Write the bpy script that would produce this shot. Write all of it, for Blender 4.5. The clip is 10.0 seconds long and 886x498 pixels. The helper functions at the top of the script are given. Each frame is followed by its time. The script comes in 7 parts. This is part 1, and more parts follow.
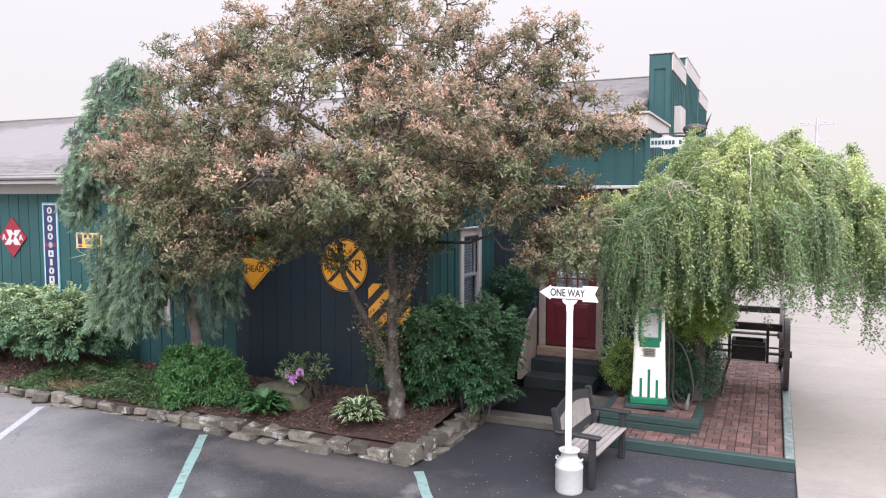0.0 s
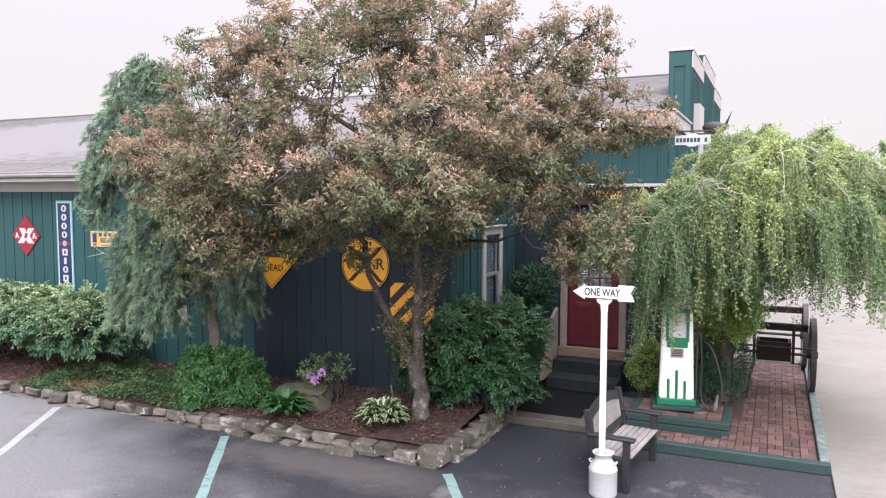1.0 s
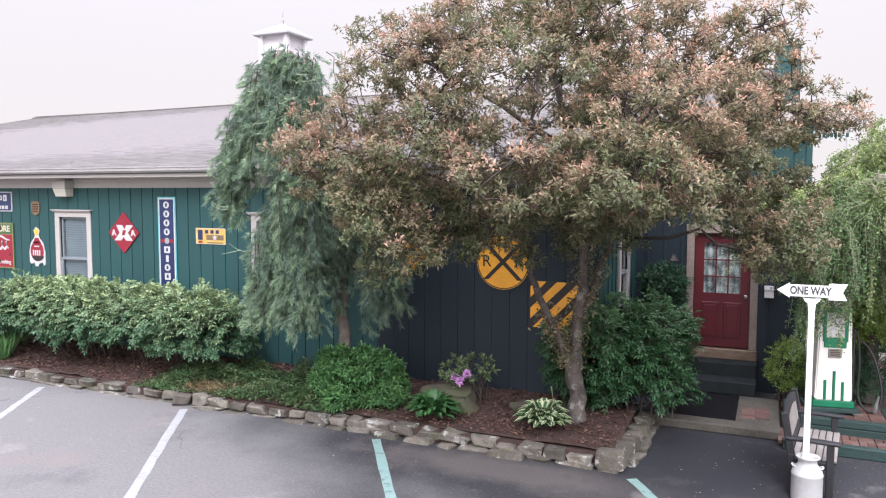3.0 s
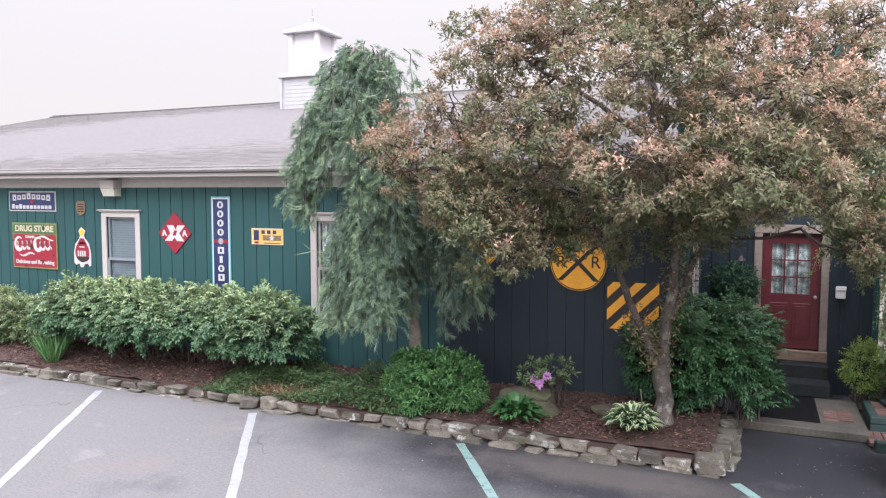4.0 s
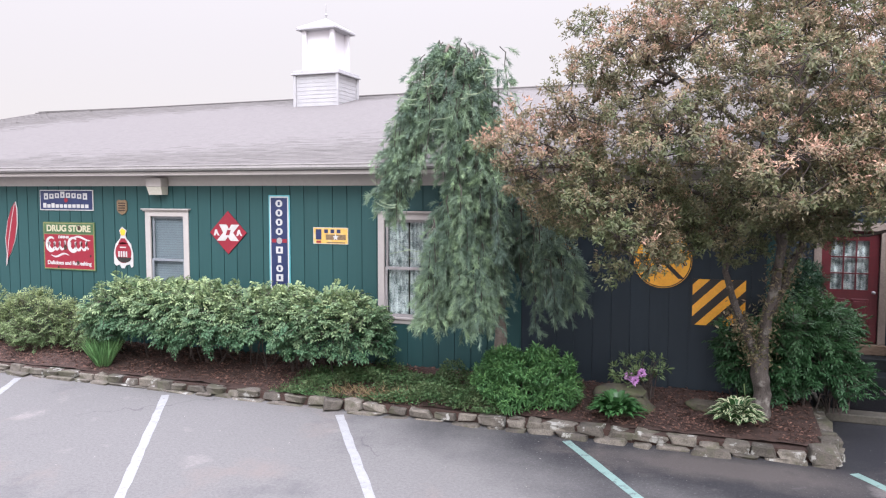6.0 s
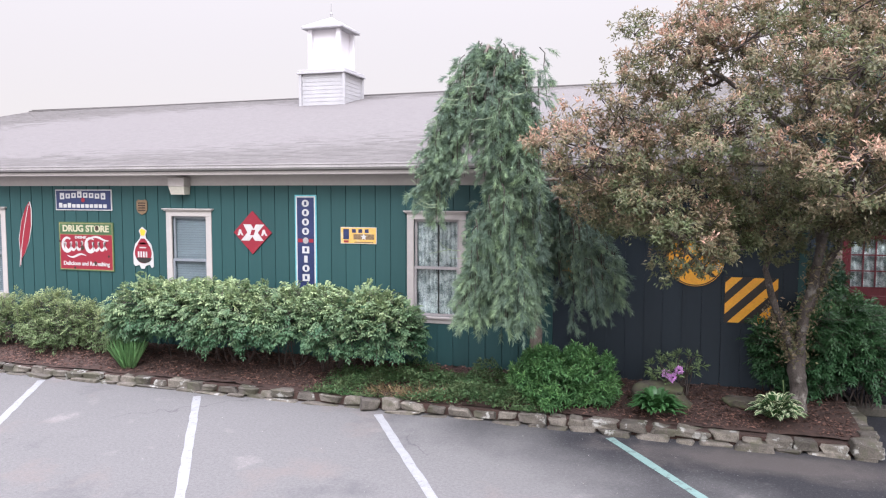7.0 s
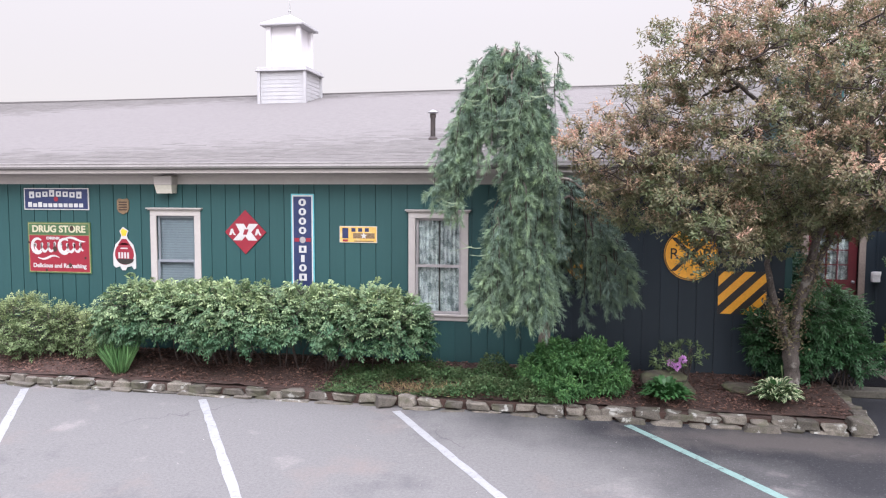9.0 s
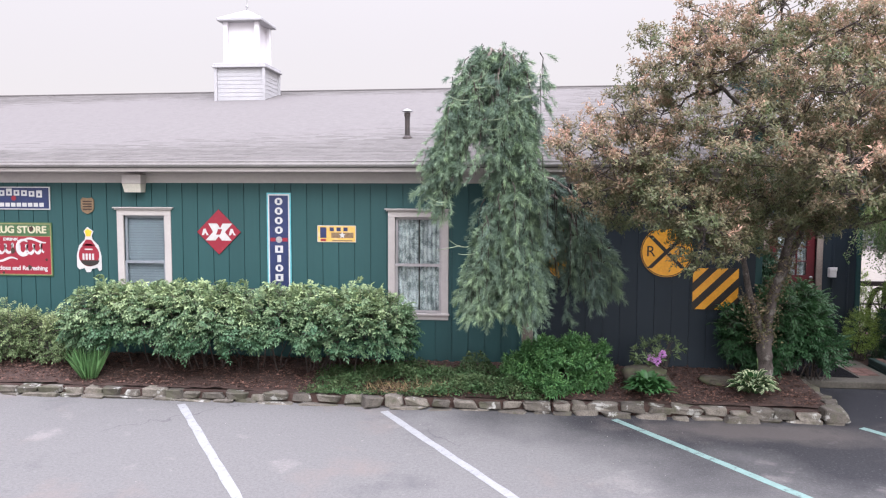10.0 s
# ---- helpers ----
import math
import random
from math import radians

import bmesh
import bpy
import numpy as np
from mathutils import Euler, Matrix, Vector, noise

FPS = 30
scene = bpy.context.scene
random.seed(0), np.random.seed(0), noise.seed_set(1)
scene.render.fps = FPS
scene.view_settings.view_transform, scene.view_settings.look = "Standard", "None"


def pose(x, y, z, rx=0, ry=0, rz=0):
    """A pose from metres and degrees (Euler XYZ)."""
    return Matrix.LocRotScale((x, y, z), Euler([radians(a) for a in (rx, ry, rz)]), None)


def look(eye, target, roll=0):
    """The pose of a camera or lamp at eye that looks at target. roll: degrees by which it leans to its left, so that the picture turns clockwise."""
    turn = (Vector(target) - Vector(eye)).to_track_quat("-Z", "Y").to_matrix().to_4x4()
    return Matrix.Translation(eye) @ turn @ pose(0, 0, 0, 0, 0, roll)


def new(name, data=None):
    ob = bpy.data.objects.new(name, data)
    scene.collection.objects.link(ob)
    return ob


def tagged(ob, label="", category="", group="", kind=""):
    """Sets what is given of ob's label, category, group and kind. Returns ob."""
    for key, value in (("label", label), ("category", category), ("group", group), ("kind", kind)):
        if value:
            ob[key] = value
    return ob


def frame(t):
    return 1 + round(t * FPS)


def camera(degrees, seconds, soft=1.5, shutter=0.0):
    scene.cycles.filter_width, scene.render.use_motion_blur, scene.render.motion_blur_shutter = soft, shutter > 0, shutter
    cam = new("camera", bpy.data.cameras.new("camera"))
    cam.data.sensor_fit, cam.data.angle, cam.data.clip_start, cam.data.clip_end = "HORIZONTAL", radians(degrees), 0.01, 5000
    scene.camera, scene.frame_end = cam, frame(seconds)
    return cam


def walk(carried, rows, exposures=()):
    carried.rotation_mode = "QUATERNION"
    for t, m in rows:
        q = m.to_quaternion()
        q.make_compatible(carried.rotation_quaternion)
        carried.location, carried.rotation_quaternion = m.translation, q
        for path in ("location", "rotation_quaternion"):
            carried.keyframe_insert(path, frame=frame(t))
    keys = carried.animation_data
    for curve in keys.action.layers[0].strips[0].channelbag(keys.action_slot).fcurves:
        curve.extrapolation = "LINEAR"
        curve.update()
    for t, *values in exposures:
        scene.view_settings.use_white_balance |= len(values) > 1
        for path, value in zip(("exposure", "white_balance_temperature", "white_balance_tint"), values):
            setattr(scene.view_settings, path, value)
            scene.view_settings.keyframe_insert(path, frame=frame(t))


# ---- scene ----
cam = camera(62.2, 10.0, soft=1.2)
METRES, EYE, TILT, LEAN, TURN = 9.6, 3.55, 0.0, 0.0, 24.3
ROWS = [
    (0.0, 0.0, 0.0, 0.0, -0.0, -4.11, 0.01),
    (0.5, -0.0129, 0.0097, -0.0015, 0.03, -4.12, -0.01),
    (1.0, -0.0383, 0.0179, -0.003, 0.04, -4.13, -0.05),
    (1.5, -0.0806, 0.0238, -0.0065, 0.01, -4.16, -0.09),
    (2.0, -0.1406, 0.0303, -0.0084, -0.08, -4.17, -0.11),
    (2.5, -0.2092, 0.0394, -0.0084, -0.16, -4.18, -0.14),
    (3.0, -0.2796, 0.0521, -0.0088, -0.32, -4.19, -0.13),
    (4.5, -0.4736, 0.0806, -0.0107, -1.03, -4.18, -0.12),
    (5.0, -0.5296, 0.0832, -0.0118, -1.22, -4.16, -0.13),
    (5.5, -0.5855, 0.0856, -0.0128, -3.07, -4.15, -0.16),
    (7.0, -0.7364, 0.0925, -0.0118, -6.48, -4.26, -0.12),
    (7.5, -0.7834, 0.0929, -0.0128, -7.59, -4.22, -0.15),
    (8.0, -0.8266, 0.0931, -0.0132, -9.14, -4.23, -0.14),
    (8.5, -0.8682, 0.0954, -0.0136, -10.83, -4.22, -0.15),
    (9.0, -0.91, 0.0997, -0.0143, -13.42, -4.23, -0.19),
    (9.5, -0.9489, 0.1077, -0.0141, -16.01, -4.28, -0.19),
    (10.0, -0.9869, 0.1207, -0.015, -18.24, -4.27, -0.21),
]
walk(cam, [(t, pose(0, 0, EYE, TILT, LEAN, TURN) @ pose(METRES * x, METRES * y, METRES * z, 90 + pitch, roll, yaw)) for t, x, y, z, yaw, pitch, roll in ROWS], [(0.0, 0.77, 5950, 8), (3.5, 0.765, 5950, 8), (6.0, 0.73, 5950, 8), (10.0, 0.70, 5950, 8)])

# ---- world, sun, exposure ----
SUN_ELEV, SUN_TURN = 40.0, 155.0
world = bpy.data.worlds.new("overcast_sky")
scene.world = world
world.use_nodes = True
wn, wl = world.node_tree.nodes, world.node_tree.links
wn.clear()
w_out = wn.new("ShaderNodeOutputWorld")
w_bg = wn.new("ShaderNodeBackground")
w_sky = wn.new("ShaderNodeTexSky")
w_sky.sky_type = 'NISHITA'
w_sky.sun_disc = False
w_sky.sun_elevation = radians(SUN_ELEV)
w_sky.sun_rotation = radians(SUN_TURN)
w_sky.air_density, w_sky.dust_density = 1.0, 4.0
w_str = wn.new("ShaderNodeVectorMath")
w_str.operation = 'SCALE'
w_str.inputs["Scale"].default_value = 0.10
w_co = wn.new("ShaderNodeTexCoord")
w_sep = wn.new("ShaderNodeSeparateXYZ")
w_up = wn.new("ShaderNodeMath")                # thin cloud: far brighter overhead than at the horizon
w_up.operation = 'MAXIMUM'
w_up.inputs[1].default_value = 0.0
w_pow = wn.new("ShaderNodeMath")
w_pow.operation = 'POWER'
w_pow.inputs[1].default_value = 3.6
w_ramp = wn.new("ShaderNodeMapRange")
w_ramp.inputs["From Min"].default_value, w_ramp.inputs["From Max"].default_value = 0.0, 1.0
w_ramp.inputs["To Min"].default_value, w_ramp.inputs["To Max"].default_value = 0.59, 5.6
w_col = wn.new("ShaderNodeVectorMath")
w_col.operation = 'SCALE'
w_tint = wn.new("ShaderNodeMix")               # warm haze low down, bluer cloud overhead
w_tint.data_type = 'RGBA'
w_tint.inputs[6].default_value = (1.015, 0.890, 0.832, 1)
w_tint.inputs[7].default_value = (1.0, 0.905, 1.02, 1)
wl.new(w_up.outputs[0], w_tint.inputs[0])
wl.new(w_tint.outputs[2], w_col.inputs[0])
w_mix = wn.new("ShaderNodeMix")
w_mix.data_type = 'RGBA'
w_mix.inputs[0].default_value = 0.94
wl.new(w_sky.outputs["Color"], w_str.inputs[0])
wl.new(w_co.outputs["Generated"], w_sep.inputs[0])
wl.new(w_sep.outputs["Z"], w_up.inputs[0])
wl.new(w_up.outputs[0], w_pow.inputs[0])
wl.new(w_pow.outputs[0], w_ramp.inputs["Value"])
sun_way = (math.sin(radians(SUN_TURN)) * math.cos(radians(SUN_ELEV)), math.cos(radians(SUN_TURN)) * math.cos(radians(SUN_ELEV)), math.sin(radians(SUN_ELEV)))
w_dot = wn.new("ShaderNodeVectorMath")         # thin cloud glows broadly round the sun
w_dot.operation = 'DOT_PRODUCT'
w_dot.inputs[1].default_value = sun_way
w_pos = wn.new("ShaderNodeMath")
w_pos.operation = 'MAXIMUM'
w_pos.inputs[1].default_value = 0.0
w_aur = wn.new("ShaderNodeMath")
w_aur.operation = 'POWER'
w_aur.inputs[1].default_value = 2.0
w_sum = wn.new("ShaderNodeMath")
w_sum.operation = 'MULTIPLY_ADD'
w_sum.inputs[1].default_value = 1.7
wl.new(w_co.outputs["Generated"], w_dot.inputs[0])
wl.new(w_dot.outputs["Value"], w_pos.inputs[0])
wl.new(w_pos.outputs[0], w_aur.inputs[0])
wl.new(w_aur.outputs[0], w_sum.inputs[0])
wl.new(w_ramp.outputs["Result"], w_sum.inputs[2])
wl.new(w_sum.outputs[0], w_col.inputs["Scale"])
wl.new(w_str.outputs[0], w_mix.inputs[6])
wl.new(w_col.outputs[0], w_mix.inputs[7])
wl.new(w_mix.outputs[2], w_bg.inputs["Color"])
wl.new(w_bg.outputs[0], w_out.inputs["Surface"])
w_bg.inputs["Strength"].default_value = 1.0

sun_data = bpy.data.lights.new("sun", 'SUN')
sun_data.energy, sun_data.angle, sun_data.color = 1.5, radians(24), (1.0, 0.98, 0.975)
sun = new("sun", sun_data)
sd = Vector((math.sin(radians(SUN_TURN)) * math.cos(radians(SUN_ELEV)), math.cos(radians(SUN_TURN)) * math.cos(radians(SUN_ELEV)), math.sin(radians(SUN_ELEV))))
sun.matrix_world = look(sd * 60, (0, 0, 0))

# ---- materials ----


def mat(name, col, col2=None, scale=4.0, rough=0.7, bump=0.0, bump_scale=60.0, metal=0.0, island=0.0, rand=0.0, spec=0.4, stretch=(1, 1, 1), contrast=0.5, trans=0.0, leaf_tint=None):
    """A procedural surface: two colours mixed by noise at two scales, with fine relief, varied piece by piece."""
    m = bpy.data.materials.new(name)
    m.use_nodes = True
    nt = m.node_tree
    N, L = nt.nodes.new, nt.links.new
    b = nt.nodes["Principled BSDF"]
    b.inputs["Roughness"].default_value = rough
    b.inputs["Metallic"].default_value = metal
    b.inputs["Specular IOR Level"].default_value = spec
    geo = N("ShaderNodeNewGeometry")
    mp = N("ShaderNodeMapping")
    mp.inputs["Scale"].default_value = stretch
    L(geo.outputs["Position"], mp.inputs[0])
    n1, n2 = N("ShaderNodeTexNoise"), N("ShaderNodeTexNoise")
    n1.inputs["Scale"].default_value, n1.inputs["Detail"].default_value = scale, 3
    n2.inputs["Scale"].default_value, n2.inputs["Detail"].default_value = scale * 9, 4
    L(mp.outputs[0], n1.inputs["Vector"])
    L(mp.outputs[0], n2.inputs["Vector"])
    add = N("ShaderNodeMath")
    add.operation = 'ADD'
    L(n1.outputs["Fac"], add.inputs[0])
    L(n2.outputs["Fac"], add.inputs[1])
    rg = N("ShaderNodeMapRange")
    rg.inputs["From Min"].default_value, rg.inputs["From Max"].default_value = 1.0 - 0.5 * contrast, 1.0 + 0.5 * contrast
    L(add.outputs[0], rg.inputs["Value"])
    mx = N("ShaderNodeMix")
    mx.data_type = 'RGBA'
    mx.inputs[6].default_value = (*col, 1)
    mx.inputs[7].default_value = (*(col2 or tuple(c * 0.75 for c in col)), 1)
    L(rg.outputs["Result"], mx.inputs[0])
    colour = mx.outputs[2]
    if leaf_tint:
        at = N("ShaderNodeAttribute")
        at.attribute_name = "leaf_tint"
        my = N("ShaderNodeMix")
        my.data_type = 'RGBA'
        L(at.outputs["Fac"], my.inputs[0])
        L(colour, my.inputs[6])
        my.inputs[7].default_value = (*leaf_tint, 1)
        colour = my.outputs[2]
    if island or rand:
        src = geo.outputs["Random Per Island"]
        if rand:
            src = N("ShaderNodeObjectInfo").outputs["Random"]
        vr = N("ShaderNodeMapRange")
        k = island or rand
        vr.inputs["To Min"].default_value, vr.inputs["To Max"].default_value = 1 - k, 1 + k
        L(src, vr.inputs["Value"])
        vs = N("ShaderNodeVectorMath")
        vs.operation = 'SCALE'
        L(colour, vs.inputs[0])
        L(vr.outputs["Result"], vs.inputs["Scale"])
        colour = vs.outputs[0]
    L(colour, b.inputs["Base Color"])
    if bump:
        n3, bp = N("ShaderNodeTexNoise"), N("ShaderNodeBump")
        n3.inputs["Scale"].default_value, n3.inputs["Detail"].default_value = bump_scale, 4
        bp.inputs["Strength"].default_value, bp.inputs["Distance"].default_value = bump, 0.01
        L(mp.outputs[0], n3.inputs["Vector"])
        L(n3.outputs["Fac"], bp.inputs["Height"])
        L(bp.outputs[0], b.inputs["Normal"])
    if trans:
        tr, ms = N("ShaderNodeBsdfTranslucent"), N("ShaderNodeMixShader")
        ms.inputs[0].default_value = trans
        L(colour, tr.inputs["Color"])
        L(b.outputs[0], ms.inputs[1])
        L(tr.outputs[0], ms.inputs[2])
        L(ms.outputs[0], nt.nodes["Material Output"].inputs["Surface"])
    return m


def patches(m, col, scale, lo, hi, amount=1.0):
    """Lays irregular patches of another colour over a surface: lichen, worn paint, stains."""
    nt = m.node_tree
    N, L = nt.nodes.new, nt.links.new
    b = nt.nodes["Principled BSDF"]
    base = b.inputs["Base Color"].links[0].from_socket
    geo, nz, r, mx = N("ShaderNodeNewGeometry"), N("ShaderNodeTexNoise"), N("ShaderNodeMapRange"), N("ShaderNodeMix")
    nz.inputs["Scale"].default_value, nz.inputs["Detail"].default_value = scale, 7
    nz.inputs["Roughness"].default_value = 0.65
    L(geo.outputs["Position"], nz.inputs["Vector"])
    r.inputs["From Min"].default_value, r.inputs["From Max"].default_value = lo, hi
    r.inputs["To Max"].default_value = amount
    L(nz.outputs["Fac"], r.inputs["Value"])
    mx.data_type = 'RGBA'
    mx.inputs[7].default_value = (*col, 1)
    L(r.outputs["Result"], mx.inputs[0])
    L(base, mx.inputs[6])
    L(mx.outputs[2], b.inputs["Base Color"])
    return m


def ragged_patch(m, col, at, radii, amount):
    """One ragged patch on the ground: a spill of dust or painted-in shade, with a torn outline."""
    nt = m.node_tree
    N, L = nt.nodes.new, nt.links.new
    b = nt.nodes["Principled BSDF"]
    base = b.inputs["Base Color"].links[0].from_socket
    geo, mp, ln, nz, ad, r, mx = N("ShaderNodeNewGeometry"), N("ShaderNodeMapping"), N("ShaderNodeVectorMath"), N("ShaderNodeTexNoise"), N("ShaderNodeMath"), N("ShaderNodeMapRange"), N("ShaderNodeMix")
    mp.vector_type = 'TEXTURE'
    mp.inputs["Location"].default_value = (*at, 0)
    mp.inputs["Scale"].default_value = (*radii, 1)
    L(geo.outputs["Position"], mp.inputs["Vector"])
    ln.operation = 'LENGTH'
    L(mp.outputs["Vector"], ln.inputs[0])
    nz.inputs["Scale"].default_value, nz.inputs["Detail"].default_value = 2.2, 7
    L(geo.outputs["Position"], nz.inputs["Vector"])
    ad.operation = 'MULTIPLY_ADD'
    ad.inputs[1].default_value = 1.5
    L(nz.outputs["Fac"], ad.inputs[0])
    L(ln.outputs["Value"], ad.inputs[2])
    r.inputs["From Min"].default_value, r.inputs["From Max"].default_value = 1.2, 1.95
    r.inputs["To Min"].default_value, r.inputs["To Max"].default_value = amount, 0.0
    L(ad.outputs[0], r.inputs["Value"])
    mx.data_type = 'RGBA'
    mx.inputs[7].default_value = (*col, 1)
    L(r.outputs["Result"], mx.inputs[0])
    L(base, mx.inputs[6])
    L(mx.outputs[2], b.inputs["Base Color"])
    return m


def glass_mat(name, tint=(0.9, 0.95, 0.95)):
    m = bpy.data.materials.new(name)
    m.use_nodes = True
    b = m.node_tree.nodes["Principled BSDF"]
    b.inputs["Base Color"].default_value = (*tint, 1)
    b.inputs["Roughness"].default_value = 0.02
    b.inputs["Transmission Weight"].default_value = 1.0
    b.inputs["IOR"].default_value = 1.2
    return m


def asphalt_mat():
    """Old grey asphalt with cracks and pale wear, darker by the bed and entry: resealing, plus shade put into the
    colour.
    """
    m = mat("asphalt", (0.128, 0.1255, 0.1205), (0.112, 0.110, 0.1055), scale=0.55, rough=0.9, bump=0.3, bump_scale=140, spec=0.2, contrast=1.3)
    nt = m.node_tree
    N, L = nt.nodes.new, nt.links.new
    b = nt.nodes["Principled BSDF"]
    base = b.inputs["Base Color"].links[0].from_socket
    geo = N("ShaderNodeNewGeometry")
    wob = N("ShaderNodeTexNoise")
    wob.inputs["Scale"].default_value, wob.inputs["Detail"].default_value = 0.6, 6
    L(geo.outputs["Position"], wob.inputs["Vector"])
    # Wide dark gradient: resealing, deepened to carry the shade near bed and entry.
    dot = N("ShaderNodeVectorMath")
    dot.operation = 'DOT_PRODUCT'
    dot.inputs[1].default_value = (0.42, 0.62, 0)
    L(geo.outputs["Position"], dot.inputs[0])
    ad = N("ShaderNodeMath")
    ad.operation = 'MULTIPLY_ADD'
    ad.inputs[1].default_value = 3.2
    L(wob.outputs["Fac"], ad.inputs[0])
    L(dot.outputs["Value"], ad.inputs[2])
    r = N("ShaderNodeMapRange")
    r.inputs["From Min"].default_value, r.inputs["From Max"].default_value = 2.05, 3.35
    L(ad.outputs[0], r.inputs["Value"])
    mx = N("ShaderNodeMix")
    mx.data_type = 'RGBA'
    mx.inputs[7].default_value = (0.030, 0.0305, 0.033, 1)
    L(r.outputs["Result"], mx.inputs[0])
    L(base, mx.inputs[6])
    # dusty scuffs
    sc = N("ShaderNodeTexNoise")
    sc.inputs["Scale"].default_value, sc.inputs["Detail"].default_value = 1.1, 8
    L(geo.outputs["Position"], sc.inputs["Vector"])
    r2 = N("ShaderNodeMapRange")
    r2.inputs["From Min"].default_value, r2.inputs["From Max"].default_value = 0.63, 0.72
    r2.inputs["To Max"].default_value = 0.5
    L(sc.outputs["Fac"], r2.inputs["Value"])
    m2 = N("ShaderNodeMix")
    m2.data_type = 'RGBA'
    m2.inputs[7].default_value = (0.20, 0.185, 0.175, 1)
    L(r2.outputs["Result"], m2.inputs[0])
    L(mx.outputs[2], m2.inputs[6])
    # hairline cracks
    vo = N("ShaderNodeTexVoronoi")
    vo.feature = 'DISTANCE_TO_EDGE'
    vo.inputs["Scale"].default_value = 0.22
    wv = N("ShaderNodeVectorMath")
    wv.operation = 'ADD'
    nz = N("ShaderNodeTexNoise")
    nz.inputs["Scale"].default_value, nz.inputs["Detail"].default_value = 2.0, 5
    L(geo.outputs["Position"], nz.inputs["Vector"])
    L(geo.outputs["Position"], wv.inputs[0])
    L(nz.outputs["Color"], wv.inputs[1])
    L(wv.outputs[0], vo.inputs["Vector"])
    r3 = N("ShaderNodeMapRange")
    r3.inputs["From Min"].default_value, r3.inputs["From Max"].default_value = 0.0, 0.006
    r3.inputs["To Min"].default_value, r3.inputs["To Max"].default_value = 0.55, 0.0
    L(vo.outputs["Distance"], r3.inputs["Value"])
    few = N("ShaderNodeMapRange")
    few.inputs["From Min"].default_value, few.inputs["From Max"].default_value = 0.5, 0.6
    L(wob.outputs["Fac"], few.inputs["Value"])
    both = N("ShaderNodeMath")
    both.operation = 'MULTIPLY'
    L(r3.outputs["Result"], both.inputs[0])
    L(few.outputs["Result"], both.inputs[1])
    m3 = N("ShaderNodeMix")
    m3.data_type = 'RGBA'
    m3.inputs[7].default_value = (0.04, 0.04, 0.042, 1)
    L(both.outputs[0], m3.inputs[0])
    L(m2.outputs[2], m3.inputs[6])
    gr = N("ShaderNodeTexNoise")
    gr.inputs["Scale"].default_value, gr.inputs["Detail"].default_value = 70, 5
    L(geo.outputs["Position"], gr.inputs["Vector"])
    md = N("ShaderNodeTexNoise")
    md.inputs["Scale"].default_value, md.inputs["Detail"].default_value = 24, 9
    L(geo.outputs["Position"], md.inputs["Vector"])
    sm = N("ShaderNodeMath")
    sm.operation = 'ADD'
    L(gr.outputs["Fac"], sm.inputs[0])
    L(md.outputs["Fac"], sm.inputs[1])
    r4 = N("ShaderNodeMapRange")
    r4.inputs["From Min"].default_value, r4.inputs["From Max"].default_value = 0.65, 1.35
    r4.inputs["To Min"].default_value, r4.inputs["To Max"].default_value = 0.78, 1.22
    L(sm.outputs[0], r4.inputs["Value"])
    v4 = N("ShaderNodeVectorMath")
    v4.operation = 'SCALE'
    L(m3.outputs[2], v4.inputs[0])
    L(r4.outputs["Result"], v4.inputs["Scale"])
    L(v4.outputs[0], b.inputs["Base Color"])
    return m


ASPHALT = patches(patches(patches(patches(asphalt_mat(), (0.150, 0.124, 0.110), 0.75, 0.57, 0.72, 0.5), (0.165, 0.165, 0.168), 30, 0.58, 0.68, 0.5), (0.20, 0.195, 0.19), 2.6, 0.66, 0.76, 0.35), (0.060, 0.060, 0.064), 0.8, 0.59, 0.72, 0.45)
ragged_patch(ASPHALT, (0.128, 0.113, 0.102), (-5.5, 7.95), (2.0, 0.5), 0.5)     # dust washed out of the bed
ragged_patch(ASPHALT, (0.020, 0.021, 0.025), (-3.3, 9.4), (1.5, 1.7), 0.85)         # shade of the corner by the entry, painted as a dark patch
LINE_WHITE = patches(mat("line_paint_white", (0.245, 0.252, 0.249), (0.195, 0.201, 0.199), scale=7, rough=0.85, bump=0.3, bump_scale=120, contrast=0.6), (0.12, 0.12, 0.124), 11.0, 0.55, 0.68, 0.7)
LINE_MINT = patches(mat("line_paint_mint", (0.175, 0.275, 0.248), (0.14, 0.215, 0.195), scale=7, rough=0.85, bump=0.3, bump_scale=120, contrast=0.6), (0.075, 0.08, 0.082), 9.0, 0.54, 0.66, 0.8)
CONCRETE = patches(mat("concrete", (0.182, 0.166, 0.138), (0.156, 0.142, 0.118), scale=1.2, rough=0.9, bump=0.15, bump_scale=90, rand=0.04), (0.13, 0.12, 0.11), 0.8, 0.52, 0.7, 0.6)
SLAB = mat("entry_concrete", (0.086, 0.078, 0.063), (0.050, 0.046, 0.036), scale=3, rough=0.85, bump=0.3, bump_scale=60)
MULCH = mat("mulch", (0.060, 0.034, 0.026), (0.027, 0.017, 0.013), scale=9, rough=0.95, bump=1.0, bump_scale=45, contrast=0.8)
CHIP = mat("mulch_chip", (0.135, 0.074, 0.055), (0.058, 0.033, 0.026), scale=12, rough=0.95, island=0.65)
STONE = patches(patches(mat("edging_stone", (0.142, 0.126, 0.104), (0.060, 0.054, 0.044), scale=6, rough=0.95, bump=1.0, bump_scale=16, rand=0.42, contrast=0.6), (0.06, 0.060, 0.036), 3.2, 0.50, 0.62, 0.7), (0.33, 0.33, 0.30), 3.7, 0.59, 0.64, 0.8)
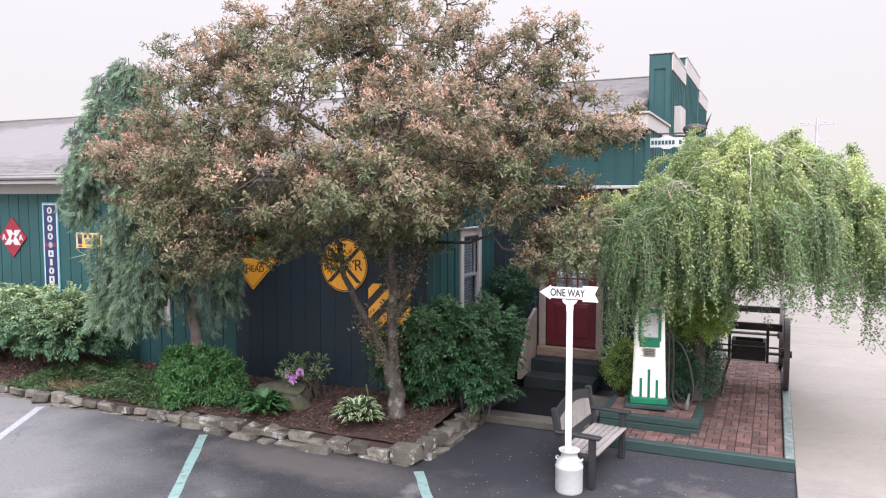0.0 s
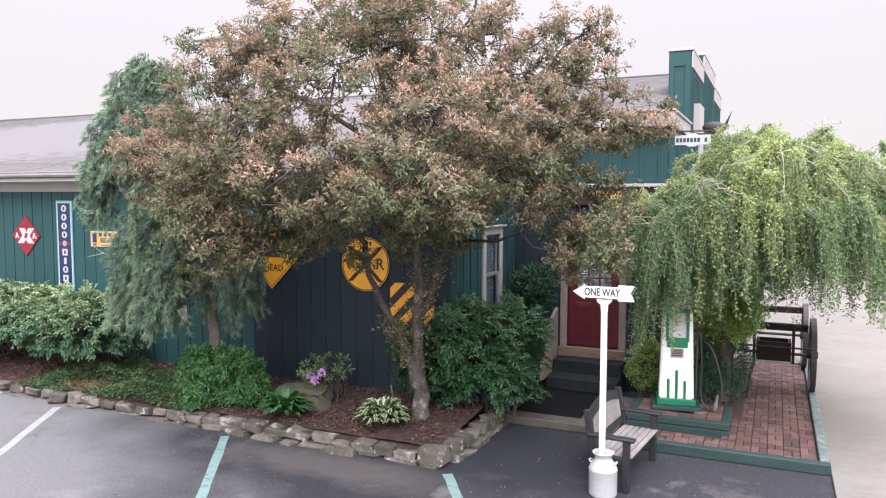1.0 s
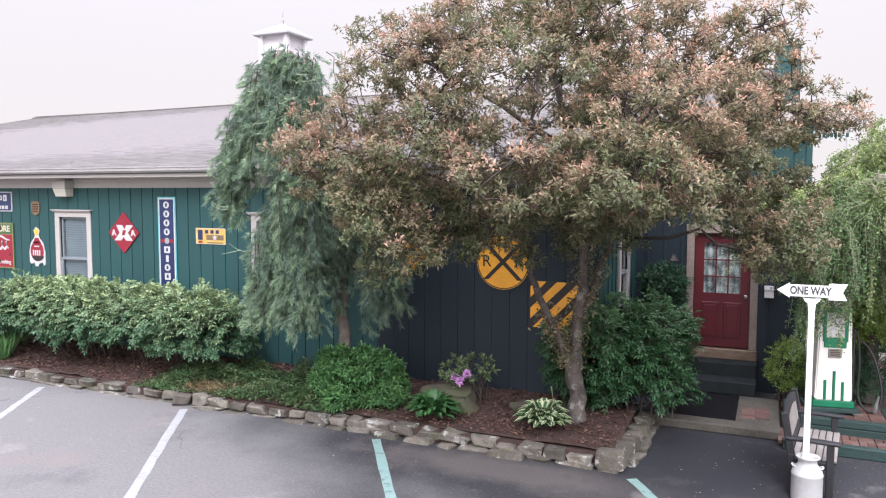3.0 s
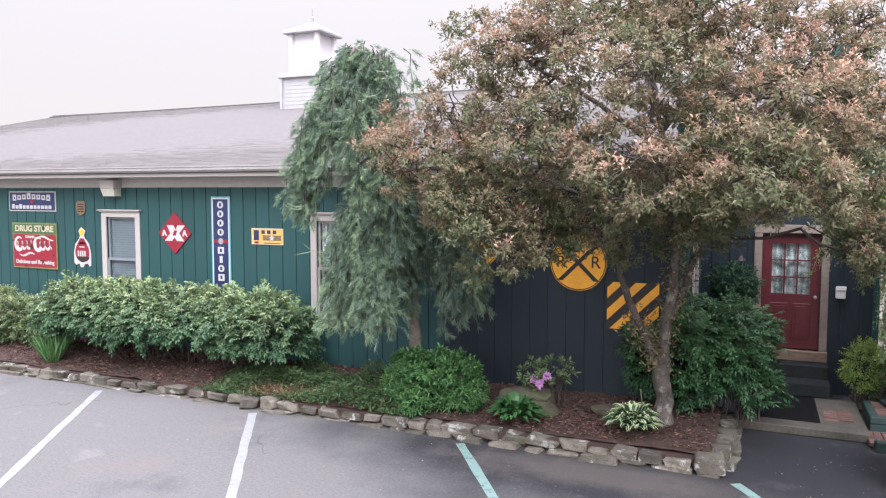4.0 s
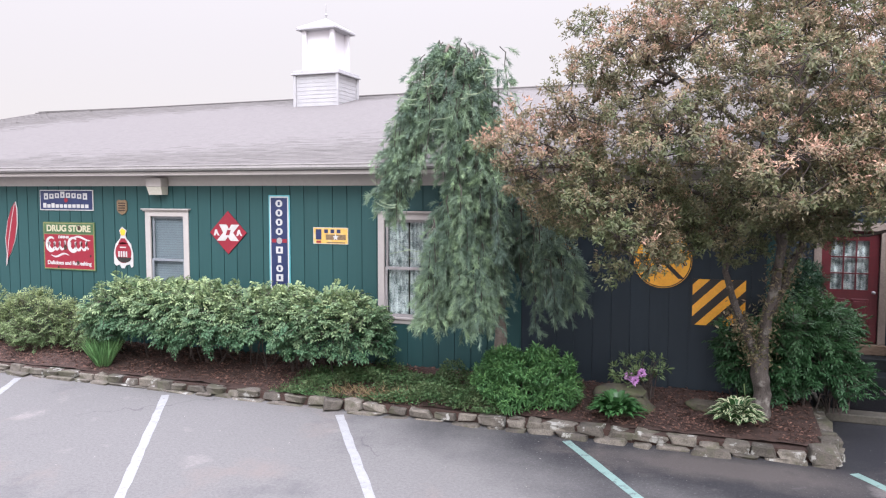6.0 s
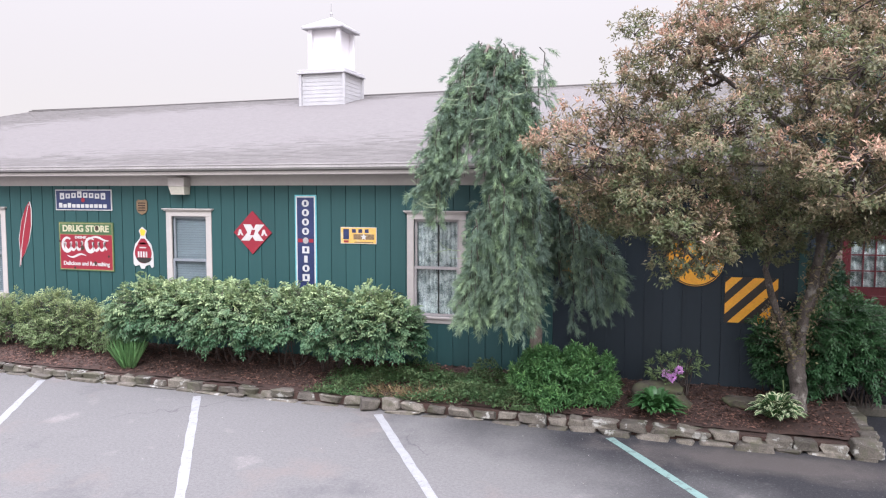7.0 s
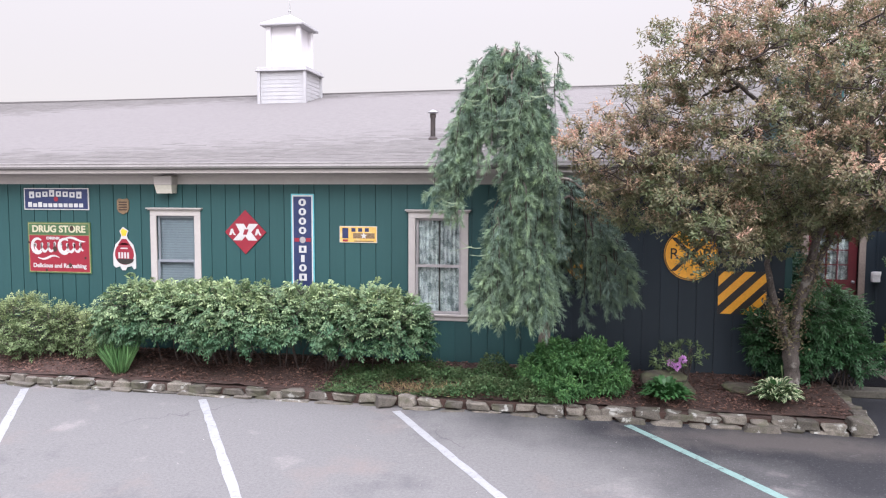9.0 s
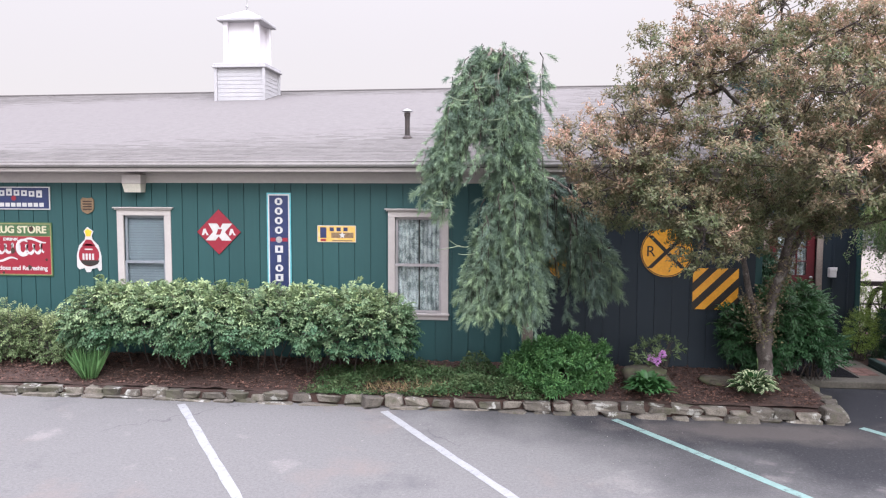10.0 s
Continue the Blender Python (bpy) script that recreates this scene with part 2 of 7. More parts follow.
BOULDER = patches(mat("boulder_stone", (0.074, 0.062, 0.047), (0.033, 0.030, 0.023), scale=5, rough=0.95, bump=1.0, bump_scale=14, contrast=0.6), (0.06, 0.068, 0.03), 3.5, 0.47, 0.6, 0.8)
GREEN = mat("green_siding_paint", (0.0215, 0.0660, 0.0650), (0.0180, 0.0560, 0.0560), scale=1.6, rough=0.6, bump=0.15, bump_scale=30, stretch=(1, 1, 0.12), contrast=0.9, spec=0.3, rand=0.05)
BEIGE = mat("beige_trim_paint", (0.405, 0.374, 0.352), (0.345, 0.318, 0.298), scale=2, rough=0.6, bump=0.1, bump_scale=40, contrast=0.9)
STAINED = mat("weathered_sill_wood", (0.22, 0.165, 0.115), (0.13, 0.088, 0.06), scale=3, rough=0.75, bump=0.3, bump_scale=30, stretch=(0.3, 1, 1))
WHITE = mat("white_paint", (0.78, 0.77, 0.76), (0.66, 0.65, 0.64), scale=3, rough=0.5, bump=0.08, bump_scale=50)
# White of the cupola, lowered so that it doesn't burn out in the sun.
CUPOLA_WHITE = mat("cupola_white_paint", (0.37, 0.365, 0.37), (0.33, 0.325, 0.33), scale=3, rough=0.6)
OFFWHITE = mat("aged_white_enamel", (0.76, 0.74, 0.69), (0.64, 0.62, 0.56), scale=2.5, rough=0.45, contrast=1.0)
YELLOWED = mat("yellowed_lens_plastic", (0.50, 0.475, 0.405), (0.41, 0.385, 0.32), scale=4, rough=0.35)
SHINGLE = mat("asphalt_shingle", (0.149, 0.141, 0.135), (0.125, 0.118, 0.113), scale=7.0, rough=0.95, bump=0.5, bump_scale=120, island=0.09, spec=0.1)
SASH = mat("dim_grey_sash_paint", (0.20, 0.215, 0.235), (0.16, 0.175, 0.19), scale=3, rough=0.6)
GUTTER = mat("gutter_metal", (0.33, 0.31, 0.305), (0.26, 0.245, 0.24), scale=3, rough=0.45, metal=0.0)
DARKMETAL = mat("black_iron", (0.03, 0.028, 0.028), (0.055, 0.042, 0.036), scale=9, rough=0.6, bump=0.2, metal=0.2)
DOOR_RED = mat("red_door_paint", (0.100, 0.010, 0.015), (0.075, 0.008, 0.012), scale=3, rough=0.45, bump=0.1, bump_scale=30)
SIGN_RED = patches(mat("red_enamel", (0.225, 0.013, 0.027), (0.185, 0.012, 0.023), scale=6, rough=0.45, contrast=1.0), (0.20, 0.06, 0.06), 9, 0.58, 0.72, 0.5)
SIGN_RUST = mat("rust_chip", (0.06, 0.035, 0.025), (0.03, 0.02, 0.015), scale=12, rough=0.9)
SIGN_BLUE = patches(mat("blue_enamel", (0.020, 0.030, 0.092), (0.014, 0.021, 0.062), scale=5, rough=0.4), (0.06, 0.07, 0.12), 8, 0.58, 0.72, 0.5)
SIGN_CYAN = mat("cyan_enamel", (0.075, 0.32, 0.36), (0.15, 0.38, 0.40), scale=14, rough=0.45)
SIGN_GREEN = patches(mat("green_enamel", (0.055, 0.115, 0.045), (0.04, 0.085, 0.033), scale=6, rough=0.45), (0.15, 0.13, 0.07), 9, 0.58, 0.70, 0.6)
SIGN_YELLOW = mat("yellow_sign_paint", (0.86, 0.42, 0.03), (0.74, 0.34, 0.025), scale=4, rough=0.4)
SIGN_TAN = patches(mat("yellow_tin", (0.58, 0.38, 0.09), (0.48, 0.29, 0.07), scale=9, rough=0.5), (0.50, 0.42, 0.26), 7, 0.52, 0.66, 0.7)
SIGN_WHITE = patches(mat("white_enamel", (0.47, 0.465, 0.45), (0.40, 0.395, 0.38), scale=8, rough=0.45), (0.30, 0.26, 0.22), 10, 0.60, 0.70, 0.5)
CREAM = mat("cream_letter_enamel", (0.47, 0.44, 0.31), (0.38, 0.35, 0.24), scale=9, rough=0.5)
WORN_GILT = mat("worn_gilt_border", (0.30, 0.25, 0.11), (0.16, 0.15, 0.07), scale=11, rough=0.6)
SIGN_BLACK = mat("black_sign_paint", (0.016, 0.014, 0.013), (0.03, 0.025, 0.02), scale=6, rough=0.5)
# Darker, bluer boards east of NAVY_X and round the door.
NAVY = mat("dark_navy_siding", (0.0140, 0.0235, 0.0330), (0.0115, 0.0200, 0.0275), scale=1.6, rough=0.6, bump=0.15, bump_scale=30, stretch=(1, 1, 0.12), contrast=0.9, spec=0.35, rand=0.08)
GREYINK = mat("grey_letter_paint", (0.035, 0.035, 0.04), (0.09, 0.09, 0.09), scale=30, rough=0.6)
# Pale because distance haze is put into the pole's colour.
FARPOLE = mat("hazed_pole", (0.42, 0.41, 0.42), (0.36, 0.35, 0.36), scale=3, rough=0.8)
BRONZE = mat("tarnished_brass", (0.24, 0.165, 0.095), (0.12, 0.08, 0.045), scale=22, rough=0.5, metal=0.3)
BOARD_BROWN = mat("dark_brown_signboard", (0.035, 0.016, 0.013), (0.022, 0.012, 0.01), scale=5, rough=0.6)
# Belfry glare put into a brighter white, tuned to melt into the sky.
BELFRY_WHITE = mat("belfry_white_paint", (0.62, 0.60, 0.615), (0.59, 0.57, 0.585), scale=3, rough=0.6)
GOLD = mat("gold_letter_paint", (0.62, 0.34, 0.09), (0.5, 0.25, 0.06), scale=8, rough=0.5)
PUMP_GREEN = mat("pump_green_paint", (0.012, 0.16, 0.075), (0.009, 0.11, 0.055), scale=6, rough=0.4)
KERB_GREEN = mat("green_timber_paint", (0.022, 0.044, 0.039), (0.014, 0.030, 0.027), scale=5, rough=0.75, bump=0.4, bump_scale=25, stretch=(0.25, 1, 1), rand=0.1, contrast=0.7)
PALE_KERB = patches(mat("worn_kerb_paint", (0.155, 0.185, 0.168), (0.075, 0.105, 0.094), scale=6, rough=0.8, bump=0.3), (0.26, 0.25, 0.23), 9, 0.52, 0.62, 0.8)
BRICK = patches(mat("paving_brick", (0.118, 0.060, 0.047), (0.072, 0.045, 0.038), scale=5, rough=0.9, bump=0.6, bump_scale=50, rand=0.42, contrast=0.9), (0.19, 0.165, 0.15), 3.2, 0.55, 0.72, 0.55)
BRICK_FAR = mat("paving_brick_far", (0.118, 0.064, 0.050), (0.075, 0.048, 0.041), scale=5, rough=0.9, bump=0.5, bump_scale=50, island=0.32, contrast=0.9)
SAND = mat("joint_sand", (0.052, 0.041, 0.035), (0.036, 0.029, 0.025), scale=20, rough=0.95)
STEP = mat("dark_step_paint", (0.010, 0.013, 0.014), (0.018, 0.022, 0.022), scale=4, rough=0.75, bump=0.2, spec=0.2)
RUBBER = mat("black_rubber_mat", (0.008, 0.008, 0.009), (0.011, 0.011, 0.012), scale=30, rough=1.0, bump=0.8, bump_scale=160, spec=0.05)
HOSE = mat("hose_rubber", (0.016, 0.016, 0.016), rough=0.5)
SLAT = mat("bench_slat", (0.235, 0.215, 0.195), (0.18, 0.165, 0.148), scale=4, rough=0.6, bump=0.15, stretch=(1, 0.3, 0.3), rand=0.08)
BENCHFRAME = mat("bench_dark_frame", (0.013, 0.0135, 0.015), (0.02, 0.02, 0.022), scale=8, rough=0.55)
GALV = mat("white_painted_can", (0.44, 0.44, 0.435), (0.33, 0.325, 0.315), scale=2.5, rough=0.5, bump=0.08, bump_scale=20, contrast=1.0)
STEEL = mat("grey_steel", (0.35, 0.35, 0.35), (0.25, 0.25, 0.25), scale=8, rough=0.4, metal=0.7)
GREYWOOD = mat("dark_weathered_wood", (0.034, 0.029, 0.027), (0.02, 0.018, 0.017), scale=5, rough=0.95, bump=0.4, stretch=(0.2, 1, 1), spec=0.1)
BLIND = mat("window_blind", (0.150, 0.172, 0.188), (0.13, 0.15, 0.165), scale=2, rough=0.7)
LACE = mat("lace_curtain", (0.52, 0.54, 0.52), (0.10, 0.125, 0.12), scale=7, rough=0.8, contrast=0.35)
GLASS = glass_mat("window_glass")
LAMPGLASS = glass_mat("lantern_glass")
INSIDE = mat("dark_interior", (0.06, 0.055, 0.05), (0.04, 0.038, 0.035), scale=1, rough=0.9)
BARK = patches(mat("tree_bark", (0.118, 0.102, 0.090), (0.038, 0.032, 0.028), scale=9, rough=0.95, bump=1.0, bump_scale=22, stretch=(1, 1, 0.4), contrast=0.55), (0.26, 0.25, 0.22), 7, 0.55, 0.64, 0.7)
TWIG = mat("twig_bark", (0.065, 0.052, 0.044), (0.05, 0.04, 0.035), scale=9, rough=0.9)
PINEBARK = mat("pine_bark", (0.22, 0.19, 0.165), (0.12, 0.10, 0.085), scale=9, rough=0.95, bump=0.8, bump_scale=25)
PALETWIG = mat("pale_twig", (0.32, 0.31, 0.225), (0.21, 0.20, 0.14), scale=9, rough=0.9)
LEAF_PLUM = mat("plum_leaf", (0.106, 0.152, 0.062), (0.140, 0.128, 0.074), scale=1.0, rough=0.5, island=0.45, trans=0.42, leaf_tint=(0.565, 0.34, 0.252), contrast=0.6, spec=0.4)
NEEDLE = mat("pine_needle", (0.156, 0.226, 0.172), (0.106, 0.160, 0.124), scale=1.4, rough=0.5, island=0.28, trans=0.28, leaf_tint=(0.330, 0.450, 0.250))
LEAF_BIRCH = mat("weeping_leaf", (0.165, 0.258, 0.100), (0.088, 0.152, 0.068), scale=1.6, rough=0.55, island=0.22, trans=0.38, leaf_tint=(0.42, 0.49, 0.18), spec=0.25)
LEAF_HEDGE = mat("hedge_leaf", (0.060, 0.128, 0.062), (0.040, 0.092, 0.045), scale=2, rough=0.55, island=0.30, trans=0.22, leaf_tint=(0.350, 0.430, 0.212), spec=0.25)
LEAF_BUSH = mat("bush_leaf", (0.036, 0.094, 0.036), (0.025, 0.068, 0.027), scale=2, rough=0.5, island=0.32, trans=0.2, leaf_tint=(0.090, 0.180, 0.070), spec=0.3)
LEAF_SPIREA = mat("spirea_leaf", (0.076, 0.178, 0.060), (0.046, 0.120, 0.042), scale=2.5, rough=0.5, island=0.38, trans=0.22, leaf_tint=(0.140, 0.270, 0.085), spec=0.3)
LEAF_OLIVE = mat("olive_shrub_leaf", (0.150, 0.210, 0.090), (0.100, 0.150, 0.066), scale=2.5, rough=0.6, island=0.35, trans=0.25, leaf_tint=(0.320, 0.375, 0.175), spec=0.25)
LEAF_YELLOW = mat("yellow_green_leaf", (0.255, 0.36, 0.08), (0.165, 0.26, 0.06), scale=2.5, rough=0.5, island=0.35, trans=0.35, leaf_tint=(0.33, 0.41, 0.11))
LEAF_DARK = mat("dark_evergreen_leaf", (0.034, 0.085, 0.040), (0.022, 0.060, 0.028), scale=3, rough=0.5, island=0.35, trans=0.15)
GRASS = mat("grass_blade", (0.20, 0.36, 0.14), (0.13, 0.27, 0.10), scale=5, rough=0.6, island=0.35, trans=0.3, spec=0.2)
WEED = mat("weed_leaf", (0.060, 0.132, 0.050), (0.082, 0.106, 0.046), scale=3, rough=0.6, island=0.4, trans=0.2, spec=0.25)
# Darker, browner copy of the beige trim: the entry's shade put into colour.
CHEEK = mat("shaded_beige_paint", (0.26, 0.215, 0.18), (0.18, 0.145, 0.12), scale=3, rough=0.75, bump=0.2)
PALE_SHOOT = mat("pale_new_shoot", (0.28, 0.34, 0.21), (0.21, 0.27, 0.16), scale=8, rough=0.6)
HOSTA = mat("hosta_leaf", (0.05525, 0.1403, 0.0425), (0.0357, 0.09775, 0.03145), scale=6, rough=0.4, island=0.3, trans=0.2)
HOSTA_RIM = mat("hosta_cream_rim", (0.60, 0.62, 0.42), (0.46, 0.52, 0.30), scale=8, rough=0.5, island=0.15, trans=0.2)
PETAL = mat("rhododendron_petal", (0.72, 0.42, 0.74), (0.60, 0.32, 0.64), scale=20, rough=0.5, island=0.2, trans=0.3)

# ---- mesh helpers ----
rng = np.random.default_rng(7)


def part(name, bm, material, parent=None, label="", smooth=False):
    """Links a bmesh or a mesh as one object, under a thing or a part where one is given."""
    if isinstance(bm, bpy.types.Mesh):
        me = bm
    else:
        me = bpy.data.meshes.new(name)
        bm.to_mesh(me)
        bm.free()
    if material and not me.materials:
        me.materials.append(material)
    if smooth:
        me.polygons.foreach_set("use_smooth", [True] * len(me.polygons))
    ob = new(name, me)
    if parent:
        ob.parent = parent
    if label:
        ob["label"] = label
    return ob


def thing(name, label, category, at=(0, 0, 0), turn=0.0, group="", kind=""):
    e = new(name)
    e.empty_display_size = 0.1
    e.matrix_basis = pose(*at, 0, 0, turn)
    return tagged(e, label, category, group, kind)


def add_box(bm, x0, x1, y0, y1, z0, z1, bevel=0.0):
    r = bmesh.ops.create_cube(bm, size=1.0, matrix=Matrix.Translation(((x0 + x1) / 2, (y0 + y1) / 2, (z0 + z1) / 2)) @ Matrix.Diagonal((abs(x1 - x0), abs(y1 - y0), abs(z1 - z0), 1)))
    if bevel:
        es = list({e for v in r["verts"] for e in v.link_edges})
        bmesh.ops.bevel(bm, geom=es, offset=bevel, segments=1, affect='EDGES')
    return r


def box(x0, x1, y0, y1, z0, z1, bevel=0.0):
    bm = bmesh.new()
    add_box(bm, x0, x1, y0, y1, z0, z1, bevel)
    return bm


def raw(name, v, f):
    me = bpy.data.meshes.new(name)
    me.from_pydata([tuple(p) for p in v], [], [tuple(q) for q in f])
    me.update()
    return me


def lathe(profile, n=20, at=(0, 0, 0)):
    """A turned shape from (radius, height) pairs."""
    v, f = [], []
    for r, z in profile:
        for k in range(n):
            a = 2 * math.pi * k / n
            v.append((at[0] + r * math.cos(a), at[1] + r * math.sin(a), at[2] + z))
    for i in range(len(profile) - 1):
        for k in range(n):
            k2 = (k + 1) % n
            f.append((i * n + k, i * n + k2, (i + 1) * n + k2, (i + 1) * n + k))
    f.append(tuple(range(n))[::-1])
    f.append(tuple((len(profile) - 1) * n + k for k in range(n)))
    return raw("turned", v, f)


def prism(outline, depth):
    """A flat outline in x, z, given thickness towards -y (its back at y = 0)."""
    n = len(outline)
    v = [(x, 0.0, z) for x, z in outline] + [(x, -depth, z) for x, z in outline]
    f = [tuple(range(n)), tuple(range(2 * n - 1, n - 1, -1))]
    f += [(k, n + k, n + (k + 1) % n, (k + 1) % n) for k in range(n)]
    me = raw("plate", v, f)
    bm = bmesh.new()
    bm.from_mesh(me)
    bmesh.ops.recalc_face_normals(bm, faces=bm.faces)
    bm.to_mesh(me)
    bm.free()
    return me


def rect(x0, x1, z0, z1):
    return [(x0, z0), (x1, z0), (x1, z1), (x0, z1)]


def disc(cx, cz, rx, rz=None, n=32, a0=0.0, a1=360.0):
    rz = rz or rx
    m = n if a1 - a0 >= 360 else n + 1
    return [(cx + rx * math.cos(radians(a0 + (a1 - a0) * k / n)), cz + rz * math.sin(radians(a0 + (a1 - a0) * k / n))) for k in range(m)]


def tubes(paths, radii, n=5):
    """One mesh of round tapered tubes along polylines; radii: one list for each path."""
    V, F, base = [], [], 0
    ang = np.arange(n) * 2 * math.pi / n
    for p, r in zip(paths, radii):
        p = np.asarray(p, float)
        r = np.asarray(r, float)
        d = np.gradient(p, axis=0)
        d /= np.linalg.norm(d, axis=1)[:, None] + 1e-9
        ref = np.array([0.0, 0.0, 1.0]) if abs(d[:, 2]).mean() < 0.85 else np.array([1.0, 0.0, 0.0])
        a = np.cross(d, ref)
        a /= np.linalg.norm(a, axis=1)[:, None] + 1e-9
        b = np.cross(d, a)
        ring = p[:, None] + r[:, None, None] * (np.cos(ang)[None, :, None] * a[:, None] + np.sin(ang)[None, :, None] * b[:, None])
        V.append(ring.reshape(-1, 3))
        m = len(p)
        i = np.arange(m - 1)[:, None] * n + base
        k = np.arange(n)[None]
        k2 = (k + 1) % n
        F.append(np.stack([i + k, i + k2, i + n + k2, i + n + k], -1).reshape(-1, 4))
        base += m * n
    return quick_mesh("tube", np.concatenate(V), np.concatenate(F))


def quick_mesh(name, v, f, leaf_tint=None):
    """A mesh from arrays; all faces have the same number of corners."""
    me = bpy.data.meshes.new(name)
    v, f = np.asarray(v, np.float32), np.asarray(f, np.int32)
    me.vertices.add(len(v))
    me.vertices.foreach_set("co", v.ravel())
    c = f.shape[1]
    me.loops.add(f.size)
    me.loops.foreach_set("vertex_index", f.ravel())
    me.polygons.add(len(f))
    me.polygons.foreach_set("loop_start", np.arange(0, f.size, c, dtype=np.int32))
    me.polygons.foreach_set("loop_total", np.full(len(f), c, np.int32))
    if leaf_tint is not None:
        at = me.attributes.new("leaf_tint", 'FLOAT', 'POINT')
        at.data.foreach_set("value", np.asarray(leaf_tint, np.float32))
    me.update(calc_edges=True)
    return me


def unit(a):
    return a / (np.linalg.norm(a, axis=-1, keepdims=True) + 1e-9)


def leaf_mesh(name, p, d, n, length, width, fold=0.25, leaf_tint=None, keep=None):
    """Leaves as folded diamonds: base p, way d, upper side n, each with its length and width."""
    if keep is not None:
        k = keep(p + d * np.reshape(length, (-1, 1)) * 0.6) & keep(p)
        p, d, n = p[k], d[k], n[k]
        length, width = np.broadcast_to(length, k.shape)[k], np.broadcast_to(width, k.shape)[k]
        leaf_tint = leaf_tint[k] if leaf_tint is not None else None
    d = unit(d)
    s = unit(np.cross(d, n))
    n = np.cross(s, d)
    ln, wd = np.reshape(length, (-1, 1)), np.reshape(width, (-1, 1))
    mid = p + d * ln * 0.45
    v = np.stack([p, mid + s * wd * 0.5 + n * wd * fold, p + d * ln - n * ln * 0.12, mid - s * wd * 0.5 + n * wd * fold], 1).reshape(-1, 3)
    i = np.arange(len(p))[:, None] * 4
    f = np.concatenate([i + np.array([[0, 1, 2]]), i + np.array([[0, 2, 3]])], 1).reshape(-1, 3)
    return quick_mesh(name, v, f, None if leaf_tint is None else np.repeat(leaf_tint, 4))


def wander(a, b, n, amount, sag=0.0):
    """A crooked line from a to b."""
    a, b = np.asarray(a, float), np.asarray(b, float)
    t = np.linspace(0, 1, n)[:, None]
    p = a + (b - a) * t
    j = rng.normal(0, amount, (n, 3)) * np.linalg.norm(b - a)
    j[0] = j[-1] = 0
    return p + j + np.array([0, 0, 1.0]) * sag * (t * (1 - t)) * 4


def words(text, size, material, parent, x, y, z, label="", turn=(90, 0, 0), width=None, align='CENTER', depth=0.003, bold=0.0):
    cu = bpy.data.curves.new("lettering", 'FONT')
    cu.body, cu.size, cu.extrude, cu.align_x, cu.align_y = text, size, depth, align, 'CENTER'
    cu.offset = bold
    ob = bpy.data.objects.new("lettering", cu)
    scene.collection.objects.link(ob)
    me = bpy.data.meshes.new_from_object(ob.evaluated_get(bpy.context.evaluated_depsgraph_get()))
    bpy.data.objects.remove(ob)
    bpy.data.curves.remove(cu)
    if width:
        w = max(v.co.x for v in me.vertices) - min(v.co.x for v in me.vertices)
        for v in me.vertices:
            v.co.x *= width / w
    me.materials.clear()
    o = part("lettering", me, material, parent, label)
    o.matrix_basis = pose(x, y, z, *turn)
    return o


def plate(name, outline, depth, material, parent, y=0.0, label=""):
    """A flat piece in front of its parent's face at y."""
    o = part(name, prism(outline, depth), material, parent, label)
    o.location.y = y
    return o


def wall_boxes(along, a0, a1, at0, at1, z0, z1, holes):
    """A straight wall along x or y with rectangular openings (a0, a1, z0, z1) going through."""
    bm = bmesh.new()
    cuts = sorted({a0, a1, *[h[0] for h in holes], *[h[1] for h in holes]})
    for p, q in zip(cuts, cuts[1:]):
        zs = [z0]
        for h in sorted(holes, key=lambda h: h[2]):
            if h[0] <= p and q <= h[1]:
                zs += [h[2], h[3]]
        zs.append(z1)
        for u, w in zip(zs[::2], zs[1::2]):
            if along == "x":
                add_box(bm, p, q, at0, at1, u, w)
            else:
                add_box(bm, at0, at1, p, q, u, w)
    return bm

# ---- ground, street, bed ----
WALL_Y, EAST_X, DOOR_Y, FRONT_X = 10.5, -4.92, 13.3, -2.05
KERB_Z = 0.13

bm = bmesh.new()
bmesh.ops.create_grid(bm, x_segments=2, y_segments=2, size=900)
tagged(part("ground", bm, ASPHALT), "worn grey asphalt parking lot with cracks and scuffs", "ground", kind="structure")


def stripe(x, y, dx, dy, length, width, material, label):
    d = Vector((dx, dy, 0)).normalized()
    s = Vector((-d.y, d.x, 0))
    v, f, n = [], [], 24
    for k in range(n + 1):
        p = Vector((x, y, 0.004)) + d * (length * k / n)
        w = width / 2
        v += [p + s * (w + rng.uniform(-0.008, 0.008)), p - s * (w + rng.uniform(-0.008, 0.008))]
    for k in range(n):
        f.append((2 * k, 2 * k + 1, 2 * k + 3, 2 * k + 2))
    tagged(part("parking_line", raw("parking_line", v, f), material), label, "parking line", "parking lines", "structure")


for x, m, lab in ((-4.10, LINE_MINT, "worn mint green parking line on asphalt"), (-7.67, LINE_MINT, "worn mint green parking line on asphalt"), (-11.22, LINE_WHITE, "worn white parking line with a greenish end"), (-14.54, LINE_WHITE, "worn white parking line on grey asphalt"), (-17.92, LINE_WHITE, "worn white parking line on grey asphalt"), (-21.3, LINE_WHITE, "worn white parking line on grey asphalt")):
    stripe(x, 8.31, 0.555, -0.83, 5.6, 0.125, m, lab)

# concrete pavement beside the street, slab by slab
pavement = thing("pavement", "pale sunlit concrete pavement with straight joints", "pavement", kind="structure")
part("bedding", box(0.335, 14.0, -30, 60, 0.0, 0.015), SAND, pavement)
part("rear_slab", box(-2.04, 0.33, 16.6, 60, 0.0, 0.10, 0.01), CONCRETE, pavement)
me = bpy.data.meshes.new("slab")
b_ = box(-0.995, 0.995, -1.195, 1.195, 0, 0.028, 0.006)
b_.to_mesh(me)
b_.free()
me.materials.append(CONCRETE)
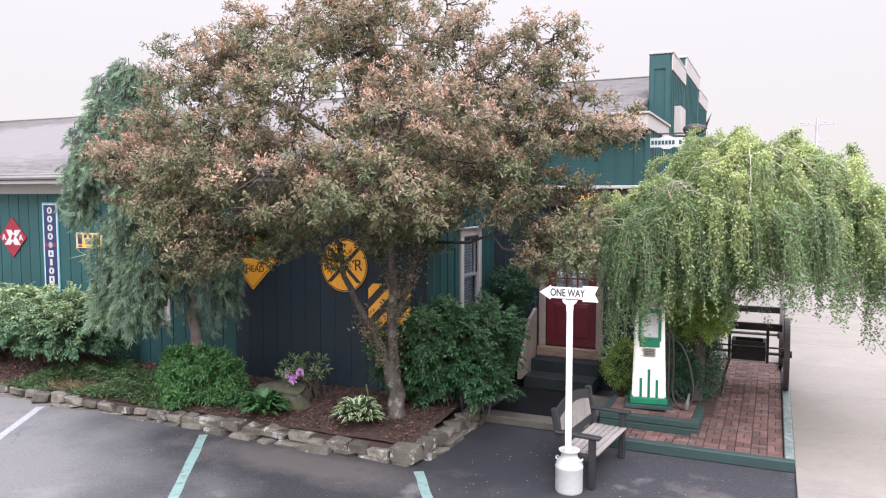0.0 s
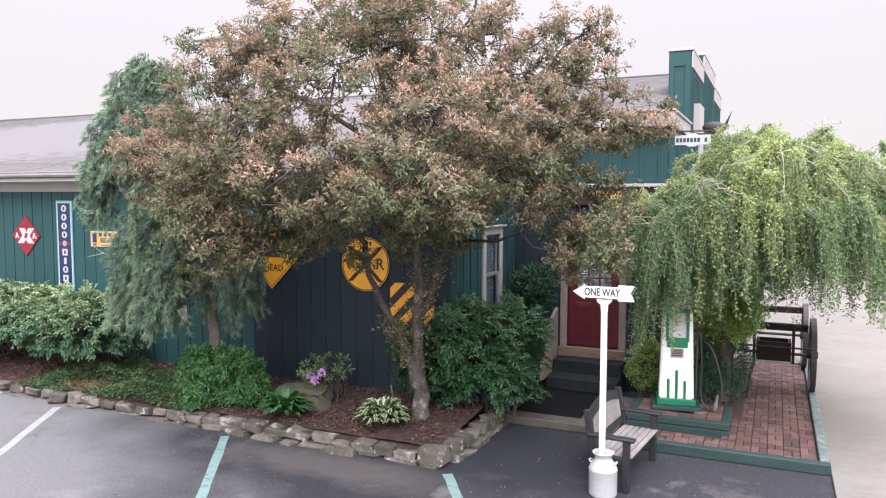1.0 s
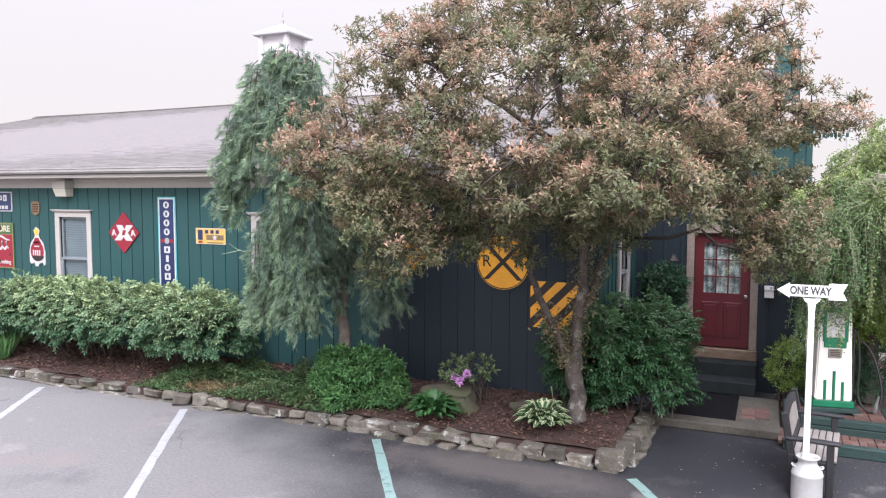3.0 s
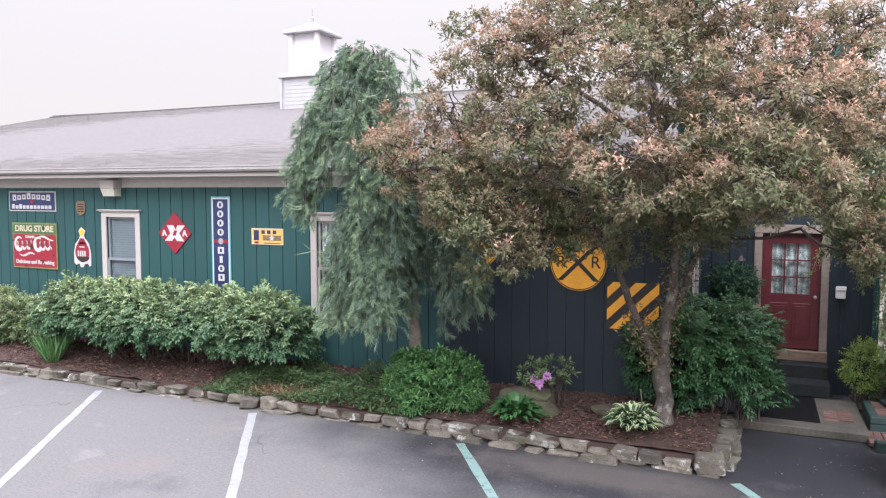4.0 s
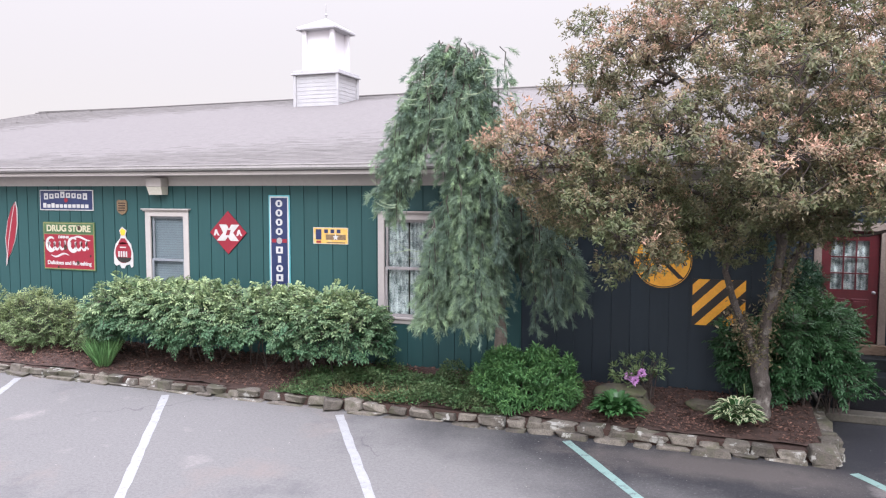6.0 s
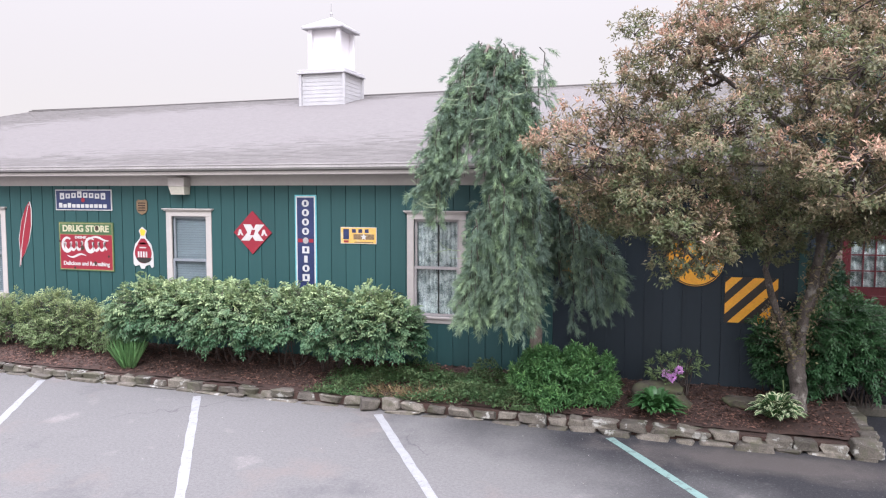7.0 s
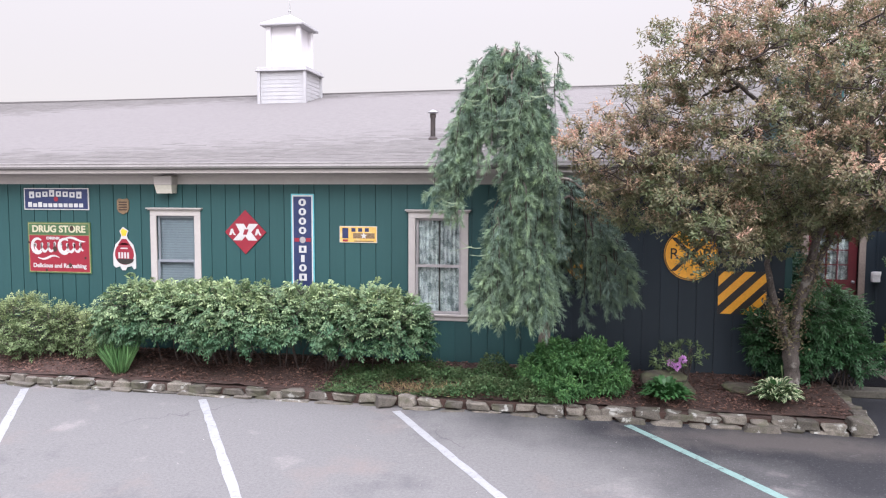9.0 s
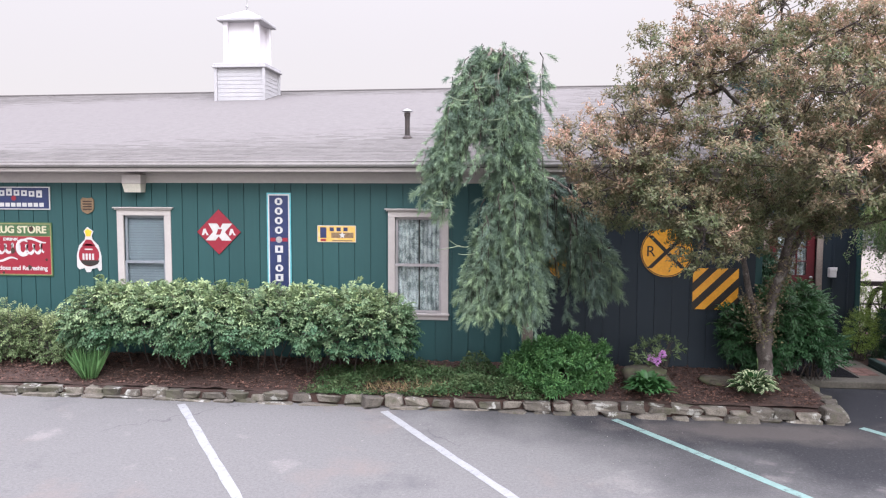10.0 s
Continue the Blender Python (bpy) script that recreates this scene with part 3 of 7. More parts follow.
for i in range(6):
    for j in range(24):
        o = part("slab", me, None, pavement)
        o.location = (1.335 + 2.0 * i, -8.3 + 2.4 * j, 0.012)

# planting bed: mulch, banked up towards the wall
gx, gy = np.linspace(-32.0, -4.36, 260), np.linspace(8.68, 10.52, 20)
X, Y = np.meshgrid(gx, gy)
Z = 0.17 + 0.15 * np.clip((Y - 8.6) / 1.6, 0, 1)
Z += 0.02 * np.sin(X * 3.1 + Y * 2) * np.sin(Y * 4.3 + X) + rng.normal(0, 0.008, X.shape)
n0 = len(gx)
ii = (np.arange(len(gy) - 1)[:, None] * n0 + np.arange(n0 - 1)[None]).ravel()
tagged(part("planting_bed", quick_mesh("planting_bed", np.stack([X, Y, Z], -1).reshape(-1, 3), np.stack([ii, ii + 1, ii + n0 + 1, ii + n0], 1)), MULCH, smooth=True), "dark red-brown wood mulch of the planting bed", "mulch", kind="structure")


def bed_z(x, y):
    return 0.17 + 0.15 * np.clip((y - 8.6) / 1.6, 0, 1)


def chips(name, n, x0, x1, y0, y1, zf, label):
    p = np.stack([rng.uniform(x0, x1, n), rng.uniform(y0, y1, n), np.zeros(n)], 1)
    p[:, 2] = zf(p[:, 0], p[:, 1]) + rng.uniform(0.005, 0.03, n)
    a = rng.uniform(0, 6.28, n)
    d = np.stack([np.cos(a), np.sin(a), rng.normal(0, 0.25, n)], 1)
    nn = np.stack([rng.normal(0, 0.5, n), rng.normal(0, 0.5, n), np.ones(n)], 1)
    tagged(part(name, leaf_mesh(name, p, d, nn, rng.uniform(0.03, 0.085, n), rng.uniform(0.012, 0.03, n), 0.1), CHIP), label, "mulch", kind="stuff")


chips("mulch_chips", 22000, -24, -4.42, 8.74, 10.48, bed_z, "loose shredded bark mulch chips, reddish brown")


def stone_shape(seed):
    """A rough quarried block with worn, uneven edges, one metre each way."""
    r = np.random.default_rng(seed)
    b = bmesh.new()
    add_box(b, -0.5, 0.5, -0.5, 0.5, -0.5, 0.5)
    for v in b.verts:
        v.co += Vector(r.uniform(-0.24, 0.06, 3) * np.sign(np.array(v.co)) * np.array([1.0, 0.8, 0.9]))
    bmesh.ops.bevel(b, geom=b.edges[:], offset=0.12, segments=2, affect='EDGES', profile=0.5)
    off = Vector(r.uniform(-20, 20, 3))
    for v in b.verts:
        v.co += v.co * (0.20 * noise.noise(v.co * 1.7 + off)) + Vector(r.normal(0, 0.018, 3))
    m = bpy.data.meshes.new("stone")
    b.to_mesh(m)
    b.free()
    m.materials.append(STONE)
    return m


stones = [stone_shape(40 + k) for k in range(20)]
edging = thing("stone_edging", "dry-laid edging of rough grey-brown fieldstones over a thin ledge", "stone edging", kind="structure")


def lay(x, y, z, w, d, h, turn=0.0):
    o = part("stone", stones[int(rng.integers(20))], None, edging)
    o.matrix_basis = pose(x, y, z, rng.uniform(-4, 4), rng.uniform(-3, 3), turn + rng.uniform(-5, 5) + 180 * int(rng.integers(2))) @ Matrix.Diagonal((w, d, h, 1))


def course(p0, p1, z, lo, hi, dep, h, gap=0.02, vary=0.2):
    gap, vary = gap * 0.3 - 0.012, vary * 1.3
    p0, p1 = Vector(p0), Vector(p1)
    total, s = (p1 - p0).length, 0.0
    d = (p1 - p0).normalized()
    turn = math.degrees(math.atan2(d.y, d.x))
    while s < total - 0.08:
        w = min(rng.uniform(lo, hi), total - s)
        if total - s - w < 0.18:
            w = total - s
        c = p0 + d * (s + w / 2)
        hh = h * rng.uniform(1 - vary, 1 + 0.6 * vary)
        lay(c.x, c.y + rng.uniform(-0.035, 0.035), z + hh / 2, w - gap * rng.uniform(0.2, 1.4), dep * rng.uniform(0.85, 1.15), hh, turn)
        s += w


part("footing", box(-31.6, -8.6, 8.62, 8.80, -0.02, 0.150), MULCH, edging)
part("footing", box(-8.596, -4.30, 8.55, 8.80, -0.02, 0.150), MULCH, edging)
part("footing", box(-4.46, -4.28, 8.81, 10.64, -0.02, 0.150), MULCH, edging)
course((-31.5, 8.615), (-11.55, 8.615), -0.05, 0.35, 0.85, 0.34, 0.105, 0.015, 0.25)
course((-31.5, 8.655), (-11.62, 8.655), 0.022, 0.22, 0.48, 0.28, 0.155, 0.02, 0.16)
course((-11.3, 8.60), (-8.6, 8.60), -0.055, 0.4, 0.8, 0.30, 0.085, 0.015, 0.25)
course((-11.25, 8.65), (-8.6, 8.64), 0.01, 0.22, 0.44, 0.28, 0.165, 0.02, 0.18)
course((-8.6, 8.555), (-4.25, 8.505), -0.05, 0.3, 0.58, 0.34, 0.12, 0.015, 0.25)
course((-8.6, 8.60), (-4.62, 8.55), 0.035, 0.24, 0.50, 0.28, 0.145, 0.02, 0.2)
course((-4.23, 8.68), (-4.18, 10.62), -0.05, 0.22, 0.42, 0.28, 0.13, 0.02, 0.25)
course((-4.30, 8.85), (-4.25, 10.6), 0.055, 0.22, 0.4, 0.29, 0.175, 0.03, 0.25)
lay(-11.45, 8.55, 0.08, 0.34, 0.30, 0.23, 20)
lay(-4.39, 8.53, 0.13, 0.40, 0.34, 0.19, 4)

# ---- long low building: walls, windows, roof ----
WIN = {1: (-16.67, -15.85, 1.2, 2.98), 2: (-11.41, -10.55, 1.22, 2.98), 3: (-22.05, -21.2, 1.22, 2.98)}
wall_s = thing("wall_south", "grooved vertical board wall, dark green with a navy stretch", "wall", kind="structure")
NAVY_X = -8.99
part("boarding", wall_boxes("x", -32.2, NAVY_X, WALL_Y, WALL_Y + 0.18, 0.0, 3.86, list(WIN.values())), GREEN, wall_s)
part("navy_boarding", box(NAVY_X, EAST_X, WALL_Y, WALL_Y + 0.18, 0.0, 3.86), NAVY, wall_s, "dark navy boards")
WIN_E = (11.72, 12.42, 1.45, 2.85)
wall_e = thing("wall_east", "green board-and-batten end wall beside the entry", "wall", kind="structure")
part("boarding", wall_boxes("y", WALL_Y + 0.18, DOOR_Y, EAST_X - 0.18, EAST_X, 0.0, 4.75, [WIN_E]), GREEN, wall_e)
tagged(part("wall_west", box(-32.2, -32.0, WALL_Y + 0.18, 30.4, 0, 3.86), GREEN), "green end wall of the long building", "wall", kind="structure")
tagged(part("wall_north", box(-32.0, -2.6, 30.2, 30.4, 0, 3.9), GREEN), "green rear wall", "wall", kind="structure")
tagged(part("interior_wall", box(-31.9, -5.2, 12.6, 12.7, 0, 3.8), INSIDE), "dim inner wall behind the windows", "wall", kind="structure")
tagged(part("interior_floor", box(-31.9, EAST_X - 0.2, 10.7, 30.1, 0.3, 0.4), INSIDE), "dim floor inside the building", "floor", kind="structure")
tagged(part("wing_floor", box(EAST_X - 0.196, FRONT_X - 0.2, 13.5, 30.1, 0.6, 0.7), INSIDE), "dim floor inside the entry wing", "floor", kind="structure")

bat = bpy.data.meshes.new("batten")
b_ = box(-0.021, 0.021, -0.02, 0.0, 0, 1, 0.004)
b_.to_mesh(bat)
b_.free()
bat.materials.append(GREEN)
bat_navy = bat.copy()
bat_navy.materials.clear()
bat_navy.materials.append(NAVY)


def batten(x, y, z0, z1, parent, turn=0.0, mesh=None):
    o = part("batten", mesh or bat, None, parent)
    o.matrix_basis = pose(x, y, z0, 0, 0, turn) @ Matrix.Diagonal((1, 1, z1 - z0, 1))


# vertical boards with open grooves between them, cut round the windows
board_me = bpy.data.meshes.new("board")
b_ = box(0, 1, -0.018, 0.0, 0, 1)
b_.to_mesh(board_me)
b_.free()
board_me.materials.append(GREEN)
board_navy = board_me.copy()
board_navy.materials.clear()
board_navy.materials.append(NAVY)


def board(x0, x1, z0, z1):
    dark = x0 > NAVY_X - 0.05
    o = part("board", board_navy if dark else board_me, None, wall_s)
    if dark:
        x0, x1 = x0 - 0.0055, x1 + 0.0055
    o.matrix_basis = pose(x0, WALL_Y + rng.uniform(-0.0015, 0.0015), z0) @ Matrix.Diagonal((x1 - x0, 1, z1 - z0, 1))


for k in range(-64, 26):
    x0, x1 = -12.77 + 0.302 * k + 0.0095, -12.77 + 0.302 * (k + 1) - 0.0095
    x1 = min(x1, EAST_X - 0.095)
    if x0 < -32.1 or x1 - x0 < 0.03:
        continue
    hit = [w for w in WIN.values() if w[0] - 0.1 < x1 and x0 < w[1] + 0.1]
    if not hit:
        board(x0, x1, 0.0, 3.62)
        continue
    w = hit[0]
    a0, a1 = max(x0, w[0] - 0.1), min(x1, w[1] + 0.1)
    board(a0, a1, 0.0, w[2] - 0.06)
    board(a0, a1, w[3] + 0.05, 3.62)
    if x0 < a0 - 0.02:
        board(x0, a0, 0.0, 3.62)
    if a1 < x1 - 0.02:
        board(a1, x1, 0.0, 3.62)
for k in range(9):
    y = 10.78 + 0.302 * k
    if WIN_E[0] - 0.14 < y < WIN_E[1] + 0.14:
        batten(EAST_X, y, 0.0, WIN_E[2] - 0.13, wall_e, 90)
        batten(EAST_X, y, WIN_E[3] + 0.16, 4.7, wall_e, 90)
    else:
        batten(EAST_X, y, 0.0, 4.7, wall_e, 90)
part("corner_board", box(EAST_X - 0.09, EAST_X + 0.022, WALL_Y - 0.024, WALL_Y + 0.09, 0.0, 3.6, 0.004), GREEN, wall_e)


def window(name, a0, a1, z0, z1, curtain, label, at, turn):
    """A double-hung window; its own x runs along the wall, its face looks to -y."""
    w = thing(name, label, "window", at, turn, kind="structure")
    t = 0.13
    part("side_casing", box(a0 - t, a0, -0.035, 0.03, z0 - 0.02, z1, 0.005), BEIGE, w)
    part("side_casing", box(a1, a1 + t, -0.035, 0.03, z0 - 0.02, z1, 0.005), BEIGE, w)
    part("head_casing", box(a0 - t, a1 + t, -0.035, 0.03, z1, z1 + 0.11, 0.005), BEIGE, w)
    bm = bmesh.new()
    add_box(bm, a0 - t - 0.03, a1 + t + 0.03, -0.07, 0.0, z1 + 0.11, z1 + 0.135, 0.004)
    add_box(bm, a0 - t - 0.055, a1 + t + 0.055, -0.095, 0.0, z1 + 0.135, z1 + 0.16, 0.004)
    part("cornice", bm, BEIGE, w)
    bm = bmesh.new()
    add_box(bm, a0 - t, a1 + t, -0.035, 0.03, z0 - 0.13, z0 - 0.045, 0.005)
    add_box(bm, a0 - t - 0.02, a1 + t + 0.02, -0.075, 0.05, z0 - 0.045, z0 - 0.005, 0.006)
    part("window_sill", bm, BEIGE, w)
    zm = z0 + (z1 - z0) * 0.5
    for nm, u, v, yy in (("lower_sash", z0, zm + 0.02, 0.0), ("upper_sash", zm - 0.02, z1, 0.036)):
        bm = bmesh.new()
        add_box(bm, a0, a0 + 0.045, yy, yy + 0.035, u, v)
        add_box(bm, a1 - 0.045, a1, yy, yy + 0.035, u, v)
        add_box(bm, a0 + 0.045, a1 - 0.045, yy, yy + 0.035, u, u + 0.045)
        add_box(bm, a0 + 0.045, a1 - 0.045, yy, yy + 0.035, v - 0.045, v)
        s = part(nm, bm, SASH if curtain == "blind" else GUTTER, w, "grey painted sash")
        g = part("pane", box(a0 + 0.045, a1 - 0.045, yy + 0.014, yy + 0.019, u + 0.045, v - 0.045), GLASS, s)
        g.visible_shadow = False
    if curtain == "blind":
        bm = bmesh.new()
        n = int((z1 - z0) / 0.05)
        for k in range(n):
            z = z0 + 0.05 * k
            q = [bm.verts.new(p) for p in ((a0, 0.098, z), (a1, 0.098, z), (a1, 0.088, z + 0.047), (a0, 0.088, z + 0.047))]
            bm.faces.new(q)
        part("blind", bm, BLIND, w, "closed grey-blue slatted blind")
    elif curtain == "lace":
        for c0, c1 in ((a0 + 0.02, (a0 + a1) / 2 - 0.012), ((a0 + a1) / 2 + 0.012, a1 - 0.02)):
            n = 40
            xs = np.linspace(c0, c1, n)
            wave = 0.11 + 0.022 * np.sin(np.linspace(0, 31, n) + c0)
            v = [(x, y, z) for z in (z0, z1) for x, y in zip(xs, wave)]
            f = [(i, i + 1, n + i + 1, n + i) for i in range(n - 1)]
            part("curtain", raw("curtain", v, f), LACE, w, "white patterned lace curtain", smooth=True)
    return w


window("window_1", *WIN[1], "blind", "double-hung window with beige casing and closed grey blind", (0, WALL_Y, 0), 0)
window("window_2", *WIN[2], "lace", "double-hung window with beige casing and white lace curtains", (0, WALL_Y, 0), 0)
window("window_3", *WIN[3], "blind", "double-hung window with beige casing and grey blind", (0, WALL_Y, 0), 0)
# The blind in this one is added to imitate the pane's grey-blue reflection.
window("window_4", WIN_E[0], WIN_E[1], WIN_E[2], WIN_E[3], "blind", "narrow double-hung window in the end wall by the entry", (EAST_X, 0, 0), 90)

tagged(part("frieze_trim", box(-32.2, EAST_X + 0.03, WALL_Y - 0.03, WALL_Y, 3.60, 3.86, 0.004), BEIGE), "beige painted frieze board under the eaves", "trim", kind="structure")
tagged(part("soffit", box(-32.4, EAST_X + 0.3, 10.02, WALL_Y + 0.18, 3.82, 3.85), BEIGE), "beige soffit under the eaves", "trim", kind="structure")
tagged(part("fascia_trim", box(-32.4, EAST_X + 0.3, 10.0, 10.02, 3.80, 3.95), BEIGE), "beige fascia board", "trim", kind="structure")
gut = [(-0.0, 0.0), (-0.075, 0.0), (-0.105, 0.03), (-0.105, 0.065), (-0.118, 0.075), (-0.118, 0.09), (-0.098, 0.09), (-0.098, 0.07), (-0.07, 0.012), (-0.01, 0.012), (-0.01, 0.09), (0.0, 0.09)]
v = [(x, 10.0 + y, 3.885 + 1.2 * z) for x in (-32.5, EAST_X + 0.35) for y, z in gut]
n = len(gut)
f = [(i, (i + 1) % n, n + (i + 1) % n, n + i) for i in range(n)] + [tuple(range(n)), tuple(range(n, 2 * n))[::-1]]
gutter = tagged(part("gutter", raw("gutter", v, f), GUTTER), "long weathered metal rain gutter along the eaves", "gutter", kind="structure")


RIDGE_Y, RIDGE_Z = 22.0, 6.885


def lean_roof(me):
    """Tilts the ridge to fit the camera's view: it rises a little towards the street."""
    for v_ in me.vertices:
        v_.co.z += 0.0052 * (v_.co.x + 18.5) * min(max((v_.co.y - 9.97) / (RIDGE_Y - 9.97), 0.0), 1.0)
    return me


def shingle_roof(name, x0, x1, y0, z0, y1, z1, label, tab=0.33, step=0.145):
    """A slope rising in +y: deck and staggered shingle tabs, each a thin wedge."""
    roof = thing(name, label, "roof", kind="structure")
    L_ = math.hypot(y1 - y0, z1 - z0)
    ey, ez = (y1 - y0) / L_, (z1 - z0) / L_
    ny, nz = -ez, ey
    q = [(y0, z0), (y1, z1), (y1 - ny * 0.1, z1 - nz * 0.1), (y0 - ny * 0.1, z0 - nz * 0.1)]
    v = [(x, y, z) for x in (x0, x1) for y, z in q]
    f = [(0, 1, 2, 3), (7, 6, 5, 4)] + [(i, 4 + i, 4 + (i + 1) % 4, (i + 1) % 4) for i in range(4)]
    part("deck", lean_roof(raw("deck", v, f)), SHINGLE, roof)
    rows, cols = int(L_ / step), int((x1 - x0) / tab)
    V = []
    for r in range(rows):
        off = (r % 2) * tab * 0.5 + rng.uniform(-0.02, 0.02)
        xs = x0 + off + np.arange(-1, cols + 1) * tab
        xa, xb = np.clip(xs, x0, x1), np.clip(xs + tab - 0.006, x0, x1)
        k = xb - xa > 0.02
        xa, xb = xa[k], xb[k]
        lift = 0.010 + rng.uniform(-0.003, 0.006, len(xa))
        s0, s1 = r * step - 0.02, r * step + step + 0.03
        drop = rng.uniform(-0.006, 0.006, len(xa))
        low = np.stack([xa, np.full(len(xa), 0.0), np.zeros(len(xa))], 1)

        def pt(xx, s, h):
            return np.stack([xx, y0 + ey * s + ny * h, z0 + ez * s + nz * h], 1)
        V.append(np.stack([pt(xa, s0 + drop, lift), pt(xb, s0 + drop, lift), pt(xb, s1 + 0 * drop, 0 * lift + 0.003), pt(xa, s1 + 0 * drop, 0 * lift + 0.003), pt(xa, s0 + drop, 0 * lift), pt(xb, s0 + drop, 0 * lift)], 1))
    V = np.concatenate(V).reshape(-1, 3)
    i = np.arange(len(V) // 6)[:, None] * 6
    F = np.concatenate([i + np.array([[0, 1, 2, 3]]), i + np.array([[4, 5, 1, 0]])], 1).reshape(-1, 4)
    tagged(part("shingles", lean_roof(quick_mesh("shingles", V, F)), SHINGLE, roof), kind="stuff")
    return roof


shingle_roof("roof_long", -32.5, EAST_X + 0.3, 9.97, 3.96, RIDGE_Y, RIDGE_Z, "low-pitched grey-brown asphalt shingle roof")
tagged(part("roof_long_rear", raw("roof_rear", [(-32.5, RIDGE_Y, RIDGE_Z), (-2.6, RIDGE_Y, RIDGE_Z), (-2.6, 30.8, 3.9), (-32.5, 30.8, 3.9)], [(0, 1, 2, 3)]), SHINGLE), "rear slope of the shingle roof", "roof", kind="structure")
cap_ = part("ridge_cap", box(-32.5, -2.6, RIDGE_Y - 0.14, RIDGE_Y + 0.14, RIDGE_Z - 0.02, RIDGE_Z + 0.025, 0.01), SHINGLE)
lean_roof(cap_.data)
tagged(cap_, "shingle ridge cap", "roof", kind="structure")
tagged(part("gable_west", raw("gable", [(-32.2, WALL_Y, 3.9), (-32.2, 30.4, 3.9), (-32.2, RIDGE_Y, 6.4)], [(0, 1, 2)]), GREEN), "green gable end", "wall", kind="structure")

# cupola on the ridge
cup = thing("cupola", "white roof cupola with a clapboard base and plain belfry", "cupola", (-17.84, RIDGE_Y - 1.80, -0.065))
part("base", box(-0.74, 0.74, -0.68, 0.68, 5.6, 7.36), CUPOLA_WHITE, cup)
lap = bpy.data.meshes.new("clapboard")
b_ = bmesh.new()
q = [(-0.7, 0.0, 0), (0.7, 0.0, 0), (0.7, -0.015, 0), (-0.7, -0.015, 0), (-0.7, 0.0, 0.125), (0.7, 0.0, 0.125), (0.7, -0.006, 0.125), (-0.7, -0.006, 0.125)]
q = [b_.verts.new(p) for p in q]
for fc in ((0, 1, 2, 3), (4, 7, 6, 5), (3, 2, 6, 7), (0, 3, 7, 4), (1, 5, 6, 2), (0, 4, 5, 1)):
    b_.faces.new([q[i] for i in fc])
b_.to_mesh(lap)
b_.free()
lap.materials.append(CUPOLA_WHITE)
for side in range(4):
    for k in range(-2, 11):
        o = part("clapboard", lap, None, cup)
        o.matrix_basis = pose(0, 0, 5.98 + 0.125 * k, 0, 0, 90 * side) @ Matrix.Translation((0, -0.68 if side % 2 == 0 else -0.74, 0)) @ Matrix.Diagonal((1.07 if side % 2 == 0 else 1.0, 1, 1, 1))
for sx in (-1, 1):
    for sy in (-1, 1):
        part("corner_board", box(sx * 0.77 - 0.045, sx * 0.77 + 0.045, sy * 0.71 - 0.045, sy * 0.71 + 0.045, 5.6, 7.36, 0.004), CUPOLA_WHITE, cup)
bm = bmesh.new()
add_box(bm, -0.87, 0.87, -0.80, 0.80, 7.36, 7.42, 0.01)
add_box(bm, -0.83, 0.83, -0.76, 0.76, 7.42, 7.50, 0.01)
part("base_cap", bm, CUPOLA_WHITE, cup)
for sx in (-1, 1):
    for sy in (-1, 1):
        part("post", box(sx * 0.5 - 0.07, sx * 0.5 + 0.07, sy * 0.5 - 0.07, sy * 0.5 + 0.07, 7.5, 8.80, 0.006), BELFRY_WHITE, cup)
part("belfry", box(-0.44, 0.44, -0.44, 0.44, 7.5, 8.80), BELFRY_WHITE, cup)
part("eave", box(-0.72, 0.72, -0.72, 0.72, 8.80, 8.89, 0.015), CUPOLA_WHITE, cup)
part("cupola_roof", raw("cupola_roof", [(-0.7, -0.7, 8.89), (0.7, -0.7, 8.89), (0.7, 0.7, 8.89), (-0.7, 0.7, 8.89), (0, 0, 9.28)], [(0, 1, 4), (1, 2, 4), (2, 3, 4), (3, 0, 4)]), BELFRY_WHITE, cup)
part("finial", lathe([(0.03, 9.2), (0.03, 9.36), (0.05, 9.39), (0.015, 9.44), (0.012, 9.72), (0.002, 9.75)], 8), STEEL, cup)

def flue(at, label):
    pipe = thing("flue_pipe", label, "flue pipe", at, group="flue pipes on the roof")
    part("flashing", lathe([(0.12, -0.06), (0.10, 0.03), (0.062, 0.07)], 16), DARKMETAL, pipe)
    part("pipe", lathe([(0.052, 0.0), (0.052, 0.52)], 16), DARKMETAL, pipe)
    part("cap", lathe([(0.115, 0.555), (0.118, 0.565), (0.06, 0.60), (0.01, 0.625)], 16), STEEL, pipe)
    part("collar", lathe([(0.064, 0.46), (0.064, 0.54)], 16), DARKMETAL, pipe)


flue((-11.48, 12.4, 3.96 + 2.43 * (RIDGE_Z - 3.96) / (RIDGE_Y - 9.97)), "black metal flue pipe with a cap on the roof")
flue((-25.1, 13.75, 3.96 + 3.78 * (RIDGE_Z - 3.96) / (RIDGE_Y - 9.97)), "black metal flue pipe near the far roof end")

hood = thing("eave_floodlight", "beige box-shaped wall light under the eaves", "wall light", (-16.37, WALL_Y, 3.42))
part("housing", box(-0.19, 0.19, -0.26, -0.03, 0.16, 0.34, 0.012), BEIGE, hood)
part("diffuser", raw("diffuser", [(-0.18, -0.25, 0.16), (0.18, -0.25, 0.16), (0.18, -0.04, 0.16), (-0.18, -0.04, 0.16), (-0.16, -0.20, 0.0), (0.16, -0.20, 0.0), (0.16, -0.03, 0.0), (-0.16, -0.03, 0.0)], [(0, 1, 5, 4), (1, 2, 6, 5), (2, 3, 7, 6), (3, 0, 4, 7), (4, 5, 6, 7)]), YELLOWED, hood, "cloudy yellowed lens")

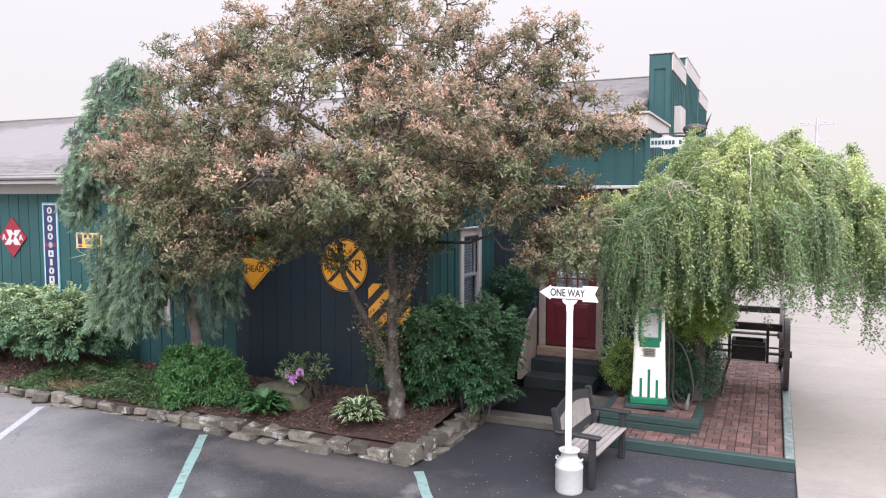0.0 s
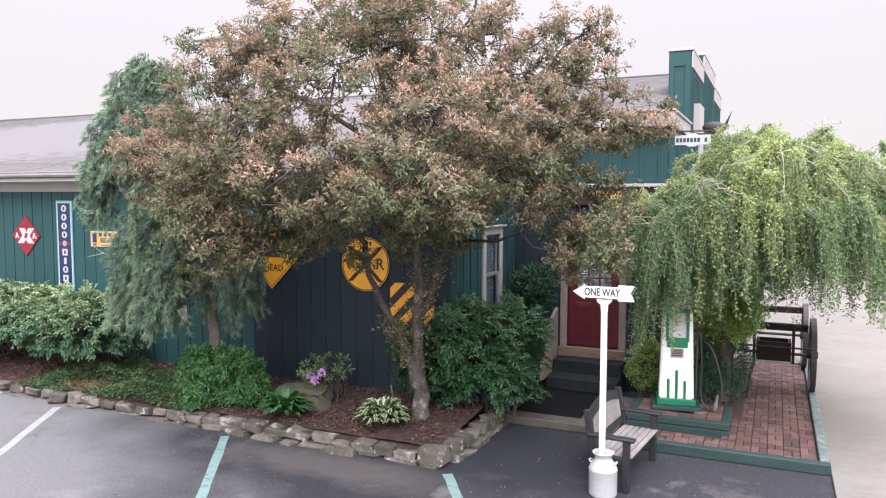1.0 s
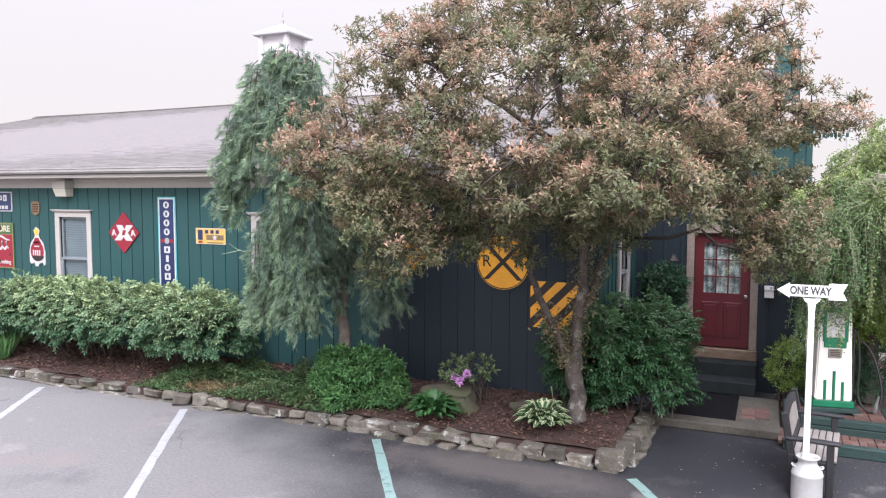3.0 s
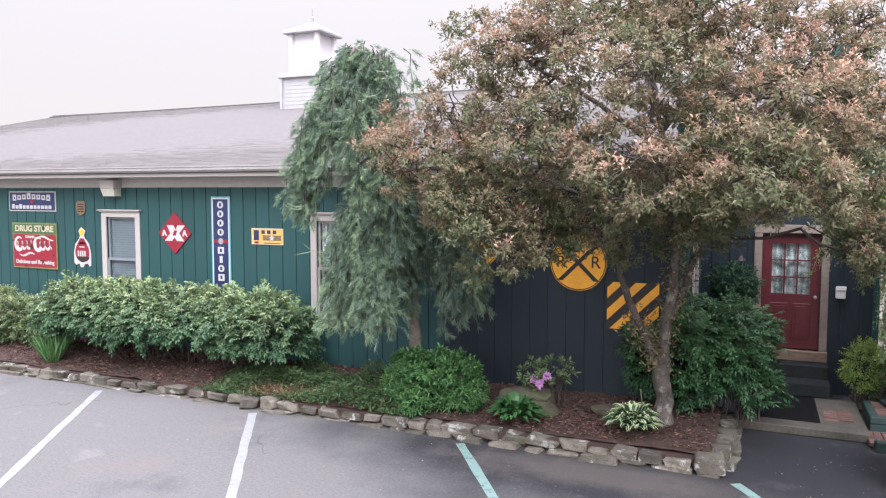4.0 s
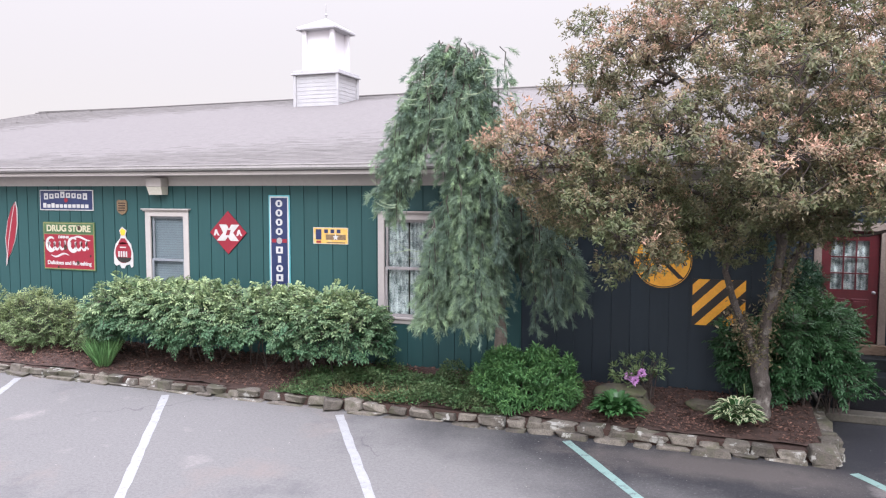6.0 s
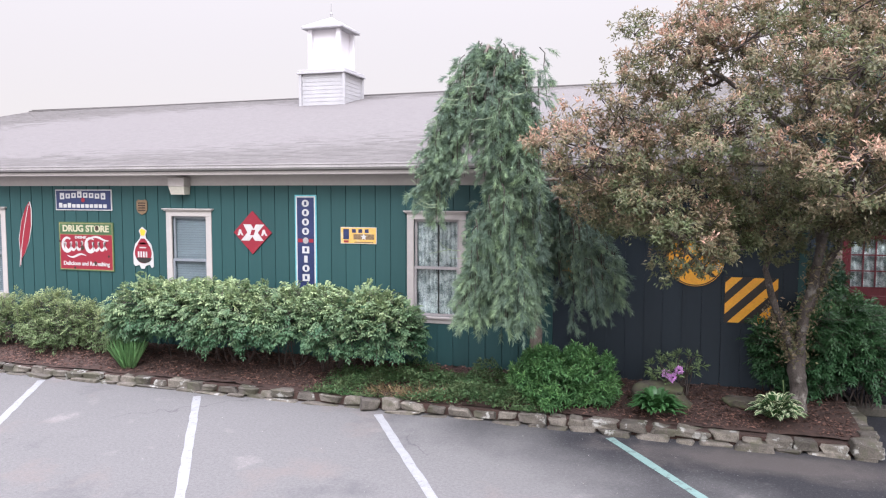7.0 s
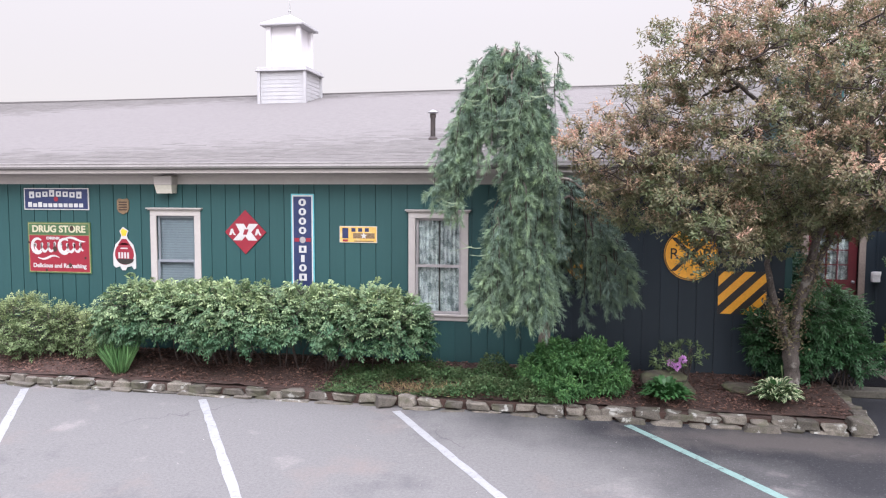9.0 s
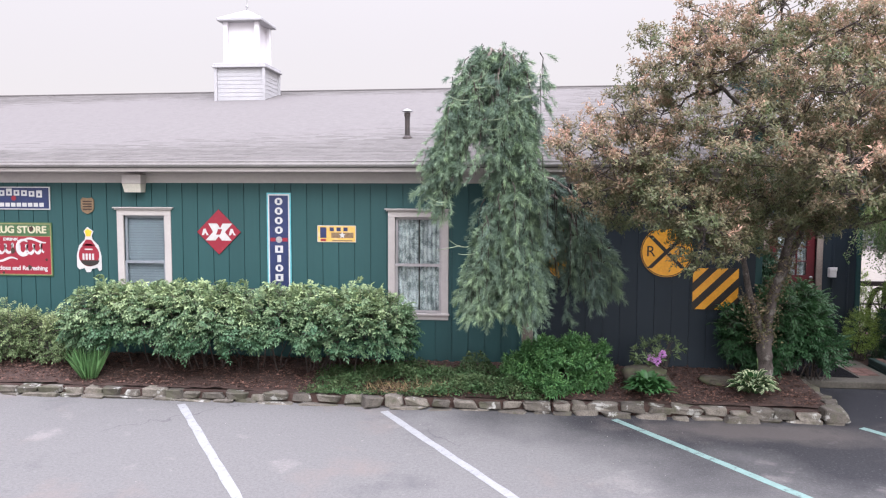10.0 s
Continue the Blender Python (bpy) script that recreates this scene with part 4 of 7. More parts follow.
# ---- entry wing with the false front ----
wall_d = thing("wall_entry", "dark navy boarded entry wall, green above the sign band", "wall", kind="structure")
DOOR = (-3.875, -2.925, 0.74, 2.80)
part("boarding", wall_boxes("x", EAST_X, FRONT_X, DOOR_Y, DOOR_Y + 0.18, 0.0, 3.5, [DOOR]), NAVY, wall_d, "dark navy boards")
part("upper_boarding", box(EAST_X, FRONT_X, DOOR_Y, DOOR_Y + 0.18, 3.5, 4.8), GREEN, wall_d)
for k in range(10):
    x = -4.70 + 0.302 * k
    if DOOR[0] - 0.16 < x < DOOR[1] + 0.16:
        batten(x, DOOR_Y, 3.7, 4.72, wall_d)
    elif x < FRONT_X:
        batten(x, DOOR_Y, 0.0, 3.36, wall_d, 0.0, bat_navy)
        batten(x, DOOR_Y, 3.7, 4.72, wall_d)
part("corner_board", box(FRONT_X - 0.07, FRONT_X + 0.025, DOOR_Y - 0.026, DOOR_Y + 0.07, 0.0, 4.72, 0.004), GREEN, wall_d)
PARA_X = FRONT_X - 0.11                              # the false front stands back a little
wall_f = thing("wall_street", "green boarded street wall with stepped false front", "wall", kind="structure")
part("boarding", box(FRONT_X - 0.18, FRONT_X, DOOR_Y + 0.18, 30.2, 0.0, 4.9), GREEN, wall_f)
for k in range(40):
    batten(FRONT_X, 13.5 + 0.302 * k, 0.0, 4.72, wall_f, 90)
bm = bmesh.new()
add_box(bm, FRONT_X - 0.2, FRONT_X + 0.03, 12.97, 15.7, 4.72, 4.96)
add_box(bm, FRONT_X - 0.2, FRONT_X + 0.06, 12.93, 15.74, 4.964, 5.0)
part("cornice", bm, BEIGE, wall_f)
bm = bmesh.new()
add_box(bm, EAST_X + 0.3, FRONT_X - 0.204, 12.97, 13.2, 4.72, 4.96)
add_box(bm, EAST_X + 0.3, FRONT_X - 0.204, 12.93, 13.2, 4.964, 5.0)
part("front_cornice", bm, BEIGE, wall_f)
part("flat_roof", box(EAST_X + 0.3, FRONT_X - 0.2, 13.2, 17.2, 4.85, 4.91), SHINGLE, wall_f)
for y0, y1, zt in ((17.0, 19.6, 6.68), (19.6, 23.2, 7.02), (23.2, 26.0, 6.68)):
    p_ = part("parapet", box(PARA_X - 0.48, PARA_X, y0, y1 - 0.004, 4.85, zt), GREEN, wall_f)
    part("parapet_cap", box(PARA_X - 0.50, PARA_X + 0.04, y0 - 0.04, y1 - 0.01, zt, zt + 0.06, 0.01), BEIGE, p_)
    part("parapet_band", box(PARA_X, PARA_X + 0.03, y0, y1 - 0.01, zt - 0.36, zt, 0.004), BEIGE, p_)
    for k in range(int((y1 - y0) / 0.302)):
        batten(PARA_X, y0 + 0.1 + 0.302 * k, 4.95, zt - 0.42, p_, 90)
bm = bmesh.new()
add_box(bm, PARA_X - 0.46, PARA_X - 0.37, 16.975, 17.0, 4.9, 6.66)
add_box(bm, PARA_X - 0.13, PARA_X - 0.03, 16.975, 17.0, 4.9, 6.66)
add_box(bm, PARA_X - 0.37, PARA_X - 0.13, 16.975, 17.0, 6.36, 6.66)
part("pilaster_panel", bm, GREEN, wall_f)
part("street_window_casing", box(PARA_X, FRONT_X + 0.04, 17.6, 18.5, 3.9, 5.6, 0.006), BEIGE, wall_f)


def roof_at(y):
    return 3.96 + (y - 9.97) * (RIDGE_Z - 3.96) / (RIDGE_Y - 9.97)


part("roof_cheek", raw("cheek", [(x, y, z) for x in (PARA_X - 0.54, PARA_X - 0.482) for y, z in ((13.9, 4.9), (17.0, 4.9), (17.0, roof_at(17.0) - 0.02), (14.0, roof_at(14.0) - 0.02))], [(0, 1, 2, 3), (7, 6, 5, 4), (0, 3, 7, 4), (3, 2, 6, 7), (2, 1, 5, 6), (1, 0, 4, 5)]), GREEN, wall_f)
shingle_roof("roof_entry", EAST_X + 0.302, PARA_X - 0.49, 13.25, 3.96 + 3.28 * (RIDGE_Z - 3.96) / (RIDGE_Y - 9.97), RIDGE_Y, RIDGE_Z, "grey shingle roof running on behind the entry wing", 0.33, 0.145)

band = thing("sign_band", "dark brown sign board with gold letters over the door", "sign", (0, DOOR_Y - 0.03, 0))
part("board", box(-4.75, -2.12, -0.05, 0.0, 3.36, 3.68, 0.006), BOARD_BROWN, band)
part("top_moulding", box(-4.8, -2.08, -0.10, 0.0, 3.68, 3.74, 0.01), BEIGE, band)
words("EXPR", 0.22, GOLD, band, -3.12, -0.054, 3.52, "gold painted letters", width=0.5)

door = thing("door_1", "closed dark red entry door with a nine-pane window", "door", (0, DOOR_Y, 0), kind="structure")
part("jamb", box(-4.005, DOOR[0], -0.035, 0.06, 0.74, 2.80, 0.006), CHEEK, door)
part("jamb", box(DOOR[1], -2.80, -0.035, 0.06, 0.74, 2.80, 0.006), CHEEK, door)
part("head", box(-4.02, -2.785, -0.04, 0.06, 2.80, 2.95, 0.006), CHEEK, door)
part("sill", box(-4.02, -2.785, -0.10, 0.16, 0.56, 0.74, 0.01), STAINED, door, "stained and worn wooden sill")
bm = wall_boxes("x", DOOR[0] + 0.004, DOOR[1] - 0.004, 0.06, 0.105, 0.75, 2.796, [(-3.71, -3.09, 1.72, 2.62)])
leaf = part("door_leaf", bm, DOOR_RED, door)
for x0, x1 in ((-3.73, -3.44), (-3.36, -3.07)):
    bm = bmesh.new()
    add_box(bm, x0, x1, 0.045, 0.06, 0.92, 1.56, 0.008)
    add_box(bm, x0 + 0.05, x1 - 0.05, 0.036, 0.045, 0.97, 1.51, 0.006)
    part("panel", bm, DOOR_RED, leaf)
for k in range(2):
    x = -3.71 + 0.62 * (k + 1) / 3
    part("muntin", box(x - 0.011, x + 0.011, 0.05, 0.11, 1.72, 2.62), DOOR_RED, leaf)
    z = 1.72 + 0.9 * (k + 1) / 3
    part("muntin", box(-3.71, -3.09, 0.052, 0.108, z - 0.011, z + 0.011), DOOR_RED, leaf)
g = part("pane", box(-3.71, -3.09, 0.078, 0.083, 1.72, 2.62), GLASS, leaf)
g.visible_shadow = False
n = 40
xs = np.linspace(-3.72, -3.08, n)
part("curtain", raw("curtain", [(x, 0.16 + 0.02 * math.sin(i * 0.9), z) for z in (1.66, 2.68) for i, x in enumerate(xs)], [(i, i + 1, n + i + 1, n + i) for i in range(n - 1)]), LACE, door, "white lace door curtain", smooth=True)
part("knob", lathe([(0.03, 0), (0.012, 0.01), (0.012, 0.03), (0.028, 0.04), (0.03, 0.055), (0.015, 0.07)], 14), STEEL, leaf, "steel knob").matrix_basis = pose(-3.0, 0.06, 1.68, 90)
tagged(part("interior_back", box(-4.9, -2.3, 15.5, 15.6, 0, 4.6), INSIDE), "dim room behind the door", "wall", kind="structure")

lan = thing("wall_lantern", "black wall lantern with glass beside the door", "lantern", (-4.22, DOOR_Y - 0.02, 2.1))
part("bracket", box(-0.03, 0.03, -0.16, 0.0, 0.26, 0.29), DARKMETAL, lan)
part("cage", lathe([(0.05, 0.0), (0.055, 0.02), (0.02, 0.02), (0.02, 0.03)], 6, (0, -0.14, 0)), DARKMETAL, lan)
part("shade", lathe([(0.052, 0.02), (0.075, 0.2)], 6, (0, -0.14, 0)), LAMPGLASS, lan, "clear glass")
part("roof", lathe([(0.09, 0.2), (0.05, 0.26), (0.02, 0.29), (0.01, 0.33)], 6, (0, -0.14, 0)), DARKMETAL, lan)
mb = thing("letter_box", "small white box fixed to the dark wall", "letter box", (-2.62, DOOR_Y - 0.02, 1.7))
part("box", box(-0.075, 0.075, -0.10, 0.0, 0.0, 0.2, 0.01), WHITE, mb)
part("flap", box(-0.08, 0.08, -0.115, -0.10, 0.14, 0.215, 0.004), WHITE, mb)

stp = thing("entry_steps", "two dark painted wooden entry steps", "steps", kind="structure")
part("step", box(-4.02, -2.78, 12.42, 12.86, KERB_Z, 0.34, 0.01), STEP, stp)
part("step", box(-4.02, -2.78, 12.86, DOOR_Y - 0.10, KERB_Z, 0.56, 0.01), STEP, stp)
side = thing("stair_cheek", "beige sloping side panel beside the entry steps", "side panel", kind="structure")
part("panel", raw("cheek", [(x, y, z) for x in (-4.10, -4.04) for y, z in ((12.3, 0.3), (12.3, 0.55), (12.9, 1.3), (13.26, 1.45), (13.26, 0.3))], [(0, 1, 2, 3, 4), (9, 8, 7, 6, 5), (0, 5, 6, 1), (1, 6, 7, 2), (2, 7, 8, 3), (3, 8, 9, 4), (4, 9, 5, 0)]), CHEEK, side)
tagged(part("entry_slab", box(-4.15, -2.42, 10.60, 12.42, 0.0, 0.13, 0.015), SLAB), "stained concrete slab before the entry", "slab", kind="structure")
tagged(part("door_mat", box(-4.08, -3.02, 10.90, 12.36, 0.13, 0.143, 0.004), RUBBER), "long black rubber door mat on the entry slab", "door mat")

# ---- brick terrace, kerb and island ----
kerb = thing("terrace_kerb", "dark green painted timber kerb round the brick terrace", "kerb", kind="structure")
part("front_timber", box(-2.40, 0.33, 10.23, 10.36, 0.0, 0.145, 0.012), KERB_GREEN, kerb)
part("side_timber", box(0.21, 0.33, 10.364, 16.58, 0.0, 0.14, 0.012), PALE_KERB, kerb, "side kerb with pale worn paint")
tagged(part("terrace_bedding", box(-2.41, 0.206, 10.364, 16.58, 0.0, 0.05), SAND), "sand joints under the brick terrace", "terrace", kind="structure")
tagged(part("shrub_bed", box(-2.40, -0.78, 12.06, 13.6, 0.03, 0.11, 0.02), MULCH), "mulch of the small bed behind the pump island", "mulch", kind="structure")

island = thing("pump_island", "raised island of green painted timbers with brick top", "pump island", (0, 0, 0), kind="structure")
for z0, z1 in ((0.04, 0.150), (0.155, 0.262)):
    part("front_timber", box(-2.37, -0.92, 11.08, 11.20, z0, z1, 0.012), KERB_GREEN, island)
    part("end_timber", box(-1.04, -0.92, 11.204, 12.02, z0, z1, 0.012), KERB_GREEN, island)
    part("end_timber", box(-2.37, -2.25, 11.204, 12.02, z0, z1, 0.012), KERB_GREEN, island)
part("fill", box(-2.25, -1.04, 11.2, 12.02, 0.045, 0.226), SAND, island)

# gas pump, seen through the hanging leaves
pump = thing("gas_pump", "old white petrol pump with green trim and ad glass", "gas pump", (-1.74, 11.74, 0.255), 10)
part("plinth", box(-0.36, 0.36, -0.27, 0.27, 0.0, 0.07, 0.012), KERB_GREEN, pump)
part("base_trim", box(-0.285, 0.285, -0.23, 0.23, 0.07, 0.17, 0.012), PUMP_GREEN, pump)


def taper(x0, x1, y0, y1, z0, z1, bev=0.02):
    b = bmesh.new()
    r = bmesh.ops.create_cube(b, size=2.0)
    for v_ in r["verts"]:
        up = v_.co.z > 0
        v_.co = Vector((v_.co.x * (x1 if up else x0), v_.co.y * (y1 if up else y0), z1 if up else z0))
    bmesh.ops.bevel(b, geom=b.edges[:], offset=bev, segments=2, affect='EDGES')
    return b


part("body", taper(0.255, 0.215, 0.21, 0.19, 0.17, 1.55), OFFWHITE, pump)
part("head", taper(0.215, 0.195, 0.19, 0.17, 1.55, 1.98, 0.04), OFFWHITE, pump)
part("globe", lathe([(0.09, 1.98), (0.10, 2.02), (0.05, 2.03), (0.19, 2.15), (0.21, 2.27), (0.19, 2.38), (0.09, 2.47), (0.01, 2.48)], 20), WHITE, pump, "white glass globe", smooth=True)
for x, h in ((-0.12, 0.28), (0.0, 0.42), (0.12, 0.26)):
    part("trim_bar", box(x - 0.02, x + 0.02, -0.222, -0.19, 0.18, 0.20 + h, 0.006), PUMP_GREEN, pump, "green raised bar")
fr = part("ad_frame", wall_boxes("x", -0.17, 0.17, -0.215, -0.18, 1.06, 1.56, [(-0.125, 0.125, 1.12, 1.50)]), PUMP_GREEN, pump, "green frame")
part("ad_panel", box(-0.125, 0.125, -0.200, -0.185, 1.12, 1.50), SIGN_WHITE, fr, "faded poster")
part("ad_strip", box(-0.15, 0.15, -0.221, -0.19, 0.97, 1.06, 0.004), PUMP_GREEN, fr)
lb = part("rate_plate", box(-0.09, 0.09, -0.224, -0.2, 0.82, 0.95, 0.003), SLAT, pump, "aged plate with worn lines")
for k in range(4):
    part("line", box(-0.07, 0.07, -0.227, -0.222, 0.845 + 0.026 * k, 0.856 + 0.026 * k), SIGN_RUST, lb)
hs = [(0.25, -0.02, 1.2), (0.34, -0.05, 1.15), (0.37, -0.08, 0.7), (0.36, -0.10, 0.25), (0.44, -0.16, 0.06), (0.58, -0.2, 0.05), (0.66, -0.16, 0.3), (0.60, -0.08, 0.7), (0.5, -0.02, 0.95), (0.40, 0.0, 1.05)]
hs = [np.array(p) for p in hs]
pts = []
for a, b2, c, d2 in zip([hs[0]] + hs[:-2], hs[:-1], hs[1:], hs[2:] + [hs[-1]]):
    for t in np.linspace(0, 1, 6, endpoint=False):
        pts.append(0.5 * ((2 * b2) + (c - a) * t + (2 * a - 5 * b2 + 4 * c - d2) * t * t + (3 * b2 - a - 3 * c + d2) * t ** 3))
part("hose", tubes([pts], [[0.017] * len(pts)], 8), HOSE, pump, "black rubber hose", smooth=True)
part("hose_rod", tubes([[(0.30, -0.04, 0.1), (0.30, -0.04, 1.25)]], [[0.012, 0.012]], 8), DARKMETAL, pump)
noz = part("nozzle", lathe([(0.03, 0), (0.035, 0.08), (0.02, 0.16), (0.014, 0.26)], 10), STEEL, pump, "grey steel nozzle")
noz.matrix_basis = pose(0.56, -0.2, 0.03, 10, 8, 0)

# bench
bench = thing("bench", "slatted bench with grey slats and black frame", "bench", (-2.07, 9.30, 0.0), -6)
LEAN = pose(-0.20, 0, 0.44, 0, -10, 0)
for y in (-0.62, 0.62):
    part("front_leg", box(0.165, 0.245, y - 0.04, y + 0.04, 0, 0.62, 0.01), BENCHFRAME, bench)
    part("back_leg", box(-0.24, -0.16, y - 0.04, y + 0.04, 0, 0.46, 0.01), BENCHFRAME, bench)
    p_ = part("back_post", box(-0.04, 0.04, y - 0.035, y + 0.035, 0, 0.50, 0.01), BENCHFRAME, bench)
    p_.matrix_basis = LEAN
    part("armrest", box(-0.27, 0.31, y - 0.055, y + 0.055, 0.62, 0.66, 0.012), BENCHFRAME, bench)
    part("side_rail", box(-0.19, 0.19, y - 0.025, y + 0.025, 0.33, 0.41, 0.006), BENCHFRAME, bench)
part("front_rail", box(0.20, 0.225, -0.58, 0.58, 0.34, 0.405, 0.006), BENCHFRAME, bench)
for k in range(6):
    x = -0.155 + 0.078 * k
    part("seat_slat", box(x - 0.034, x + 0.034, -0.60, 0.60, 0.41, 0.435, 0.006), SLAT, bench)
ys = np.linspace(-0.585, 0.585, 15)
v = [(dx, y, z + 0.09 * (1 - (y / 0.585) ** 2)) for y in ys for dx, z in ((-0.018, 0.34), (0.018, 0.34), (0.018, 0.46), (-0.018, 0.46))]
f = [(4 * i + j, 4 * i + (j + 1) % 4, 4 * i + 4 + (j + 1) % 4, 4 * i + 4 + j) for i in range(14) for j in range(4)] + [(0, 1, 2, 3), (59, 58, 57, 56)]
part("back_top_rail", raw("rail", v, f), BENCHFRAME, bench).matrix_basis = LEAN
part("back_low_rail", box(-0.018, 0.018, -0.585, 0.585, 0.03, 0.13, 0.006), BENCHFRAME, bench).matrix_basis = LEAN
for k in range(14):
    y = -0.533 + 0.082 * k
    part("back_slat", box(-0.009, 0.009, y - 0.031, y + 0.031, 0.12, 0.36 + 0.09 * (1 - (y / 0.585) ** 2), 0.004), SLAT, bench).matrix_basis = LEAN

# milk can with the arrow sign on a post
can = thing("milk_can", "white painted milk can carrying a sign post", "milk can", (-2.17, 8.50, 0.0))
CAN = [(0.155, 0.0), (0.162, 0.01), (0.165, 0.03), (0.165, 0.30), (0.170, 0.31), (0.165, 0.32), (0.15, 0.37), (0.105, 0.42), (0.098, 0.445), (0.098, 0.475), (0.125, 0.50), (0.128, 0.515), (0.115, 0.515), (0.10, 0.49), (0.09, 0.445)]
part("body", lathe(CAN, 28), GALV, can, smooth=True)
for s in (-1, 1):
    hp = [(s * 0.125, -0.04, 0.385), (s * 0.155, -0.035, 0.40), (s * 0.16, 0.0, 0.405), (s * 0.155, 0.035, 0.40), (s * 0.125, 0.04, 0.385)]
    part("handle", tubes([hp], [[0.011] * 5], 6), GALV, can)
post = thing("arrow_sign", "white wooden one-way arrow sign on a square post", "street sign", (-2.19, 8.52, 0.02))
part("post", box(-0.032, 0.032, -0.032, 0.032, 0.38, 2.30, 0.005), WHITE, post)
part("bracket", prism([(-0.09, 2.30), (-0.075, 2.27), (-0.04, 2.24), (-0.035, 2.16), (0.035, 2.16), (0.04, 2.24), (0.075, 2.27), (0.09, 2.30)], 0.05), WHITE, post).location.y = 0.025
arrow = [(x * 0.86, z) for x, z in [(-0.42, 2.385), (-0.265, 2.47), (-0.265, 2.45), (0.19, 2.45), (0.19, 2.475), (0.40, 2.475), (0.35, 2.385), (0.40, 2.295), (0.19, 2.295), (0.19, 2.32), (-0.265, 2.32), (-0.265, 2.30)]]
arrow_board = part("board", prism(arrow, 0.03), WHITE, post)
arrow_board.location.y = -0.02
words("ONE WAY", 0.125, GREYINK, arrow_board, -0.02, -0.032, 2.385, "dark grey letters", width=0.42, bold=0.004)

# baggage wagon
wag = thing("baggage_wagon", "old black iron-wheeled baggage wagon on the bricks", "wagon", (-0.38, 14.4, 0.085))
R_W = 0.64
for x in (-0.72, 0.64):
    w_ = part("wheel", tubes([[(0, 0, -0.09), (0, 0, 0.09)]], [[0.07, 0.06]], 14), GREYWOOD, wag)
    w_.matrix_basis = pose(x, -0.10, R_W + 0.012, 0, 90, 0)
    rim_v, rim_f, n = [], [], 40
    for k in range(n):
        a = 2 * math.pi * k / n
        for rr, z in ((R_W + 0.01, -0.045), (R_W + 0.01, 0.045), (R_W - 0.065, 0.036), (R_W - 0.065, -0.036)):
            rim_v.append((rr * math.cos(a), rr * math.sin(a), z))
    for k in range(n):
        for j in range(4):
            k2 = (k + 1) % n
            rim_f.append((4 * k + j, 4 * k + (j + 1) % 4, 4 * k2 + (j + 1) % 4, 4 * k2 + j))
    part("rim", raw("rim", rim_v, rim_f), DARKMETAL, w_)
    for k in range(12):
        a = 2 * math.pi * k / 12
        part("spoke", tubes([[(0.05 * math.cos(a), 0.05 * math.sin(a), 0), ((R_W - 0.05) * math.cos(a), (R_W - 0.05) * math.sin(a), 0)]], [[0.02, 0.016]], 5), GREYWOOD, w_)
for y in (-0.1, 1.9):
    part("axle", tubes([[(-0.78, y, R_W), (0.7, y, R_W)]], [[0.028, 0.028]], 8), DARKMETAL, wag)
for x in (-0.78, 0.58):
    w_ = part("rear_wheel", tubes([[(0, 0, -0.08), (0, 0, 0.08)]], [[0.07, 0.06]], 12), GREYWOOD, wag)
    w_.matrix_basis = pose(x, 1.9, R_W, 0, 90, 0)
    part("rim", raw("rim", rim_v, rim_f), DARKMETAL, w_)
part("deck_beam", box(-0.70, 0.56, -0.30, -0.18, 1.08, 1.20, 0.01), GREYWOOD, wag)
part("deck_beam", box(-0.70, 0.56, 1.9, 2.0, 1.08, 1.20, 0.01), GREYWOOD, wag)
part("tool_box", wall_boxes("x", -0.27, 0.30, -0.25, -0.20, 0.52, 0.86, []), GREYWOOD, wag, "black wooden box slung under the wagon")
bm = bmesh.new()
add_box(bm, -0.27, -0.23, -0.196, 0.2, 0.52, 0.86)
add_box(bm, 0.26, 0.30, -0.196, 0.2, 0.52, 0.86)
add_box(bm, -0.226, 0.256, 0.16, 0.2, 0.52, 0.86)
add_box(bm, -0.226, 0.256, -0.196, 0.156, 0.52, 0.56)
part("tool_box_sides", bm, GREYWOOD, wag)
part("rod", tubes([[(-0.72, -0.28, 0.78), (0.62, -0.28, 0.78)]], [[0.018, 0.018]], 6), DARKMETAL, wag)
for x in (-0.3, 0.33):
    part("stake", box(x - 0.025, x + 0.025, -0.31, -0.26, 0.5, 1.08, 0.004), GREYWOOD, wag)
part("tongue", tubes([[(-0.3, -0.3, 0.5), (-0.35, -0.7, 0.32), (-0.38, -1.05, 0.02)]], [[0.025, 0.022, 0.02]], 6), GREYWOOD, wag)

# corner hanging sign and ornament
hang = thing("hanging_sign", "white corner name sign with worn green lettering", "sign", (FRONT_X, DOOR_Y + 0.02, 4.40))
part("arm", box(0.0, 0.68, -0.012, 0.012, 0.22, 0.245), DARKMETAL, hang)
bd = part("board", prism([(0.0, 0.0), (0.20, 0.0), (0.25, -0.03), (0.36, -0.03), (0.41, 0.0), (0.61, 0.0), (0.61, 0.165), (0.41, 0.165), (0.36, 0.195), (0.25, 0.195), (0.20, 0.165), (0.0, 0.165)], 0.025), SIGN_WHITE, hang)
for k in range(9):
    if k != 7:
        part("bar", box(0.045 + 0.058 * k, 0.088 + 0.058 * k, -0.029, -0.024, 0.045, 0.115), GREEN, bd, "green plain bar")
orn = thing("yard_ornament", "dark metal ornament with an upswept tail on a bracket", "ornament", (-1.70, 17.4, 5.04))
b_ = bmesh.new()
bmesh.ops.create_uvsphere(b_, u_segments=14, v_segments=9, radius=0.5, matrix=Matrix.Diagonal((0.50, 0.22, 0.25, 1)))
bmesh.ops.create_cone(b_, cap_ends=True, segments=8, radius1=0.035, radius2=0.006, depth=0.36, matrix=pose(0.29, 0, 0.17, 0, 22, 0))
add_box(b_, -0.43, 0.1, -0.03, 0.03, -0.17, -0.12)
